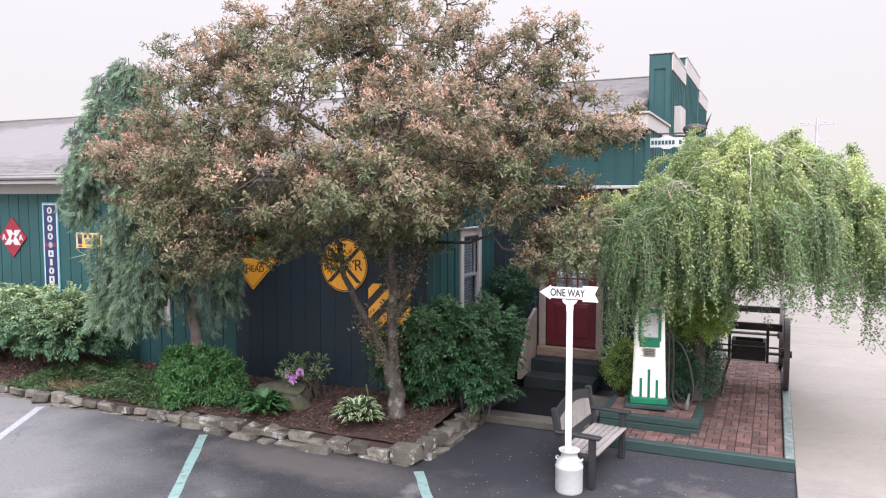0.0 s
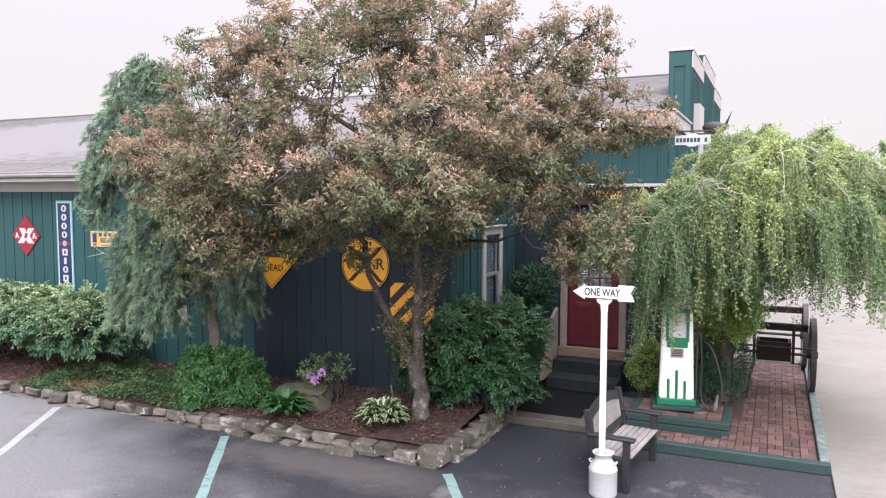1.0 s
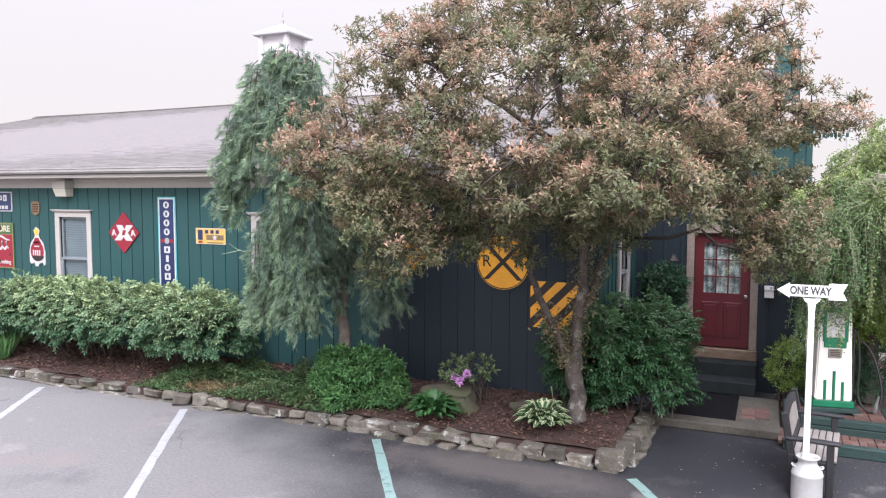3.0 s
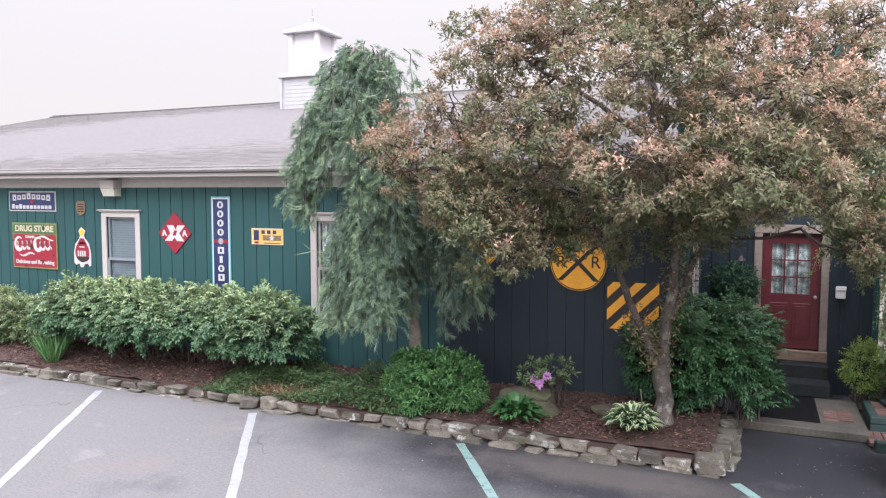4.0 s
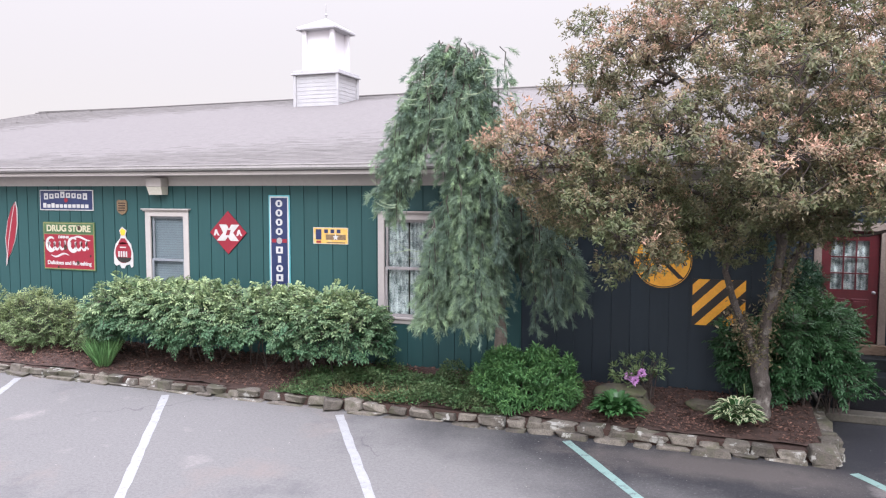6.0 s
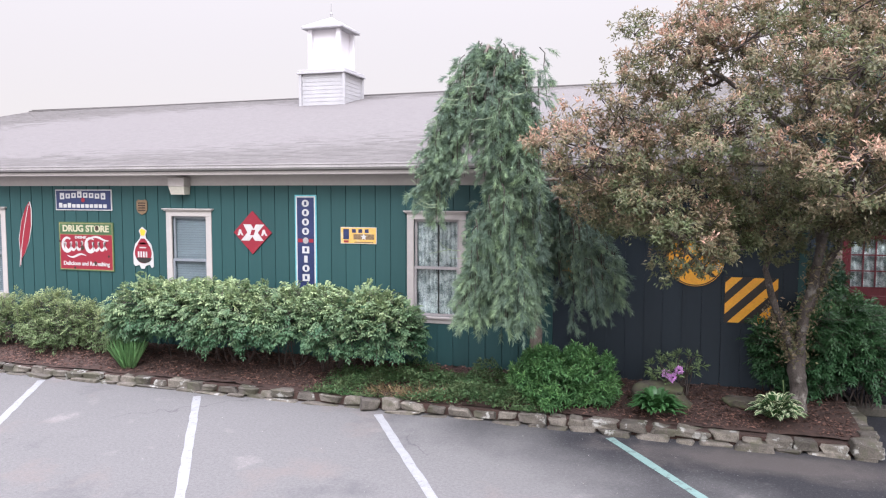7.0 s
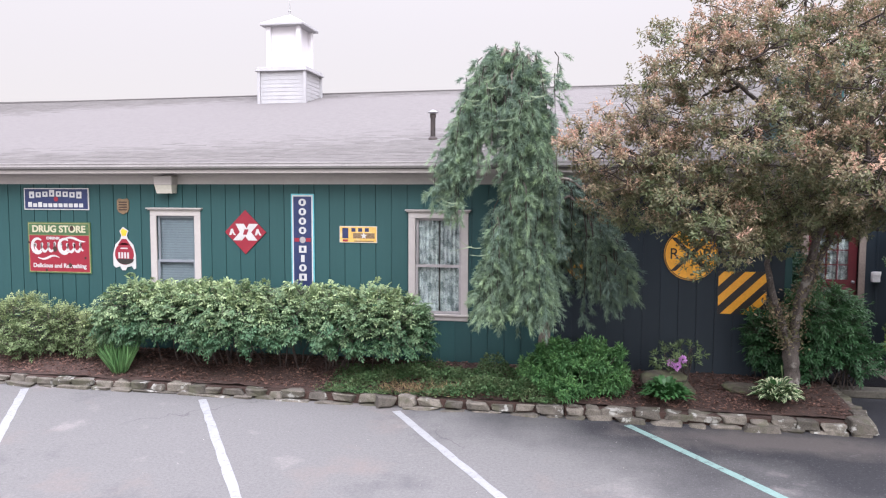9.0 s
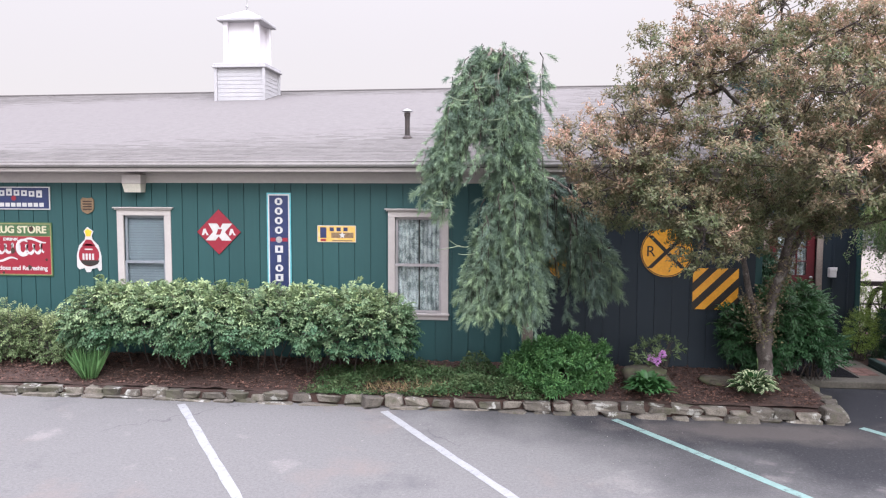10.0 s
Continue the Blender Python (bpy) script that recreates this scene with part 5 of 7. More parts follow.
bmesh.ops.create_cone(b_, cap_ends=True, segments=8, radius1=0.09, radius2=0.05, depth=0.16, matrix=pose(0.19, 0, 0.02, 0, 70, 0))
part("figure", b_, DARKMETAL, orn, smooth=True)

# far utility pole
pole = thing("utility_pole", "distant wooden utility pole with two cross-arms", "utility pole", (2.9, 67.0, 0.0), -10)
part("pole", tubes([[(0, 0, 0), (0, 0, 9.8)]], [[0.16, 0.11]], 8), FARPOLE, pole)
part("cross_arm", box(-1.3, 1.3, -0.06, 0.06, 9.3, 9.42), FARPOLE, pole)
part("cross_arm", box(-0.8, 0.8, -0.06, 0.06, 8.0, 8.12), FARPOLE, pole)
for x in (-1.2, -0.6, 0.6, 1.2):
    part("insulator", lathe([(0.04, 9.42), (0.06, 9.5), (0.03, 9.58)], 8, (x, 0, 0)), STEEL, pole)

# ---- signs on the long wall ----
SY = WALL_Y - 0.024


def sign(name, label, x, z):
    return thing(name, label, "sign", (x, SY, z), group="signs on the green wall")


s = sign("oval_tire_sign", "blue enamel advertising sign with white lettering bars", -18.88, 3.30)
plate("panel", rect(-0.74, 0.74, -0.22, 0.22), 0.02, SIGN_WHITE, s)
plate("field", rect(-0.72, 0.72, -0.20, 0.20), 0.004, SIGN_BLUE, s, -0.02)
for k in range(8):
    x = -0.56 + 0.155 * k
    zz = 0.035 + 0.035 * (1 - (k - 3.5) ** 2 / 12)
    plate("bar", rect(x - 0.055, x + 0.06, zz - 0.02, zz + (0.115 if k in (0, 3, 7) else 0.085)), 0.003, SIGN_WHITE, s, -0.024)
    plate("bar_core", rect(x - 0.018, x + 0.022, zz + 0.012, zz + 0.058), 0.002, SIGN_BLUE, s, -0.027)
for k in range(11):
    x = -0.60 + 0.117 * k
    plate("bar", rect(x - 0.045, x + 0.045, -0.165, -0.065 if k in (0, 2) else -0.09), 0.003, SIGN_WHITE, s, -0.024)
plate("emblem", disc(0, 0.0, 0.05), 0.003, SIGN_RED, s, -0.024)

s = sign("drug_store_sign", "chipped green and red enamel drug store soda sign", -18.845, 2.31)
plate("panel", rect(-0.72, 0.72, -0.52, 0.52), 0.018, SIGN_GREEN, s)
plate("border", rect(-0.70, 0.70, -0.50, 0.50), 0.003, WORN_GILT, s, -0.018)
plate("green_field", rect(-0.685, 0.685, 0.26, 0.485), 0.003, SIGN_GREEN, s, -0.021)
plate("red_field", rect(-0.685, 0.685, -0.485, 0.25), 0.003, SIGN_RED, s, -0.021)
words("DRUG STORE", 0.19, CREAM, s, 0, -0.026, 0.375, "cream letters", width=1.22, bold=0.006)
words("DRINK", 0.075, SIGN_WHITE, s, -0.13, -0.026, 0.19, width=0.32, bold=0.003)
words("Delicious and Refreshing", 0.12, SIGN_WHITE, s, 0, -0.026, -0.37, width=1.22, bold=0.003)


def ribbon(points, widths, parent, material, y, label=""):
    """A flat brush stroke along points in x, z."""
    p = np.array(points, float)
    d = np.gradient(p, axis=0)
    d = d / (np.linalg.norm(d, axis=1)[:, None] + 1e-9)
    nn = np.stack([-d[:, 1], d[:, 0]], 1)
    w = np.array(widths)[:, None] / 2
    a, b = p + nn * w, p - nn * w
    v = [(q[0], 0, q[1]) for q in a] + [(q[0], 0, q[1]) for q in b]
    m = len(p)
    o = part("stroke", raw("stroke", v, [(i, i + 1, m + i + 1, m + i) for i in range(m - 1)]), material, parent, label)
    o.location.y = y
    return o


th = np.linspace(0, 1, 48)
for x0, ph in ((-0.58, 0.3), (0.04, 1.2)):
    ribbon(np.stack([x0 + 0.52 * th + 0.035 * np.cos(th * 22 + ph), -0.01 + 0.03 * th + 0.085 * np.sin(th * 22 + ph)], 1), 0.045 + 0.018 * np.sin(th * 44), s, SIGN_WHITE, -0.026, "white swash")
    ribbon(np.stack([x0 + 0.09 + 0.13 * np.cos(th * 4.6 + 0.9), 0.03 + 0.15 * np.sin(th * 4.6 + 0.9)], 1), 0.03 + 0.035 * np.sin(th * 3.14), s, SIGN_WHITE, -0.0275, "white swash")
th = np.linspace(0, 1, 24)
ribbon(np.stack([-0.5 + 0.5 * th, -0.2 - 0.035 * np.sin(th * 6.3)], 1), 0.015 + 0.03 * np.sin(th * 3.14), s, SIGN_WHITE, -0.026, "white swash")
ribbon(np.stack([0.1 + 0.5 * th, 0.17 + 0.04 * np.sin(th * 5)], 1), 0.015 + 0.03 * np.sin(th * 3.14), s, SIGN_WHITE, -0.026, "white swash")
for x, z, r in ((0.30, 0.40, 0.06), (-0.09, -0.03, 0.06), (0.25, -0.36, 0.05), (-0.69, 0.1, 0.03), (0.6, -0.2, 0.03), (-0.3, -0.46, 0.03)):
    o_ = [(x + r * (0.6 + 0.5 * rng.random()) * math.cos(a), z + r * (0.6 + 0.6 * rng.random()) * math.sin(a)) for a in np.linspace(0, 6.28, 11)[:-1]]
    plate("rust_chip", o_, 0.002, SIGN_RUST, s, -0.0285, "rusted chip")

s = sign("bottle_sign", "bottle-shaped red and white tin sign with orange cap", -17.38, 2.31)
wide = [(-0.02, 0.44), (0.10, 0.36), (0.06, 0.27), (0.08, 0.2), (0.2, 0.08), (0.25, -0.12), (0.25, -0.38), (0.2, -0.41), (0.16, -0.34), (0.05, -0.37), (0.02, -0.43), (-0.06, -0.43), (-0.1, -0.35), (-0.2, -0.38), (-0.25, -0.33), (-0.25, -0.1), (-0.2, 0.08), (-0.08, 0.2), (-0.06, 0.27), (-0.1, 0.36)]
plate("outline", wide, 0.012, SIGN_WHITE, s)
plate("body", disc(0.0, -0.1, 0.21, 0.22), 0.003, SIGN_RED, s, -0.012)
plate("neck", [(-0.14, 0.08), (0.14, 0.08), (0.05, 0.2), (-0.05, 0.2)], 0.003, SIGN_RED, s, -0.012)
plate("cap", [(-0.02, 0.41), (0.075, 0.36), (0.04, 0.26), (-0.04, 0.26), (-0.075, 0.36)], 0.003, SIGN_YELLOW, s, -0.012)
plate("base", disc(0.02, -0.2, 0.19, 0.11, 20, 180, 360), 0.003, SIGN_BLACK, s, -0.015)
for k in range(4):
    plate("bar", rect(-0.13 + 0.065 * k, -0.09 + 0.065 * k, -0.19, -0.07), 0.003, SIGN_WHITE, s, -0.018)
plate("bar", rect(-0.08, 0.08, 0.0, 0.025), 0.003, SIGN_WHITE, s, -0.018)

s = sign("brass_plaque", "tarnished brass shield plaque", -17.38, 3.16)
plate("shield", [(-0.13, 0.12), (-0.09, 0.155), (0.0, 0.14), (0.09, 0.155), (0.13, 0.12), (0.13, -0.05), (0.10, -0.11), (0.0, -0.16), (-0.10, -0.11), (-0.13, -0.05)], 0.02, BRONZE, s)
for k in range(4):
    plate("line", rect(-0.09, 0.09, -0.08 + 0.05 * k, -0.055 + 0.05 * k), 0.004, SIGN_RUST, s, -0.02)

s = sign("feather_sign", "red feather-shaped wall sign with white shaft", -20.52, 2.54)
L1 = [(-0.17, -0.72), (-0.14, -0.45), (-0.16, -0.1), (-0.08, 0.3), (0.04, 0.58), (0.15, 0.71), (0.19, 0.55), (0.18, 0.2), (0.10, -0.15), (-0.02, -0.42), (-0.10, -0.52)]
plate("outline", [(x * 1.12, z * 1.02) for x, z in L1], 0.010, SIGN_WHITE, s)
plate("vane", L1, 0.004, SIGN_RED, s, -0.010)
ribbon(np.stack([-0.14 + 0.28 * th ** 1.5, -0.68 + 1.35 * th], 1), 0.016 + 0 * th, s, SIGN_WHITE, -0.016)

s = sign("express_diamond", "red enamel diamond sign with a white cross", -14.77, 2.68)
plate("diamond", [(0, 0.425), (0.425, 0), (0, -0.425), (-0.425, 0)], 0.02, SIGN_RED, s)
plate("cross", [(-0.20, 0.16), (-0.03, 0.16), (0.03, 0.07), (0.08, 0.16), (0.27, 0.16), (0.12, 0.0), (0.25, -0.16), (0.06, -0.16), (0.0, -0.08), (-0.07, -0.16), (-0.26, -0.16), (-0.11, 0.0)], 0.004, SIGN_WHITE, s, -0.02)
for x in (-0.265, 0.265):
    plate("bar", [(x - 0.07, -0.06), (x - 0.03, 0.06), (x + 0.01, 0.06), (x + 0.03, 0.0), (x + 0.07, -0.06), (x + 0.03, -0.06), (x, -0.01), (x - 0.03, -0.06)], 0.004, SIGN_WHITE, s, -0.02)
plate("bar", [(-0.05, -0.05), (-0.01, 0.055), (0.07, 0.055), (0.03, -0.05)], 0.003, SIGN_RED, s, -0.024)

s = sign("tall_tire_sign", "tall blue enamel sign with cyan border", -13.60, 2.50)
plate("panel", rect(-0.23, 0.23, -0.92, 0.92), 0.02, SIGN_CYAN, s)
plate("line", rect(-0.205, 0.205, -0.895, 0.895), 0.003, SIGN_WHITE, s, -0.02)
plate("field", rect(-0.18, 0.18, -0.87, 0.87), 0.003, SIGN_BLUE, s, -0.023)
for k in range(9):
    z = 0.76 - 0.178 * k
    if k == 4:
        plate("emblem", disc(0, z, 0.06), 0.003, GUTTER, s, -0.026)
        for sg in (-1, 1):
            plate("emblem_bar", rect(sg * 0.115 - 0.05, sg * 0.115 + 0.05, z - 0.035, z + 0.035), 0.003, SIGN_RED, s, -0.026)
        continue
    wide_ = 0.035 if k == 6 else 0.075
    if k in (0, 1, 2, 3, 7):
        bar = plate("bar", disc(0, z, wide_, 0.068, 20), 0.003, SIGN_WHITE, s, -0.026)
    else:
        bar = plate("bar", rect(-wide_, wide_, z - 0.066, z + 0.066), 0.003, SIGN_WHITE, s, -0.026)
    if k != 6:
        plate("bar_core", rect(-0.024, 0.024, z - 0.034, z + 0.034), 0.002, SIGN_BLUE, s, -0.029)

s = sign("small_tin_sign", "small faded yellow tin sign with printed bars", -12.505, 2.665)
plate("panel", rect(-0.365, 0.365, -0.155, 0.155), 0.012, SIGN_WHITE, s)
plate("field", rect(-0.355, 0.355, -0.145, 0.145), 0.003, SIGN_TAN, s, -0.012)
plate("bar", rect(-0.31, -0.19, -0.075, 0.12), 0.002, SIGN_BLUE, s, -0.015)
for k in range(3):
    plate("bar", rect(-0.13 + 0.13 * k, -0.05 + 0.13 * k, 0.05, 0.12), 0.002, SIGN_BLUE, s, -0.015)
plate("bar", rect(-0.10, 0.32, -0.075, 0.025), 0.002, BRONZE, s, -0.015)
plate("star", [(0.11 + (0.065 if k % 2 == 0 else 0.03) * math.sin(k * math.pi / 5), -0.025 + (0.065 if k % 2 == 0 else 0.03) * math.cos(k * math.pi / 5)) for k in range(10)], 0.002, SIGN_WHITE, s, -0.018)
plate("bar", rect(-0.30, -0.2, -0.135, -0.095), 0.002, SIGN_RED, s, -0.015)
plate("bar", rect(-0.08, 0.3, -0.135, -0.115), 0.002, BRONZE, s, -0.015)

s = sign("railroad_crossing_sign", "round yellow railroad crossing warning sign", -6.54, 2.40)
plate("disc", disc(0, 0, 0.457, n=48), 0.012, SIGN_BLACK, s)
plate("face", disc(0, 0, 0.447, n=48), 0.003, SIGN_YELLOW, s, -0.012)
a = np.linspace(0, 2 * math.pi, 65)
ribbon(np.stack([0.43 * np.cos(a), 0.43 * np.sin(a)], 1), [0.016] * 65, s, SIGN_BLACK, -0.0165, "black ring")
for sg in (-1, 1):
    c, w = 0.29, 0.045
    plate("cross_bar", [(-c * sg - w, -c), (-c * sg + w, -c), (c * sg + w, c), (c * sg - w, c)], 0.003 + 0.0005 * sg, SIGN_BLACK, s, -0.015, "black diagonal bar")
words("R", 0.27, SIGN_BLACK, s, -0.275, -0.017, 0.0, "black letter")
words("R", 0.27, SIGN_BLACK, s, 0.275, -0.017, 0.0, "black letter")

s = sign("striped_marker", "yellow and black diagonally striped warning sign", -5.685, 1.755)
plate("panel", rect(-0.395, 0.395, -0.37, 0.37), 0.012, SIGN_BLACK, s)


def clip_band(c0, c1, hw, hh):
    """The part of the band c0 <= z - x <= c1 that lies in a rectangle."""
    poly = rect(-hw, hw, -hh, hh)
    for sg, c in ((1, c0), (-1, -c1)):
        res = []
        for p, q in zip(poly, poly[1:] + poly[:1]):
            dp, dq = sg * (p[1] - p[0]) - c, sg * (q[1] - q[0]) - c
            if dp >= 0:
                res.append(p)
            if dp * dq < 0:
                t_ = dp / (dp - dq)
                res.append((p[0] + (q[0] - p[0]) * t_, p[1] + (q[1] - p[1]) * t_))
        poly = res
    return poly


for k in range(-2, 3):
    c = 0.34 * k - 0.10
    o_ = clip_band(c - 0.085, c + 0.085, 0.39, 0.365)
    if len(o_) > 2:
        plate("stripe", o_, 0.003, SIGN_YELLOW, s, -0.012)

s = sign("yellow_diamond_sign", "yellow diamond warning sign half hidden by branches", -8.44, 2.43)
plate("panel", [(0, 0.54), (0.54, 0), (0, -0.54), (-0.54, 0)], 0.012, SIGN_YELLOW, s)
for sg in (-1, 1):
    ribbon(np.stack([sg * (0.5 - 0.5 * th), -0.5 * th], 1), 0.012 + 0 * th, s, SIGN_BLACK, -0.0135, "black edge line")
words("AHEAD", 0.16, SIGN_BLACK, s, 0, -0.014, -0.17, "black letters", width=0.5)
plate("bar", rect(-0.33, 0.33, 0.02, 0.15), 0.002, SIGN_BLACK, s, -0.012)

# ---- plants ----


def roof_z(y):
    return np.where(y > 9.9, 3.96 + (y - 9.97) * (RIDGE_Z - 3.96) / (RIDGE_Y - 9.97), -1.0)


def outside(p):
    """True where a leaf is in the open: not in a wall, the eaves, a roof or the ground."""
    x, y, z = p[:, 0], p[:, 1], p[:, 2]
    long_house = (x < EAST_X + 0.04) & (y > WALL_Y - 0.07) & (z < 3.7)
    eaves = (x < EAST_X + 0.4) & (y > 9.84) & (z > 3.7) & (z < roof_z(y) + 0.06)
    wing = (y > DOOR_Y - 0.14) & (x < FRONT_X + 0.06) & (z < 5.0)
    wing_roof = (y > 12.8) & (x < FRONT_X + 0.2) & (z < 4.98 + (y - 12.95) * 0.21 + 0.06)
    return ~(long_house | eaves | wing | wing_roof) & (z > 0.05)


def in_blobs(blobs, n, shell=0.0):
    """Random points in a union of ellipsoids (centre, radii), weighted by volume; shell: how hollow."""
    c = np.array([b[:3] for b in blobs], float)
    r = np.array([b[3:6] for b in blobs], float)
    w = r.prod(1) ** 0.8
    k = rng.choice(len(blobs), n, p=w / w.sum())
    d = unit(rng.normal(size=(n, 3)))
    s = (shell ** 3 + (1 - shell ** 3) * rng.random(n)) ** (1 / 3)
    p = c[k] + d * r[k] * s[:, None]
    return p, d, s, k


def depth_in(blobs, p):
    """How deep each point lies in the union: 0 at the surface, 1 at a middle."""
    best = np.zeros(len(p))
    for b in blobs:
        q = (p - np.array(b[:3])) / np.array(b[3:6])
        best = np.maximum(best, 1 - np.linalg.norm(q, axis=1))
    return best


def sprays(base, way, length, per, leaf, leaf_w, jitter=0.5, spread=0.9, upward=0.5, droop=0.0):
    """Leaves set round short twigs: returns base, way and upper side of each leaf, and its place along the twig."""
    m = len(base)
    way = unit(way)
    ref = unit(rng.normal(size=(m, 3)))
    a = unit(np.cross(way, ref))
    b = np.cross(way, a)
    t = np.tile((np.arange(per) + 0.5) / per, (m, 1)) + rng.normal(0, 0.06, (m, per))
    ang = np.arange(per)[None] * 2.4 + rng.uniform(0, 6.28, (m, 1))
    side = np.cos(ang)[..., None] * a[:, None] + np.sin(ang)[..., None] * b[:, None]
    p = base[:, None] + way[:, None] * (t * np.reshape(length, (-1, 1)))[..., None]
    p = p + side * 0.012
    p[..., 2] -= droop * (t ** 2) * np.reshape(length, (-1, 1))
    d = way[:, None] * (0.35 + 0.65 * t[..., None]) + side * spread * (1.1 - 0.6 * t[..., None]) + rng.normal(0, jitter * 0.4, p.shape)
    nn = np.array([0, 0, 1.0]) * upward + way[:, None] * 0.6 + rng.normal(0, 0.28, p.shape)
    cnt = m * per
    ln = leaf * rng.uniform(0.6, 1.2, cnt)
    return p.reshape(-1, 3), d.reshape(-1, 3), nn.reshape(-1, 3), ln, ln * leaf_w, t.reshape(-1)


def rosettes(tip, way, per, leaf, leaf_w, open_=0.9, upward=0.6, droop=0.25):
    """A tuft of leaves spread round the end of each twig."""
    m = len(tip)
    way = unit(way)
    a = unit(np.cross(way, unit(rng.normal(size=(m, 3)))))
    b = np.cross(way, a)
    k = np.arange(per)
    ang = k[None] * 2.4 + rng.uniform(0, 6.28, (m, 1))
    side = np.cos(ang)[..., None] * a[:, None] + np.sin(ang)[..., None] * b[:, None]
    u = ((k + 0.5) / per)[None, :, None]
    d = way[:, None] * (1.15 - 1.1 * u) + side * open_ * (0.35 + 0.9 * u) + rng.normal(0, 0.16, (m, per, 3))
    d[..., 2] -= droop * u[..., 0]
    p = tip[:, None] - way[:, None] * leaf * 0.9 * u + rng.normal(0, 0.012, (m, per, 3))
    n = np.array([0, 0, 1.0]) * upward + way[:, None] * 0.8 + rng.normal(0, 0.2, d.shape)
    cnt = m * per
    ln = (leaf * (0.72 + 0.4 * u[..., 0]) * rng.uniform(0.75, 1.2, (m, per))).reshape(-1)
    return p.reshape(-1, 3), d.reshape(-1, 3), n.reshape(-1, 3), ln, ln * leaf_w, np.tile(1 - u[0, :, 0], m)


def fans(base, way, length, pairs, leaf, leaf_w, droop):
    """Leafy shoots with paired leaves lying flat to both sides and one at the tip, arching over."""
    m = len(base)
    way = unit(way)
    side = unit(np.cross(way, np.array([0, 0, 1.0])) + rng.normal(0, 0.22, (m, 3)))
    k = np.arange(2 * pairs + 1)
    t = np.minimum((k // 2 + 1) / (pairs + 0.4), 1.0)[None]
    sg = np.where(k == 2 * pairs, 0.0, np.where(k % 2 == 0, 1.0, -1.0))[None, :, None]
    ln_ = np.reshape(length, (-1, 1))
    p = base[:, None] + way[:, None] * (t * ln_)[..., None]
    p[..., 2] -= droop * t ** 2 * ln_
    tang = np.repeat(way[:, None], len(k), 1)
    tang[..., 2] -= 2 * droop * t
    tang = unit(tang)
    d = tang * np.where(sg == 0, 1.0, 0.62) + side[:, None] * sg * 0.85 + rng.normal(0, 0.15, p.shape)
    d[..., 2] -= 0.22
    n = np.cross(side[:, None] + 0 * tang, tang)
    n = n * np.sign(n[..., 2:3] + 1e-6) + rng.normal(0, 0.22, p.shape)
    ll = leaf * (0.7 + 0.45 * np.sin(np.pi * np.clip(t, 0, 0.8))) * rng.uniform(0.8, 1.2, (m, len(k)))
    ll = ll.reshape(-1)
    return p.reshape(-1, 3), d.reshape(-1, 3), n.reshape(-1, 3), ll, ll * leaf_w, np.tile(t[0], m)


def fan_bush(name, label, category, blobs, base, clumps, shoots, pairs, leaf, leaf_w, material, reach=0.26, droop=0.35, leaf_tint=1.0, low=0.35, span=1.3, stems=30):
    """A bush of layered shoots: clumps of arching fans over its mounds, lit tops and shaded gaps put into the leaf
    colour.
    """
    e = thing(name, label, category, base)
    b0 = np.array(base)
    c, d, s_, k = in_blobs(blobs, clumps * 4, 0.93)
    q = depth_in(blobs, c)
    ok = (q < 0.12) & (c[:, 2] > low)
    c, d = c[ok][:clumps], d[ok][:clumps]
    m = len(c)
    way = unit(d * np.array([1, 1, 0.75]) + np.array([0, 0, 0.28]) + rng.normal(0, 0.15, c.shape))
    push = rng.normal(-0.02, 0.07, (m, 1))
    # Lit tops and shaded lower leaves are put into the tone by height.
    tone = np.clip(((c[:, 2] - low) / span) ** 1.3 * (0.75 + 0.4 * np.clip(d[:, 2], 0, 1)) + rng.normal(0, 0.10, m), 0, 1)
    n = m * shoots
    w2 = unit(np.repeat(way, shoots, 0) + rng.normal(0, 0.36, (n, 3)))
    L_ = reach * rng.uniform(0.6, 1.25, n)
    p = np.repeat(c + way * push, shoots, 0) + rng.normal(0, 0.06, (n, 3)) - w2 * (0.7 * L_)[:, None]
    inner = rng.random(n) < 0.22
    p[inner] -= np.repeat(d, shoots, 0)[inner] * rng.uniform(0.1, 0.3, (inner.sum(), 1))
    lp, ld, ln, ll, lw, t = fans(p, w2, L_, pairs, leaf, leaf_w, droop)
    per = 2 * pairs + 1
    # Inner shoots stay dark: the bush's inner shade, put into leaf colour.
    yv = np.clip(leaf_tint * np.repeat(np.where(inner, 0.0, np.repeat(tone, shoots) * rng.uniform(0.3, 1.1, n)), per) * (0.35 + 0.75 * t), 0, 1)
    part("foliage", leaf_mesh(name, lp - b0, ld, ln, ll, lw, leaf_tint=yv, keep=lambda z: outside(z + b0)), material, e)
    paths, radii = [], []
    for tip in c[rng.choice(m, min(stems, m), replace=False)]:
        foot = np.array([b0[0] + (tip[0] - b0[0]) * 0.75, b0[1], b0[2] - 0.03]) + np.array([*rng.normal(0, 0.08, 2), 0])
        paths.append(wander(foot, tip - (tip - b0) * 0.06, 6, 0.05, 0.05) - b0)
        radii.append(np.linspace(0.014, 0.004, 6))
    for a_, w_, l_ in list(zip(p, w2, L_))[::2]:
        paths.append(np.stack([a_ - w_ * 0.08, a_ + w_ * l_ * 0.5, a_ + w_ * l_ * 0.9 - np.array([0, 0, droop * 0.8 * l_])]) - b0)
        radii.append((0.004, 0.003, 0.002))
    tagged(part("stemwork", tubes(paths, radii, 4), TWIG, e), kind="stuff")
    return e


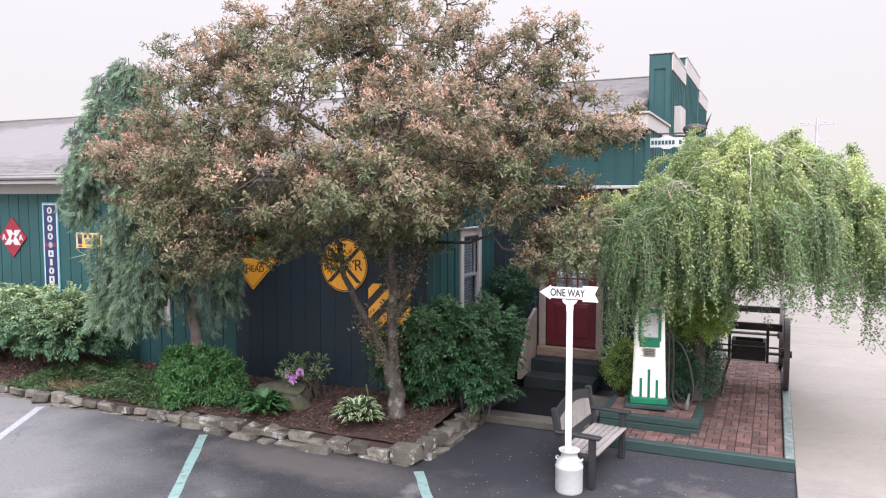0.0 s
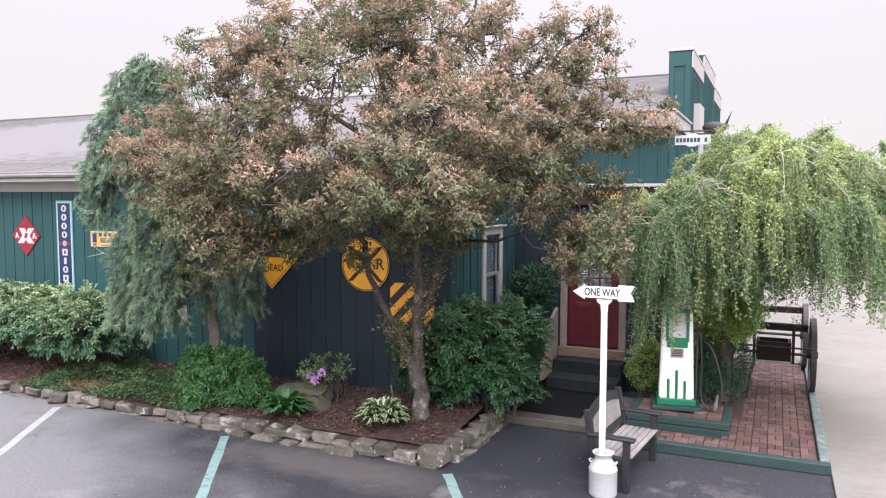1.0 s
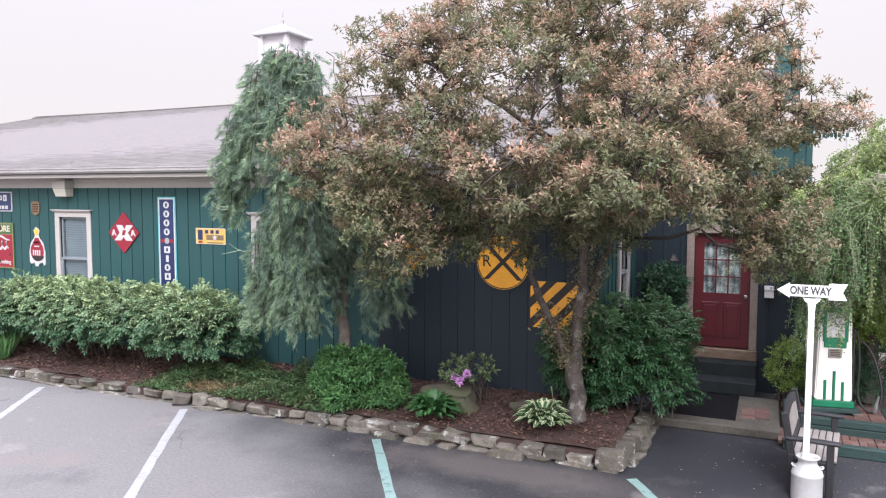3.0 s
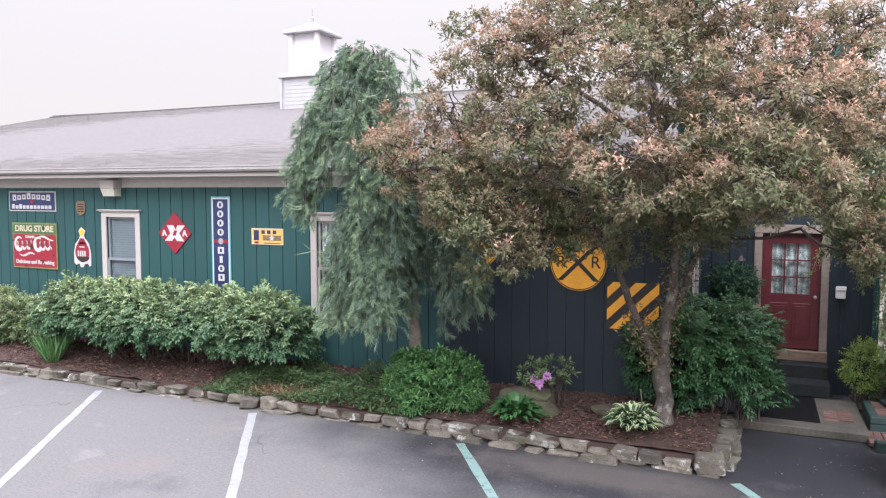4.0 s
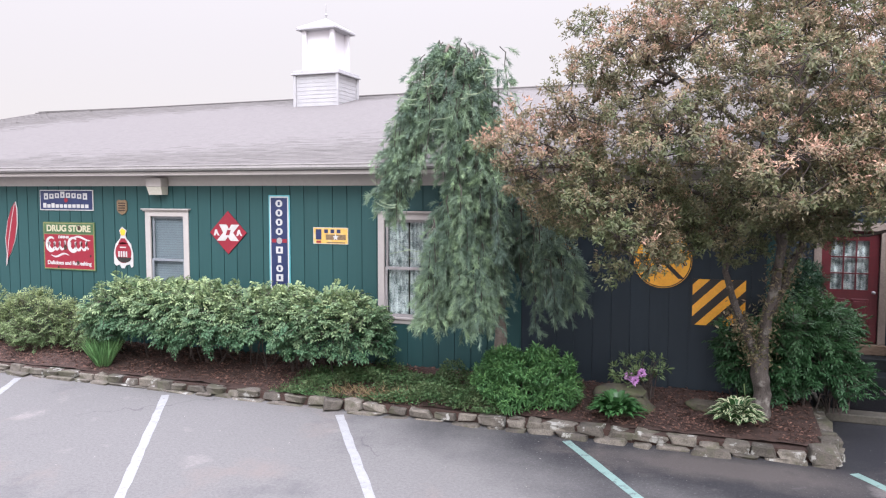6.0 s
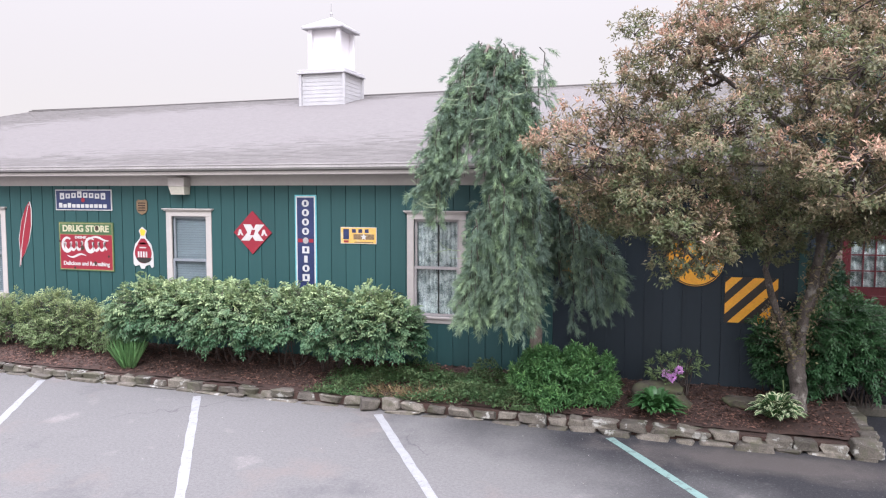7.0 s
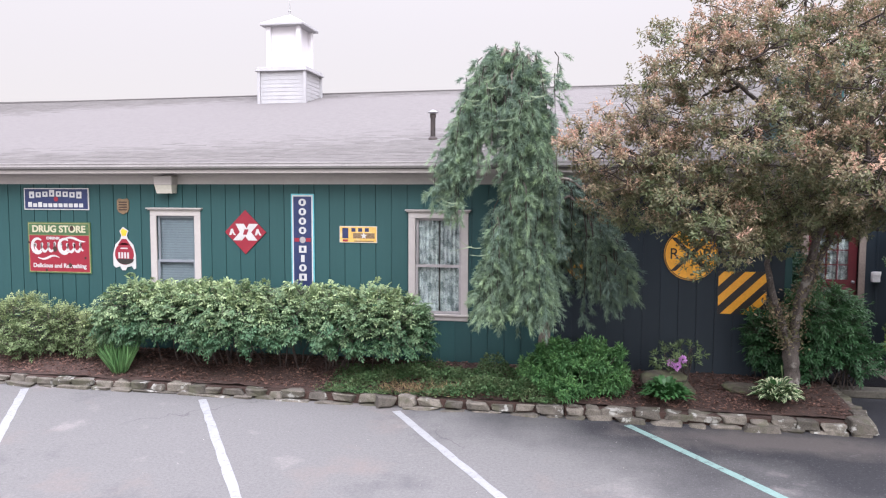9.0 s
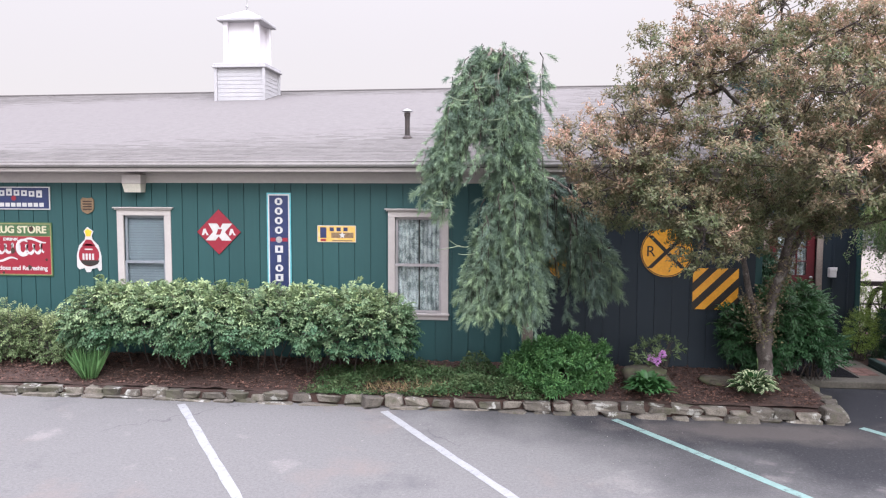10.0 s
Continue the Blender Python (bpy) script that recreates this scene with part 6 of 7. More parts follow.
def shrub(name, label, category, blobs, base, n_spray, per, leaf, leaf_w, material, twig=0.2, shell=0.62, rise=0.35, leaf_tint=0.0, stems=14, stem_mat=None, droop=0.1, group="", keep=None, upward=0.5, tufts=False):
    """A bush: stems from its foot, and leafy twigs over the outside of its mounds, with fewer within."""
    e = thing(name, label, category, base, group=group)
    b0 = np.array(base)
    p, d, s, k = in_blobs(blobs, n_spray, shell)
    q = depth_in(blobs, p)
    ok = (q < 0.42) | (rng.random(len(p)) < 0.25)
    ok &= p[:, 2] > base[2] + 0.05
    p, d, q = p[ok], d[ok], q[ok]
    way = unit(d * 0.9 + np.array([0, 0, rise]) + rng.normal(0, 0.35, p.shape))
    if tufts:
        lp, ld, ln, ll, lw, t = rosettes(p, way, per, leaf, leaf_w, 1.0, upward, droop)
    else:
        lp, ld, ln, ll, lw, t = sprays(p, way, twig * rng.uniform(0.7, 1.3, len(p)), per, leaf, leaf_w, droop=droop, upward=upward)
    yv = None
    if leaf_tint:
        # Twigs pointing up near the surface take more of the second leaf colour.
        up = np.repeat(np.clip((way[:, 2] + 0.4) * 0.8, 0, 1) * np.clip(1 - q * 3, 0, 1), per)
        yv = np.clip(up * leaf_tint * (0.3 + 0.9 * t) * rng.uniform(0.3, 1.3, len(lp)), 0, 1)
    fn = keep or outside
    part("foliage", leaf_mesh(name, lp - b0, ld, ln, ll, lw, leaf_tint=yv, keep=lambda z: fn(z + b0)), material, e)
    top = p[rng.choice(len(p), min(stems, len(p)), replace=False)]
    paths, radii = [], []
    for c in top:
        foot = b0 + np.array([rng.normal(0, 0.06), rng.normal(0, 0.06), -0.03])
        pt = wander(foot, c, 6, 0.05, 0.05) - b0
        paths.append(pt)
        radii.append(np.linspace(0.014, 0.004, 6))
    tagged(part("stemwork", tubes(paths, radii, 5), stem_mat or TWIG, e), kind="stuff")
    return e


# the plum tree before the corner
TREE = (-5.10, 9.60, 0.2)
# foliage masses at the ends of the limbs: middle, radii, warmth of the bronze leaves
LOBES = [
    (-7.92, 7.75, 3.95, 0.86, 0.75, 0.58, 0.80), (-7.0, 7.5, 3.35, 0.80, 0.65, 0.45, 0.35), (-6.65, 7.0, 2.82, 0.55, 0.50, 0.36, 0.25),
    (-6.68, 7.75, 5.18, 0.58, 0.58, 0.58, 0.75), (-6.25, 7.1, 4.2, 0.80, 0.70, 0.52, 0.45), (-7.0, 8.8, 4.65, 0.72, 0.70, 0.55, 0.40),
    (-6.0, 8.85, 5.8, 0.58, 0.58, 0.52, 0.70), (-5.35, 8.5, 6.20, 0.75, 0.72, 0.62, 0.60), (-4.55, 8.2, 5.55, 0.80, 0.75, 0.60, 0.55),
    (-4.1, 9.2, 6.0, 0.60, 0.60, 0.48, 0.50), (-3.1, 10.05, 5.62, 0.52, 0.50, 0.45, 0.60), (-3.45, 9.3, 4.95, 0.70, 0.65, 0.50, 0.55),
    (-2.5, 10.0, 4.55, 0.70, 0.70, 0.50, 0.75), (-2.75, 9.5, 3.45, 0.58, 0.60, 0.60, 0.30), (-3.3, 8.3, 3.75, 0.75, 0.75, 0.50, 0.45),
    (-3.75, 7.3, 4.45, 0.85, 0.80, 0.55, 0.90), (-3.85, 6.9, 3.62, 0.80, 0.75, 0.48, 0.60), (-5.0, 6.85, 3.75, 0.85, 0.75, 0.48, 0.55),
    (-4.95, 7.1, 4.75, 0.75, 0.65, 0.50, 0.55), (-5.6, 7.9, 3.35, 0.75, 0.70, 0.40, 0.15), (-4.4, 8.6, 3.35, 0.80, 0.70, 0.40, 0.15),
    (-5.9, 9.0, 3.55, 0.75, 0.60, 0.42, 0.10), (-3.75, 9.6, 3.9, 0.70, 0.65, 0.45, 0.20), (-5.4, 10.2, 5.25, 0.80, 0.70, 0.55, 0.35),
    (-4.3, 10.2, 5.1, 0.65, 0.60, 0.50, 0.35), 
    (-5.15, 9.25, 2.98, 0.40, 0.36, 0.30, 0.10), (-4.5, 9.35, 3.1, 0.36, 0.34, 0.26, 0.10), (-7.6, 8.4, 3.3, 0.62, 0.55, 0.38, 0.20), (-6.3, 7.6, 2.95, 0.5, 0.45, 0.32, 0.2), (-5.58, 8.82, 2.82, 0.12, 0.12, 0.22, 0.1), (-6.05, 8.0, 2.92, 0.40, 0.36, 0.30, 0.15), (-4.7, 8.45, 3.1, 0.38, 0.36, 0.24, 0.1), (-3.2, 9.2, 4.25, 0.75, 0.75, 0.50, 0.45), (-4.3, 8.3, 4.6, 0.75, 0.70, 0.48, 0.30), (-2.95, 9.7, 5.1, 0.60, 0.60, 0.45, 0.60), (-5.0, 8.9, 5.55, 0.65, 0.65, 0.5, 0.4), (-3.7, 9.0, 5.5, 0.60, 0.60, 0.48, 0.55),
     (-2.55, 9.6, 2.95, 0.42, 0.40, 0.36, 0.2), (-2.5, 9.1, 2.78, 0.40, 0.38, 0.32, 0.2), (-5.1, 9.15, 4.6, 0.55, 0.5, 0.45, 0.0), (-4.5, 9.1, 4.1, 0.5, 0.5, 0.4, 0.0), (-4.2, 9.4, 4.7, 0.5, 0.45, 0.4, 0.1),
    (-7.55, 7.6, 4.60, 0.66, 0.60, 0.50, 0.75), (-7.05, 7.8, 5.32, 0.66, 0.60, 0.56, 0.65), (-6.45, 8.3, 5.75, 0.60, 0.58, 0.50, 0.60),
    (-2.72, 9.75, 5.62, 0.55, 0.52, 0.46, 0.60), (-2.22, 9.9, 4.45, 0.56, 0.55, 0.46, 0.65), (-4.7, 7.6, 5.6, 0.60, 0.55, 0.45, 0.60), (-5.9, 7.5, 5.3, 0.60, 0.55, 0.45, 0.55),
]
tree = thing("plum_tree", "spreading tree with dense bronze-green leaves in the mulch bed", "tree", TREE)
t0 = np.array(TREE)
fork = np.array((-5.14, 9.48, 1.12))
limbs = [
    [TREE, (-5.10, 9.56, 0.7), fork],
    [(-5.13, 9.52, 0.95), (-5.24, 9.42, 1.3), (-5.44, 9.3, 1.75), (-5.64, 9.03, 2.38), (-5.58, 8.82, 2.85), (-5.85, 8.45, 3.4), (-6.6, 8.1, 3.7), (-7.4, 7.95, 3.95)],
    [(-5.12, 9.53, 0.9), (-5.10, 9.48, 1.35), (-5.02, 9.35, 2.0), (-4.92, 9.15, 2.75), (-5.0, 9.0, 3.7), (-5.2, 8.8, 4.7), (-5.35, 8.6, 6.1)],
    [(-5.06, 9.42, 1.7), (-4.85, 9.45, 2.2), (-4.62, 9.45, 2.9), (-4.1, 9.55, 3.6), (-3.4, 9.8, 4.2), (-2.7, 10.0, 4.6)],
    [(-4.92, 9.15, 2.75), (-4.9, 8.5, 3.3), (-4.9, 7.7, 3.7), (-5.0, 7.0, 3.9)],
    [(-5.72, 8.65, 3.1), (-6.1, 8.3, 3.25), (-6.5, 7.7, 3.15), (-6.7, 7.2, 3.0)],
    [(-4.95, 9.05, 3.3), (-4.5, 8.4, 3.7), (-4.0, 7.6, 4.1), (-3.8, 7.3, 4.4)],
    [(-5.05, 8.95, 4.0), (-5.7, 8.5, 4.5), (-6.3, 8.0, 4.9), (-6.75, 7.75, 5.2)],
    [(-4.1, 9.55, 3.6), (-3.8, 9.6, 4.3), (-3.5, 9.8, 5.0), (-3.1, 10.05, 5.6)],
    [(-5.1, 8.9, 4.3), (-4.7, 9.0, 5.0), (-4.3, 9.1, 5.6), (-4.1, 9.2, 6.0)],
    [(-5.1, 8.9, 4.4), (-5.4, 9.5, 4.9), (-5.5, 10.1, 5.25)],
]
lrad = [(0.13, 0.118, 0.115), (0.068, 0.06, 0.05, 0.042, 0.038, 0.033, 0.026, 0.016), (0.10, 0.082, 0.07, 0.062, 0.05, 0.038, 0.015), (0.058, 0.05, 0.045, 0.037, 0.027, 0.015), (0.048, 0.04, 0.03, 0.015), (0.04, 0.032, 0.022, 0.012), (0.045, 0.035, 0.025, 0.013), (0.045, 0.035, 0.025, 0.013), (0.035, 0.028, 0.02, 0.012), (0.04, 0.03, 0.02, 0.012), (0.038, 0.026, 0.012)]


def dense(path, rad, m=4):
    p, r = np.array([np.array(q, float) for q in path]), np.array(rad, float)
    i = np.arange(len(p))
    t = np.linspace(0, len(p) - 1, (len(p) - 1) * m + 1)
    out = np.stack([np.interp(t, i, p[:, k]) for k in range(3)], 1)
    out[1:-1] += rng.normal(0, 0.012, out[1:-1].shape)
    return out, np.interp(t, i, r) * rng.uniform(0.93, 1.07, len(t))


wood = [dense(p, r) for p, r in zip(limbs, lrad)]
part("trunk", tubes([wood[0][0] - t0], [np.where(np.arange(len(wood[0][1])) == 0, 0.165, wood[0][1])], 12), BARK, tree, smooth=True)
for p, r in wood[1:]:
    part("limb", tubes([p - t0], [r], 9), BARK, tree, smooth=True)
nodes = np.concatenate([p[8:] for p, r in wood[1:]])
paths, radii = [], []
pad_at, pad_r, pad_warm, pad_out = [], [], [], []
for lo in LOBES:
    c, r_ = np.array(lo[:3]), np.array(lo[3:6])
    a = nodes[np.argmin(np.linalg.norm((nodes - c) * np.array([1, 1, 1.2]), axis=1) + 0.25 * np.maximum(nodes[:, 2] - c[2], 0))]
    foot_ = c + np.array([0, 0, r_[2] * 0.25])
    paths.append(wander(a, foot_, 7, 0.05, -0.03) - t0)
    radii.append(np.linspace(0.026, 0.012, 7))
    axis = len(paths) - 1
    mine = []
    for _ in range(160):
        d_ = unit(rng.normal(size=3) + np.array([0, 0, 0.2]))
        q_ = c + d_ * r_ * rng.uniform(0.45, 1.0)
        if all(np.linalg.norm((q_ - o) * np.array([1, 1, 1.3])) > (0.355 if c[2] < 4.4 else 0.43) for o in mine):
            mine.append(q_)
    for q_ in mine:
        pad_at.append(q_)
        pad_r.append(rng.uniform(0.17, 0.31))
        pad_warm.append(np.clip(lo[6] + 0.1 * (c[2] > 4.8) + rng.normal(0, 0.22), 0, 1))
        pad_out.append(unit((q_ - c) / r_ + np.array([0, 0, 0.35])))
        root = paths[axis][int(rng.integers(3, 7))] + t0 if rng.random() < 0.6 or len(mine) < 3 else mine[int(rng.integers(len(mine)))] - np.array([0, 0, 0.1])
        paths.append(wander(root, q_ - np.array([0, 0, 0.06]), 6, 0.09, 0.03) - t0)
        radii.append(np.linspace(0.010, 0.005, 6))
tw, td, warm = [], [], []
for q_, r_, w_, o_ in zip(pad_at, pad_r, pad_warm, pad_out):
    m = int((26 if q_[2] < 4.4 else 20) * (r_ / 0.27) ** 2)
    d_ = unit(rng.normal(size=(m, 3)) + o_ * 0.5)
    tw.append(q_ + d_ * r_ * np.array([1.2, 1.2, 0.80]) * (rng.random(m) ** 0.5)[:, None])
    td.append(unit(d_ * 0.8 + o_ * 0.7 + np.array([0, 0, 0.3])))
    # Warmer facing up: bronze new growth, plus lit pad tops put into colour.
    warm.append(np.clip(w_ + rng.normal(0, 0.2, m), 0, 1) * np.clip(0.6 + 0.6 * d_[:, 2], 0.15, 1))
    for c in tw[-1][::4]:
        paths.append(np.stack([q_ - np.array([0, 0, 0.08]), (q_ + c) * 0.5 + rng.normal(0, 0.02, 3), c]) - t0)
        radii.append((0.005, 0.004, 0.002))
tw, td, warm = np.concatenate(tw), np.concatenate(td), np.concatenate(warm)
ok = outside(tw)
tw, td, warm = tw[ok], td[ok], warm[ok]
tagged(part("branchwork", tubes(paths, radii, 4), TWIG, tree), kind="stuff")
PER = 16
lp, ld, ln, ll, lw, t = rosettes(tw, td, PER, 0.066, 0.38, 1.0, 0.6, 0.2)
lp = lp + rng.normal(0, 0.022, lp.shape)
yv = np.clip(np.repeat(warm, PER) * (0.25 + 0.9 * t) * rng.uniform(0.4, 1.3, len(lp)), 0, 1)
part("crown", leaf_mesh("crown", lp - t0, ld, ln, ll, lw, leaf_tint=yv, keep=lambda z: outside(z + t0)), LEAF_PLUM, tree)
# small leaves that grow on the lower stems
m = 1800
k = rng.integers(0, 3, m)
lp = np.stack([wood[1 + i][0][rng.integers(2, (9, 13, 12)[i])] for i in k]) + rng.normal(0, 0.085, (m, 3))
ld, nn = unit(rng.normal(size=(m, 3)) + np.array([0, -0.4, 0.2])), rng.normal(size=(m, 3)) + np.array([0, -0.5, 0.6])
part("stem_leaves", leaf_mesh("stem_leaves", lp - t0, ld, nn, rng.uniform(0.04, 0.08, m), rng.uniform(0.02, 0.035, m), leaf_tint=rng.uniform(0, 0.3, m)), LEAF_PLUM, tree)


def hanging(arms, n, drift, lift, ragged):
    """Strands that leave arms (polylines) and hang: a list of polylines."""
    out = []
    wts = np.array([a[1] for a in arms], float)
    for k in rng.choice(len(arms), n, p=wts / wts.sum()):
        path, _, l0, l1, fl, wid = arms[k]
        path = np.array(path, float)
        u = rng.uniform(0.05, 1.0) * (len(path) - 1)
        i = min(int(u), len(path) - 2)
        s = path[i] + (path[i + 1] - path[i]) * (u - i) + rng.normal(0, wid, 3) * np.array([1, 1, 0.5])
        L_ = rng.uniform(l0, l1)
        m = max(5, int(L_ / 0.14))
        t = np.linspace(0, 1, m)
        o = rng.normal(0, drift, 2) + (path[-1] - path[0])[:2] * 0.06
        q = np.stack([s[0] + o[0] * t ** 0.6, s[1] + o[1] * t ** 0.6, s[2] + lift * np.sin(np.minimum(t * 5, 3.1)) - L_ * t], 1)
        q += rng.normal(0, 0.012, q.shape)
        q = q[q[:, 2] > fl + rng.uniform(-ragged, ragged)]
        if len(q) > 3:
            out.append(q)
    return out


# weeping pine
rng = np.random.default_rng(21)
PINE = (-8.95, 9.66, 0.28)
p0 = np.array(PINE)
pine = thing("weeping_pine", "weeping white pine with blue-green drooping needles", "tree", PINE)
stem = [PINE, (-8.98, 9.6, 1.2), (-9.02, 9.5, 2.4), (-9.1, 9.4, 3.6), (-9.2, 9.25, 4.7), (-9.35, 9.12, 5.3), (-9.45, 9.05, 5.5)]
st, sr = dense(stem, (0.115, 0.10, 0.09, 0.075, 0.06, 0.04, 0.02))
part("trunk", tubes([st - p0], [sr], 10), PINEBARK, pine, smooth=True)
arms = [
    # path, share, shortest, longest, floor, width
    ([(-9.4, 9.1, 5.45), (-9.7, 8.95, 5.68), (-9.98, 8.8, 5.15), (-10.2, 8.65, 4.5), (-10.32, 8.6, 3.9)], 3.2, 0.4, 1.1, 3.05, 0.11),
    ([(-9.4, 9.1, 5.45), (-9.6, 8.8, 5.66), (-9.85, 8.65, 5.0), (-9.98, 8.6, 4.4)], 1.2, 0.3, 1.0, 3.7, 0.12),
    ([(-9.4, 9.1, 5.45), (-9.25, 8.95, 5.6), (-9.1, 8.85, 5.15), (-9.12, 8.8, 4.5)], 1.2, 0.4, 1.4, 2.7, 0.13),
    ([(-9.4, 9.1, 5.45), (-9.45, 8.85, 5.66), (-9.48, 8.65, 5.1), (-9.45, 8.55, 4.4)], 1.0, 0.4, 1.2, 3.1, 0.14),
    ([(-9.2, 9.25, 4.7), (-9.12, 8.95, 4.65), (-9.07, 8.7, 4.1), (-9.04, 8.55, 3.5)], 1.5, 0.6, 1.5, 1.9, 0.14),
    ([(-9.1, 9.4, 3.9), (-9.25, 8.8, 3.85), (-9.38, 8.6, 3.3), (-9.45, 8.5, 2.7)], 2.1, 0.8, 1.8, 1.48, 0.16),
    ([(-9.05, 9.45, 3.1), (-9.08, 8.8, 3.15), (-9.04, 8.5, 2.6), (-9.02, 8.42, 2.1)], 2.1, 0.6, 1.4, 1.50, 0.12),
    ([(-9.02, 9.5, 2.7), (-9.4, 9.0, 2.75), (-9.66, 8.75, 2.35), (-9.80, 8.65, 1.9)], 1.8, 0.5, 1.2, 1.52, 0.15),
    ([(-9.05, 9.45, 3.2), (-8.6, 9.3, 3.4), (-8.3, 9.2, 3.1), (-8.15, 9.1, 2.6)], 1.0, 0.5, 1.4, 1.4, 0.12),
    ([(-9.02, 9.5, 2.6), (-8.4, 9.3, 2.85), (-8.0, 9.1, 2.7), (-7.72, 8.95, 2.35)], 1.0, 0.4, 1.0, 1.65, 0.11),
    ([(-9.1, 9.4, 3.5), (-8.7, 9.4, 3.7), (-8.35, 9.4, 3.5), (-8.05, 9.3, 3.0)], 0.8, 0.5, 1.4, 1.6, 0.11),
]
for a in arms:
    pt, rr = dense(a[0], np.linspace(0.035, 0.008, len(a[0])))
    part("limb", tubes([pt - p0], [rr], 7), PINEBARK, pine, smooth=True)
strands = [q[outside(q)] for q in hanging(arms, 660, 0.09, 0.12, 0.15)]
strands = [q for q in strands if len(q) > 3]
tagged(part("twigwork", tubes([q - p0 for q in strands], [np.linspace(0.009, 0.003, len(q)) for q in strands], 4), TWIG, pine), kind="stuff")
sb, sw, tone = [], [], []
for q in strands:
    m = max(4, int(np.linalg.norm(np.diff(q, axis=0), axis=1).sum() / 0.072))
    u = np.sort(rng.uniform(0, len(q) - 1, m))
    sb.append(np.stack([np.interp(u, np.arange(len(q)), q[:, k]) for k in range(3)], 1))
    g_ = unit(np.gradient(q, axis=0))
    sw.append(np.stack([np.interp(u, np.arange(len(q)), g_[:, k]) for k in range(3)], 1))
    tone.append(np.clip(rng.normal(0.24, 0.25) + rng.normal(0, 0.15, m), 0, 1))
sb, sw, tone = np.concatenate(sb), np.concatenate(sw), np.concatenate(tone)
# plumes: sprigs that leave the hanging twigs outward and bend down, each ending in a brush of needles
mid = np.array([-9.2, 9.4, 0])
away = unit((sb - mid) * np.array([1, 1, 0]))
sw = unit(sw * 0.35 + away * rng.uniform(0.1, 0.8, (len(sb), 1)) + rng.normal(0, 0.42, sb.shape))
sw[:, 2] = np.minimum(sw[:, 2], 0.3)
PER = 42
L4 = rng.uniform(0.10, 0.22, len(sb))
t = rng.random((len(sb), PER)) ** 0.6
pt = sb[:, None] + sw[:, None] * (t * L4[:, None])[..., None]
pt[..., 2] -= 0.45 * t ** 2 * L4[:, None]
dr = unit(sw[:, None] + np.array([0, 0, -1.0]) * (0.1 + 0.6 * t[..., None])).reshape(-1, 3)
pt = pt.reshape(-1, 3)
side = unit(np.cross(dr, rng.normal(size=pt.shape)))
nd = unit(dr * 0.9 + side * rng.uniform(0.15, 0.8, (len(pt), 1)))
# Right-hand drape darkened: the plum tree's shade is put into needle colour.
needle_tint = np.repeat(np.clip(tone + np.where(sb[:, 0] > -8.75, -0.1, 0.12), 0, 1), PER) * np.clip(0.35 + 0.75 * t.reshape(-1), 0, 1)
part("needles", leaf_mesh("needles", pt - p0, nd, rng.normal(size=pt.shape), rng.uniform(0.07, 0.12, len(pt)), 0.0058, 0.1, leaf_tint=needle_tint, keep=lambda z: outside(z + p0)), NEEDLE, pine)
# pale upturned tips
tips = []
for c, s in (((-10.4, 8.5, 3.75), -1), ((-10.42, 8.5, 3.5), -1), ((-10.3, 8.45, 3.2), -1), ((-9.95, 8.4, 4.7), -1), ((-9.2, 8.3, 4.85), 1), ((-9.45, 8.3, 4.45), -1), ((-9.9, 8.35, 2.6), -1), ((-9.0, 8.4, 5.1), 1), ((-9.75, 8.4, 5.05), 1)):
    for k in range(3):
        a = np.array(c) + rng.normal(0, 0.07, 3)
        t = np.linspace(0, 1, 6)[:, None]
        tips.append(a + t * np.array([s * rng.uniform(0.15, 0.36), rng.normal(-0.05, 0.06), 0]) + (t ** 2) * np.array([0, 0, rng.uniform(0.0, 0.26)]) - t * np.array([0, 0, 0.08]))
tagged(part("new_growth", tubes([q - p0 for q in tips], [np.linspace(0.0065, 0.003, 6)] * len(tips), 5), PALE_SHOOT, pine, "pale new shoots"), kind="stuff")

# weeping birch-like tree over the terrace
rng = np.random.default_rng(34)
WEEP = (-1.12, 12.85, 0.15)
w0 = np.array(WEEP)
weep = thing("weeping_tree", "weeping tree with a dome of hanging light green leaves", "tree", WEEP)
hubp = np.array((-0.45, 12.6, 3.6))
stw, srw = dense([WEEP, (-1.08, 12.8, 1.2), (-0.85, 12.7, 2.6), hubp], (0.12, 0.10, 0.09, 0.075))
part("trunk", tubes([stw - w0], [srw], 10), TWIG, weep, smooth=True)
warms = []
for k in range(54):
    a = 2 * math.pi * k / 54 + rng.uniform(-0.1, 0.1)
    c, s = math.cos(a), math.sin(a)
    R = rng.uniform(1.2, 2.2) * (1.0 + 0.06 * max(0.0, c) - 0.10 * max(0.0, -c))
    top_z = 3.44 + (rng.uniform(4.22, 4.54) - 0.16 * max(0.0, c) - 3.44) * (1.0 + 0.10 * s)
    path = [hubp + np.array([c * R * u, s * R * u, top_z - drop - 3.6]) for u, drop in ((0.3, 0.0), (0.62, 0.25 + 0.12 * max(0.0, -c)), (0.88, 0.62 + 0.15 * max(0.0, -c)), (1.0, 0.95))]
    path.insert(0, hubp)
    fl = 2.0 + 0.25 * math.sin(3 * a)
    if c > 0.3:
        fl = 1.75 if c < 0.85 else 1.4
    if c < -0.3:
        fl = 1.75
    warms.append((path, R * (1.7 if c < -0.25 and s < 0.3 else 1.0), 0.35, 2.4, fl, 0.16))
    pt_, rr = dense(path, (0.024, 0.010, 0.006, 0.004, 0.003))
    part("limb", tubes([pt_ - w0], [rr], 6), PALETWIG, weep, smooth=True)
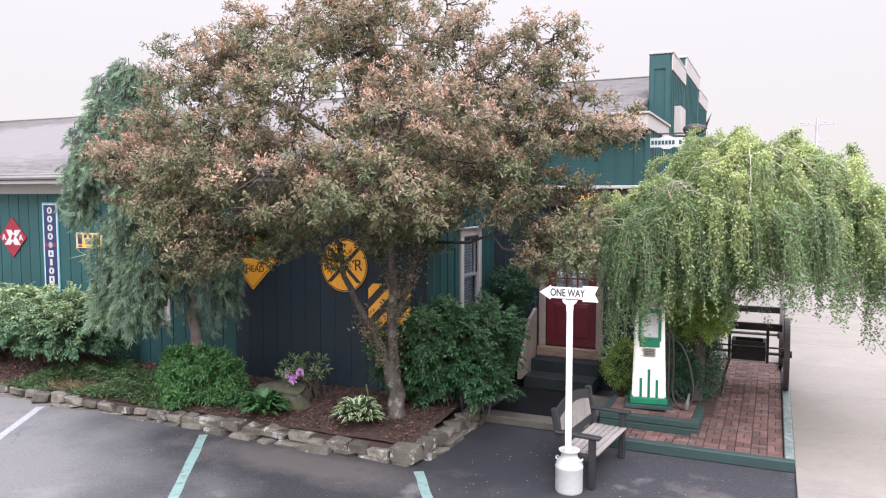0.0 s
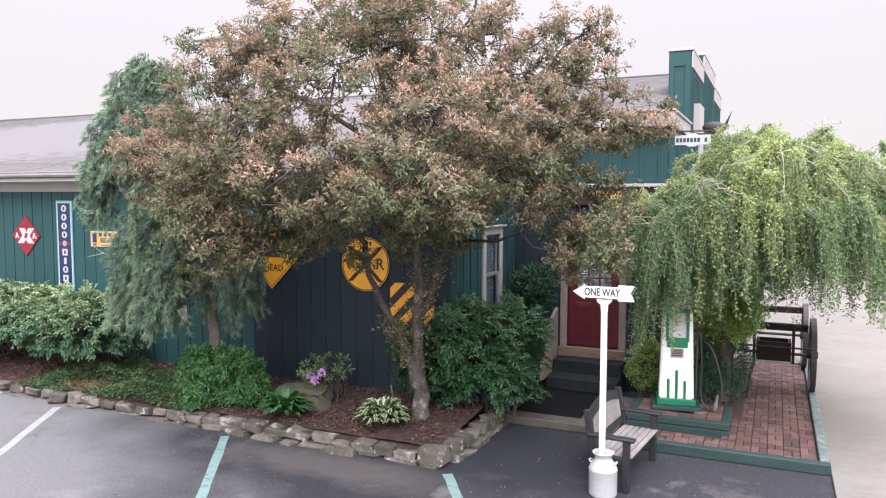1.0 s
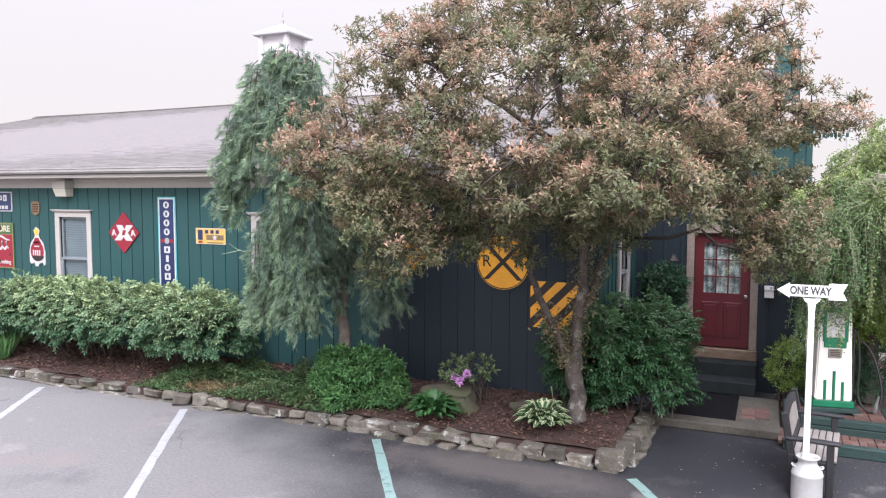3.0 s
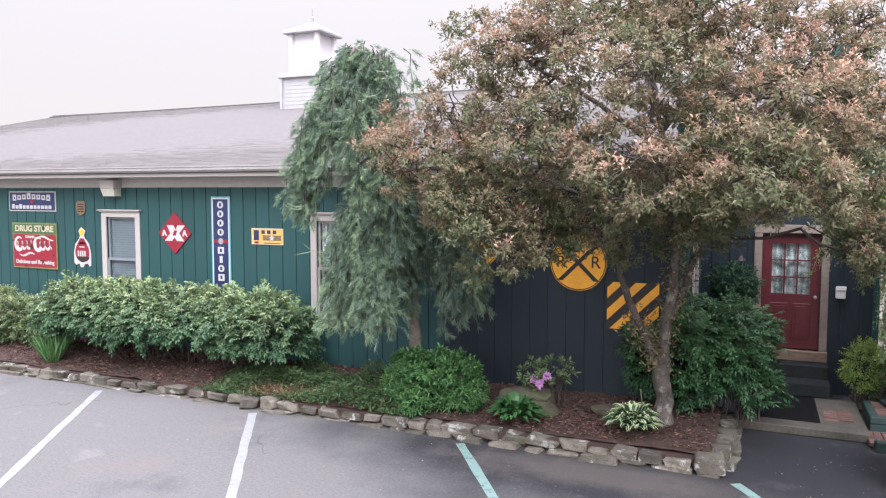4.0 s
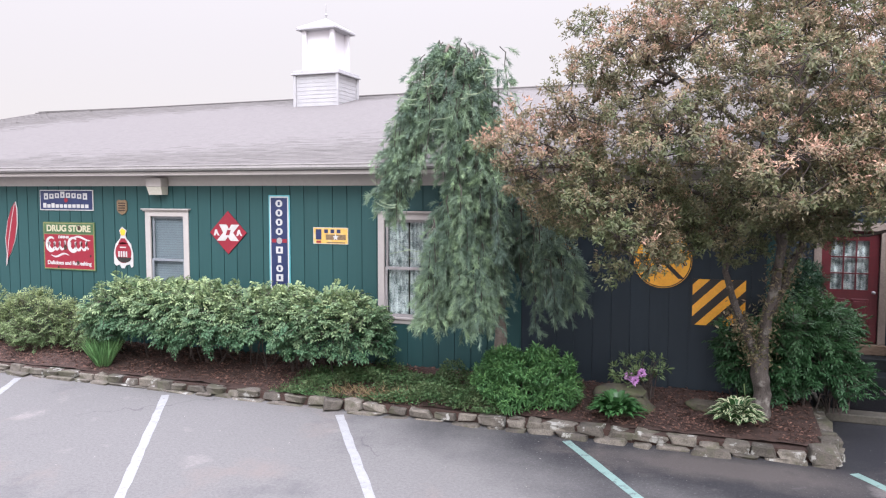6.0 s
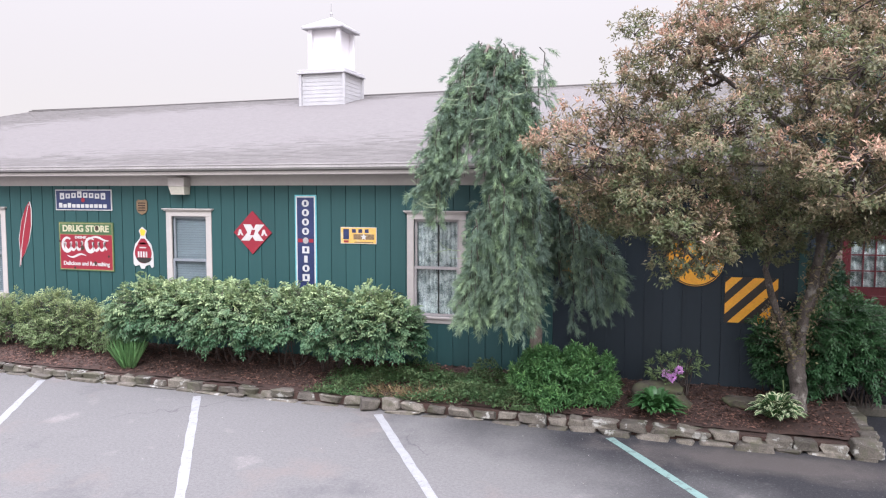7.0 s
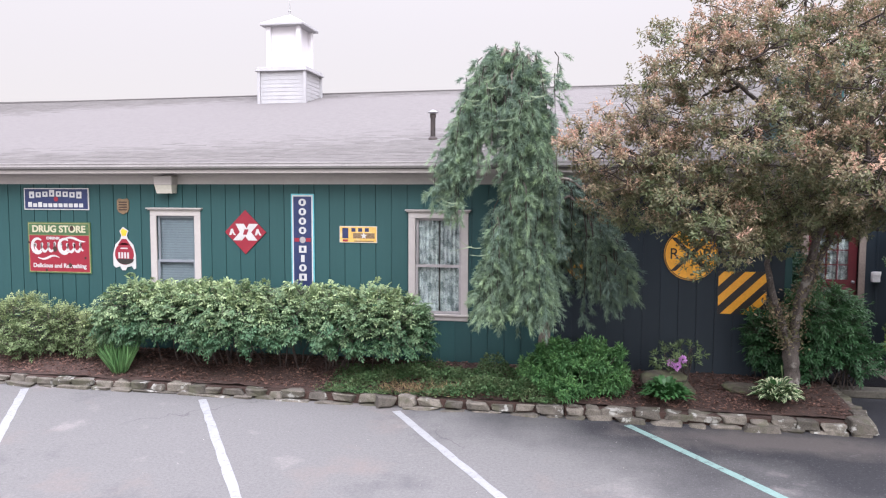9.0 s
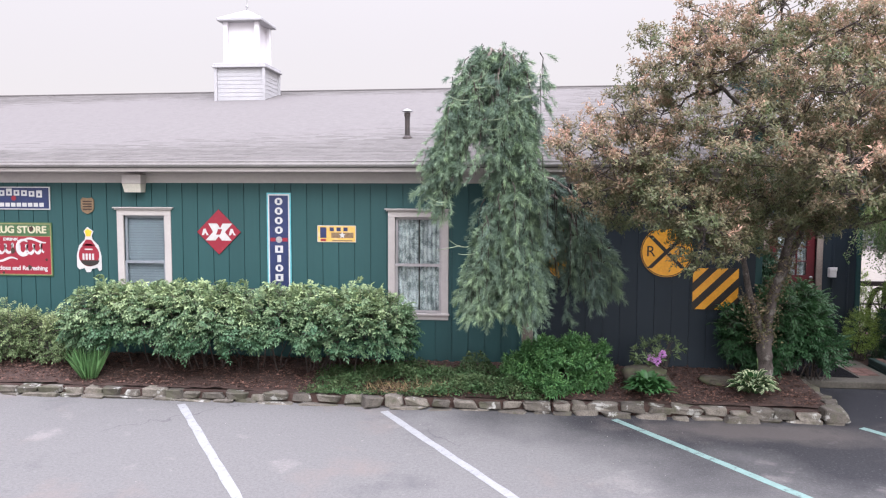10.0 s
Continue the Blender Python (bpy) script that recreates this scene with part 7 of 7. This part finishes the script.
# arms that reach out over the fuel pump
for ex, ey, ez, share, fl in ((-1.55, 10.82, 3.1, 5.0, 1.55), (-1.82, 10.86, 2.95, 6.0, 1.15), (-2.12, 11.1, 2.95, 6.0, 0.95), (-2.5, 11.25, 3.15, 4.0, 2.1), (-2.8, 11.1, 3.0, 4.0, 2.35), (-1.3, 10.9, 3.3, 3.0, 2.2), (-0.6, 10.9, 3.3, 3.5, 1.75), (0.0, 10.95, 3.3, 3.0, 1.75), (0.6, 11.0, 3.3, 2.5, 1.65), (1.3, 11.3, 3.2, 3.0, 1.55), (1.9, 11.7, 3.1, 3.0, 1.4)):
    end = np.array((ex, ey, ez))
    mid_ = hubp * 0.5 + end * 0.5
    path = [hubp, hubp * 0.75 + end * 0.25 + np.array([0, 0, 0.35]), mid_ + np.array([0, 0, 0.42]), hubp * 0.2 + end * 0.8 + np.array([0, 0, 0.3]), end]
    warms.append((path, share, 0.8, 2.3, fl, 0.12))
    pt_, rr = dense(path, (0.024, 0.010, 0.006, 0.004, 0.003))
    part("limb", tubes([pt_ - w0], [rr], 6), PALETWIG, weep, smooth=True)
for a_, b_ in (((-2.64, 11.0, 3.19), (-1.95, 10.75, 3.12)), ((-2.25, 10.9, 3.1), (-1.72, 10.6, 2.92)), ((-1.5, 10.9, 3.62), (-1.15, 10.7, 3.72)), ((-1.36, 10.8, 3.5), (-1.3, 10.75, 3.78)), ((-1.4, 10.9, 3.66), (-0.9, 10.7, 3.5)), ((-1.1, 10.9, 3.88), (-0.75, 10.7, 3.95)), ((-1.7, 11.0, 3.55), (-1.2, 10.8, 3.6))):
    bough = wander(a_, b_, 7, 0.04, 0.06) - w0
    bare = [bough] + [wander(bough[2 + k] + w0, np.array(b_) + rng.normal(0, 0.16, 3) * np.array([1, 0.4, 0.7]), 6, 0.05, 0.04) - w0 for k in range(2)]
    part("bare_branch", tubes(bare, [np.linspace(0.009, 0.004, len(q)) for q in bare], 5), PALETWIG, weep, "pale bare arching branch")
strands, shade_of = [], []
for q in hanging(warms, 900, 0.22, 0.15, 0.38):      # each bunch: a few strands that hang together
    bunch = rng.uniform(-0.55, 1.0)
    for k in range(int(rng.integers(4, 12))):
        m = max(4, int(len(q) * rng.uniform(0.55, 1.0)))
        fan = np.linspace(0.3, 1.0, m)[:, None] * rng.normal(0, 0.075, 3) * np.array([1, 1, 0.9])
        p = q[:m] + fan
        p = p[outside(p)]
        if len(p) > 3:
            strands.append(p)
            shade_of.append(bunch)
tagged(part("twigwork", tubes([q - w0 for q in strands], [np.linspace(0.005, 0.002, len(q)) for q in strands], 3), PALETWIG, weep), kind="stuff")
pt, dr, tone = [], [], []
for q, bunch in zip(strands, shade_of):
    m = int(np.linalg.norm(np.diff(q, axis=0), axis=1).sum() / 0.0145)
    bright = bunch + rng.normal(0, 0.12)
    u = rng.uniform(0, len(q) - 1, m)
    tone.append(np.clip(bright + rng.normal(0, 0.18, m), 0, 1))
    pt.append(np.stack([np.interp(u, np.arange(len(q)), q[:, k]) for k in range(3)], 1))
    g_ = unit(np.gradient(q, axis=0))
    dr.append(np.stack([np.interp(u, np.arange(len(q)), g_[:, k]) for k in range(3)], 1))
pt, dr, tone = np.concatenate(pt), np.concatenate(dr), np.concatenate(tone)
# Bright crown and shaded lower strands are put into the leaf tone by height.
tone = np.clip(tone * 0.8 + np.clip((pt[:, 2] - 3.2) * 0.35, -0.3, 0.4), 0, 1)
pt += rng.normal(0, 0.026, pt.shape)
nd = unit(dr * 0.5 + unit(np.cross(dr, rng.normal(size=pt.shape))) * 0.8)
m = len(pt)
part("foliage", leaf_mesh("foliage", pt - w0, nd, rng.normal(size=pt.shape) + np.array([0, -0.3, 0.8]), rng.uniform(0.034, 0.060, m), rng.uniform(0.018, 0.028, m), leaf_tint=tone, keep=lambda z: outside(z + w0)), LEAF_BIRCH, weep)

# the hedge row
rng = np.random.default_rng(55)
hedge_blobs = [(x, 9.52 + 0.10 * math.sin(x * 2.3), 1.17 + 0.03 * math.sin(x * 3.7) - 0.012 * (x + 16), 0.75, 0.78, 0.58 + 0.03 * math.sin(x * 5.1)) for x in np.arange(-16.45, -11.5, 0.3)] + [(-11.45, 9.65, 1.02, 0.5, 0.6, 0.50), (-16.55, 9.6, 1.05, 0.5, 0.6, 0.55), (-15.4, 9.15, 0.85, 0.4, 0.3, 0.3), (-14.4, 9.2, 0.85, 0.45, 0.3, 0.3), (-13.2, 9.1, 0.85, 0.4, 0.3, 0.3), (-12.3, 9.2, 0.8, 0.35, 0.3, 0.28)]
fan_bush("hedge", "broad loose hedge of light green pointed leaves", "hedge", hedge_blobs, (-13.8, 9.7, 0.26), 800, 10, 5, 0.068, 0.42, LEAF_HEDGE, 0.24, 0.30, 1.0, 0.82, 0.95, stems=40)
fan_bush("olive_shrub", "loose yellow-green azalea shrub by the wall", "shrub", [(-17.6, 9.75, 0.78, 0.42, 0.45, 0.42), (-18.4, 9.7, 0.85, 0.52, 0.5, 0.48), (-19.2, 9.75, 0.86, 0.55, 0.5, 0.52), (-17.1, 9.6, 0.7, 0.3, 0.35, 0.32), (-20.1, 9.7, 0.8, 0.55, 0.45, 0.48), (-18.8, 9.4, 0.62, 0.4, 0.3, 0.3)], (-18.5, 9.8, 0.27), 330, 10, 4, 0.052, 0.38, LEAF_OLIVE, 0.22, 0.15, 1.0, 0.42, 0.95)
spirea = [(-8.42, 9.08, 0.56, 0.60, 0.42, 0.38), (-8.9, 9.12, 0.54, 0.40, 0.36, 0.33), (-7.95, 9.12, 0.54, 0.40, 0.34, 0.33), (-8.55, 8.70, 0.34, 0.28, 0.22, 0.24), (-9.05, 9.48, 0.50, 0.40, 0.30, 0.30)]
for k in range(26):                                    # uneven shoots over the mound
    a_, r_ = rng.uniform(0, 2 * math.pi), rng.uniform(0.2, 0.95)
    x_, y_ = r_ * math.cos(a_), r_ * math.sin(a_)
    spirea.append((-8.42 + 0.90 * x_, 9.05 + 0.44 * y_, 0.58 + 0.46 * math.sqrt(1 - 0.95 * r_ * r_) * rng.uniform(0.75, 1.12), rng.uniform(0.09, 0.15), rng.uniform(0.09, 0.14), rng.uniform(0.10, 0.17)))
shrub("spirea_bush", "low bright green mounded bush in the mulch", "bush", spirea, (-8.45, 9.15, 0.24), 2100, 11, 0.088, 0.26, LEAF_SPIREA, 0.16, 0.6, 0.7, 1.0, 24, upward=0.8, droop=0.3, tufts=True)
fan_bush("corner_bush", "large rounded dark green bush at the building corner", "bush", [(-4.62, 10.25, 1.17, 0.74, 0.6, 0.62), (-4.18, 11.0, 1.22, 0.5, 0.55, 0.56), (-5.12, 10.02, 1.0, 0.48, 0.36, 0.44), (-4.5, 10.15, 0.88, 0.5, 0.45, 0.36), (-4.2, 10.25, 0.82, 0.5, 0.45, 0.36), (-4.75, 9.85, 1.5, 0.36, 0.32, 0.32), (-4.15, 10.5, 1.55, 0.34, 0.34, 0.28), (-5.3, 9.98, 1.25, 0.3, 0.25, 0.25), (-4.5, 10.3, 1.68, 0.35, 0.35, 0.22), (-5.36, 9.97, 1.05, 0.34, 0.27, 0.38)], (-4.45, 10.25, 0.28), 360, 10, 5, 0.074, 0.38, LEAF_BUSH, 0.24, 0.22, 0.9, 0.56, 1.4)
shrub("yellow_shrub", "small yellow-green shrub beside the entry steps", "shrub", [(-2.30, 12.55, 0.66, 0.26, 0.30, 0.40)], (-2.33, 12.5, 0.15), 420, 12, 0.045, 0.4, LEAF_YELLOW, 0.14, 0.5, 0.5, 0.6, 10)
# Stands in for the weeping tree's bright leaves hanging right of the pump.
shrub("golden_foliage", "tall golden-green foliage behind the gas pump", "shrub", [(-1.02, 12.85, 1.62, 0.38, 0.34, 0.44), (-1.28, 13.0, 1.45, 0.3, 0.3, 0.35)], (-1.1, 12.95, 0.1), 1500, 12, 0.06, 0.4, LEAF_YELLOW, 0.16, 0.5, 0.6, 0.8, 14)
shrub("dark_shrub", "dense dark green shrub behind the pump island", "shrub", [(-1.12, 13.0, 0.72, 0.40, 0.4, 0.60), (-1.5, 12.85, 0.60, 0.38, 0.36, 0.45), (-1.95, 12.6, 0.5, 0.26, 0.32, 0.38)], (-1.3, 12.85, 0.1), 1700, 12, 0.042, 0.38, LEAF_DARK, 0.14, 0.55, 0.4, 0.1, 14)
shrub("street_shrub", "green shrub at the street corner of the wing", "shrub", [(-1.6, 14.2, 0.8, 0.4, 0.6, 0.6), (-1.6, 15.0, 1.3, 0.4, 0.5, 0.5)], (-1.6, 14.5, 0.12), 600, 12, 0.05, 0.4, LEAF_YELLOW, 0.16, 0.5, 0.5, 0.3, 12)

top = shrub("topiary", "dark green ball-shaped evergreen in a pot by the door", "topiary", [(-4.32, 12.62, 1.98, 0.37, 0.34, 0.24), (-4.3, 12.62, 1.72, 0.30, 0.28, 0.24)], (-4.32, 12.62, 0.16), 900, 12, 0.062, 0.34, LEAF_DARK, 0.12, 0.45, 0.2, 0.0, 10)
part("pot", lathe([(0.14, -0.01), (0.20, 0.3), (0.22, 0.3), (0.22, 0.34), (0.19, 0.34), (0.18, 0.3)], 20), STEP, top, "dark pot")

# rhododendron with pink-purple trusses, sparse and leggy
rh = shrub("rhododendron", "sparse flowering rhododendron with pink-purple blooms", "shrub", [(-6.98, 9.62, 0.74, 0.22, 0.18, 0.24), (-6.64, 9.66, 0.84, 0.22, 0.18, 0.17)], (-6.75, 9.85, 0.29), 54, 9, 0.085, 0.34, LEAF_OLIVE, 0.06, 0.55, 0.6, 0.2, 22)
for c in ((-6.94, 9.45, 0.72), (-6.84, 9.42, 0.665), (-6.76, 9.48, 0.77)):
    m = 50
    d = unit(rng.normal(size=(m, 3)) + np.array([0, -0.4, 0.4]))
    part("bloom", leaf_mesh("bloom", np.array(c) - np.array((-6.75, 9.85, 0.29)) + d * 0.025, d, rng.normal(size=(m, 3)), rng.uniform(0.045, 0.068, m), rng.uniform(0.032, 0.046, m), 0.2), PETAL, rh, "pink-purple flower truss")

bo = stone_shape(91)
for nm, lab, c, sz, tn in (("boulder", "mossy brown boulder among the plants", (-7.0, 9.42, 0.36), (0.88, 0.46, 0.40), 8), ("flat_stone", "flat brown stone slab lying in the mulch", (-5.80, 9.66, 0.30), (0.62, 0.30, 0.14), -6)):
    b_ = bmesh.new()
    b_.from_mesh(bo)
    bmesh.ops.subdivide_edges(b_, edges=b_.edges[:], cuts=3, use_grid_fill=True, smooth=0.25)
    for v_ in b_.verts:
        v_.co += v_.normal * (0.16 * noise.noise(v_.co * 2.2) + 0.07 * noise.noise(v_.co * 6))
    o = part(nm, b_, BOULDER, smooth=True)
    o.matrix_basis = pose(*c, 4, 3, tn) @ Matrix.Diagonal((*sz, 1))
    tagged(o, lab, "stone")


def hosta(name, label, at, n, r, height, material, rim=None):
    """A dome of arching pointed leaves, from upright in the middle to lying at the edge."""
    e = thing(name, label, "hosta", at)
    V, F, RV, RF = [], [], [], []
    for k in range(n):
        a = k * 2.4 + rng.uniform(-0.3, 0.3)
        u = math.sqrt((k + 0.5) / n)
        reach = r * (0.35 + 0.65 * u) * rng.uniform(0.9, 1.1)
        top = height * (1.0 - 0.55 * u ** 2) * rng.uniform(0.85, 1.15)
        tip = top * (1.22 - 0.22 * u)
        h, s = np.array([math.cos(a), math.sin(a), 0]), np.array([-math.sin(a), math.cos(a), 0])
        W_ = r * rng.uniform(0.085, 0.125)
        m = 6
        for dst, df in ((V, F),) + (((RV, RF),) if rim else ()):
            for sides in ((1,) if dst is V else (1, -1)):
                b0_ = len(dst)
                for i in range(m):
                    t = 0.3 + 0.7 * i / (m - 1)
                    w = W_ * math.sin(math.pi * ((t - 0.3) / 0.7 * 0.9 + 0.1) ** 0.85) if i < m - 1 else 0.0
                    z = top * 1.15 * math.sin(min(t * 1.9, 1.571)) if t < 0.83 else top * 1.15 + (tip - top * 1.15) * (t - 0.83) / 0.17
                    p = h * reach * t + np.array([0, 0, z + (0.004 if dst is RV else 0.0)])
                    for q in ((0.62, 1.1) if dst is RV else (-1.0, 0.0, 1.0)):
                        dst.append(p + s * w * q * sides + np.array([0, 0, 0.3 * w * abs(q)]))
                c = 2 if dst is RV else 3
                for i in range(m - 1):
                    for j in range(c - 1):
                        df.append((b0_ + i * c + j, b0_ + i * c + j + 1, b0_ + (i + 1) * c + j + 1, b0_ + (i + 1) * c + j))
    part("foliage", raw("foliage", V, F), material, e)
    if rim:
        part("leaf_rim", raw("leaf_rim", RV, RF), rim, e, "cream leaf margins")
    return e


hosta("hosta", "dark green hosta clump behind the stone edging", (-7.06, 8.93, 0.19), 130, 0.47, 0.31, HOSTA)
h2 = hosta("hosta", "variegated hosta clump with cream-edged leaves", (-5.43, 9.03, 0.2), 150, 0.42, 0.36, HOSTA, HOSTA_RIM)
part("flower_stalk", tubes([[(0.05, 0.1, 0.1), (0.1, 0.12, 0.45), (0.08, 0.1, 0.62)]], [[0.006, 0.005, 0.012]], 5), LEAF_OLIVE, h2)


def blades(name, label, at, n, r, h):
    a = rng.uniform(0, 6.28, n)
    rr = r * np.sqrt(rng.random(n))
    p = np.stack([rr * np.cos(a) * 0.4, rr * np.sin(a) * 0.4, np.zeros(n)], 1)
    lean = np.stack([np.cos(a) * rr, np.sin(a) * rr, np.full(n, h)], 1) * rng.uniform(0.6, 1.1, (n, 1))
    e = thing(name, label, "ornamental grass", at)
    part("foliage", leaf_mesh(name, p, lean, rng.normal(size=(n, 3)), np.linalg.norm(lean, axis=1), rng.uniform(0.012, 0.022, n), 0.1), GRASS, e)
    return e


blades("iris_clump", "clump of upright green iris blades", (-16.5, 8.95, 0.2), 230, 0.30, 0.58)

# creeping weeds and dead stalks in the bed
n = 24000
x = -12.5 + 3.75 * rng.random(n) + rng.normal(0, 0.1, n)
y = 8.60 + 1.40 * rng.random(n)
tuft = np.array([noise.noise(Vector((u * 2.1, v * 2.6, 0.7))) for u, v in zip(x, y)])
thick = np.array([noise.noise(Vector((u * 0.9, v * 1.3, 5.1))) for u, v in zip(x, y)])
some = thick > rng.uniform(-0.42, 0.15, n) - 0.2 * (x > -10.6)
x, y, tuft = x[some], y[some], tuft[some]
n = len(x)
tall = np.clip(0.10 + 0.42 * tuft, 0.02, 0.34) * np.clip((x + 12.9) / 1.2, 0.3, 1.0)
p = np.stack([x, y, bed_z(x, y) + tall * rng.random(n) ** 0.8], 1)
d = unit(np.stack([rng.normal(0, 1, n), rng.normal(-0.2, 1, n), rng.uniform(0, 1.2, n)], 1))
tagged(part("ground_cover", leaf_mesh("ground_cover", p, d, rng.normal(size=(n, 3)) + np.array([0, 0, 1.0]), rng.uniform(0.03, 0.075, n), rng.uniform(0.014, 0.030, n)), WEED), "low creeping weeds and grass in the bed", "ground cover", kind="stuff")
n = 800
x, y = rng.uniform(-11.6, -10.2, n), rng.uniform(8.72, 9.1, n)
p = np.stack([x, y, bed_z(x, y)], 1)
d = unit(np.stack([rng.normal(0, 0.7, n), rng.normal(-0.5, 0.6, n), rng.uniform(0.0, 0.8, n)], 1))
tagged(part("dry_grass", leaf_mesh("dry_grass", p, d, rng.normal(size=(n, 3)), rng.uniform(0.08, 0.22, n), rng.uniform(0.004, 0.008, n)), mat("dry_grass", (0.26, 0.19, 0.10), (0.16, 0.12, 0.06), rough=0.8, island=0.3)), "dry trailing grass over the edging stones", "grass", kind="stuff")
# petals and bits on the asphalt
n = 130
x, y = np.concatenate([rng.uniform(-3.9, 0.3, 95), rng.uniform(-14, -3, 35)]), np.concatenate([rng.uniform(6.5, 10.1, 95), rng.uniform(5, 8.3, 35)])
p = np.stack([x, y, np.full(n, 0.008)], 1)
a = rng.uniform(0, 6.28, n)
tagged(part("fallen_petals", leaf_mesh("fallen_petals", p, np.stack([np.cos(a), np.sin(a), 0 * a], 1), np.tile([0, 0, 1.0], (n, 1)), rng.uniform(0.015, 0.028, n), rng.uniform(0.01, 0.018, n), 0.05), mat("fallen_petal", (0.3, 0.285, 0.25), rough=0.7, island=0.3)), "pale petals scattered over the asphalt", "petals", kind="stuff")

# ---- paving bricks, last ----
bk_me = bpy.data.meshes.new("brick")
b_ = box(-0.0985, 0.0985, -0.0475, 0.0475, 0, 0.055, 0.005)
b_.to_mesh(bk_me)
b_.free()
bk_me.materials.append(BRICK)
terrace = thing("brick_terrace", "weathered red brick terrace laid in rows", "terrace", kind="structure")
far_v, far_f = [], []


def lay_brick(x, y, z, turn, parent, near=True):
    m_ = pose(x, y, z + rng.uniform(-0.004, 0.004), rng.uniform(-1, 1), rng.uniform(-1, 1), turn + rng.uniform(-1.5, 1.5))
    if near:
        part("brick", bk_me, None, parent).matrix_basis = m_
    else:
        i = len(far_v)
        for sx, sy, sz in ((-1, -1, 0), (1, -1, 0), (1, 1, 0), (-1, 1, 0), (-1, -1, 1), (1, -1, 1), (1, 1, 1), (-1, 1, 1)):
            far_v.append(m_ @ Vector((sx * 0.0985, sy * 0.0475, sz * 0.055)))
        far_f.extend([(i + 4, i + 5, i + 6, i + 7), (i, i + 1, i + 5, i + 4), (i + 1, i + 2, i + 6, i + 5), (i + 2, i + 3, i + 7, i + 6), (i + 3, i, i + 4, i + 7)])


cell = 0.204                                       # basket weave: pairs of bricks, turned by turns
for i in range(13):
    for j in range(30):
        cx, cy = -2.35 + cell * i, 10.47 + cell * j
        if cx > 0.12:
            continue
        if cy > 11.02 and cx < -0.98:
            continue
        near = cy < 14.6
        for s_ in (-0.5, 0.5):
            if (i + j) % 2:
                lay_brick(cx, cy + s_ * 0.102, 0.03, 0, terrace, near)
            else:
                lay_brick(cx + s_ * 0.102, cy, 0.03, 90, terrace, near)
tagged(part("far_bricks", raw("far_bricks", far_v, far_f), BRICK_FAR, terrace), kind="stuff")
for i in range(6):
    for j in range(4):
        x, y = -2.16 + 0.204 * i, 11.31 + 0.204 * j
        if -2.1 < x < -1.35 and y > 11.4:
            continue
        for s_ in (-0.5, 0.5):
            lay_brick(x, y + s_ * 0.102, 0.204, 0, island)
inlay = thing("brick_inlay", "panel of red bricks set in the entry slab", "brick inlay", kind="structure")
for i in range(2):
    for j in range(3):
        for s_ in (-0.5, 0.5):
            lay_brick(-2.86 + 0.204 * i, 11.2 + 0.204 * j + s_ * 0.102, 0.083, 0, inlay)
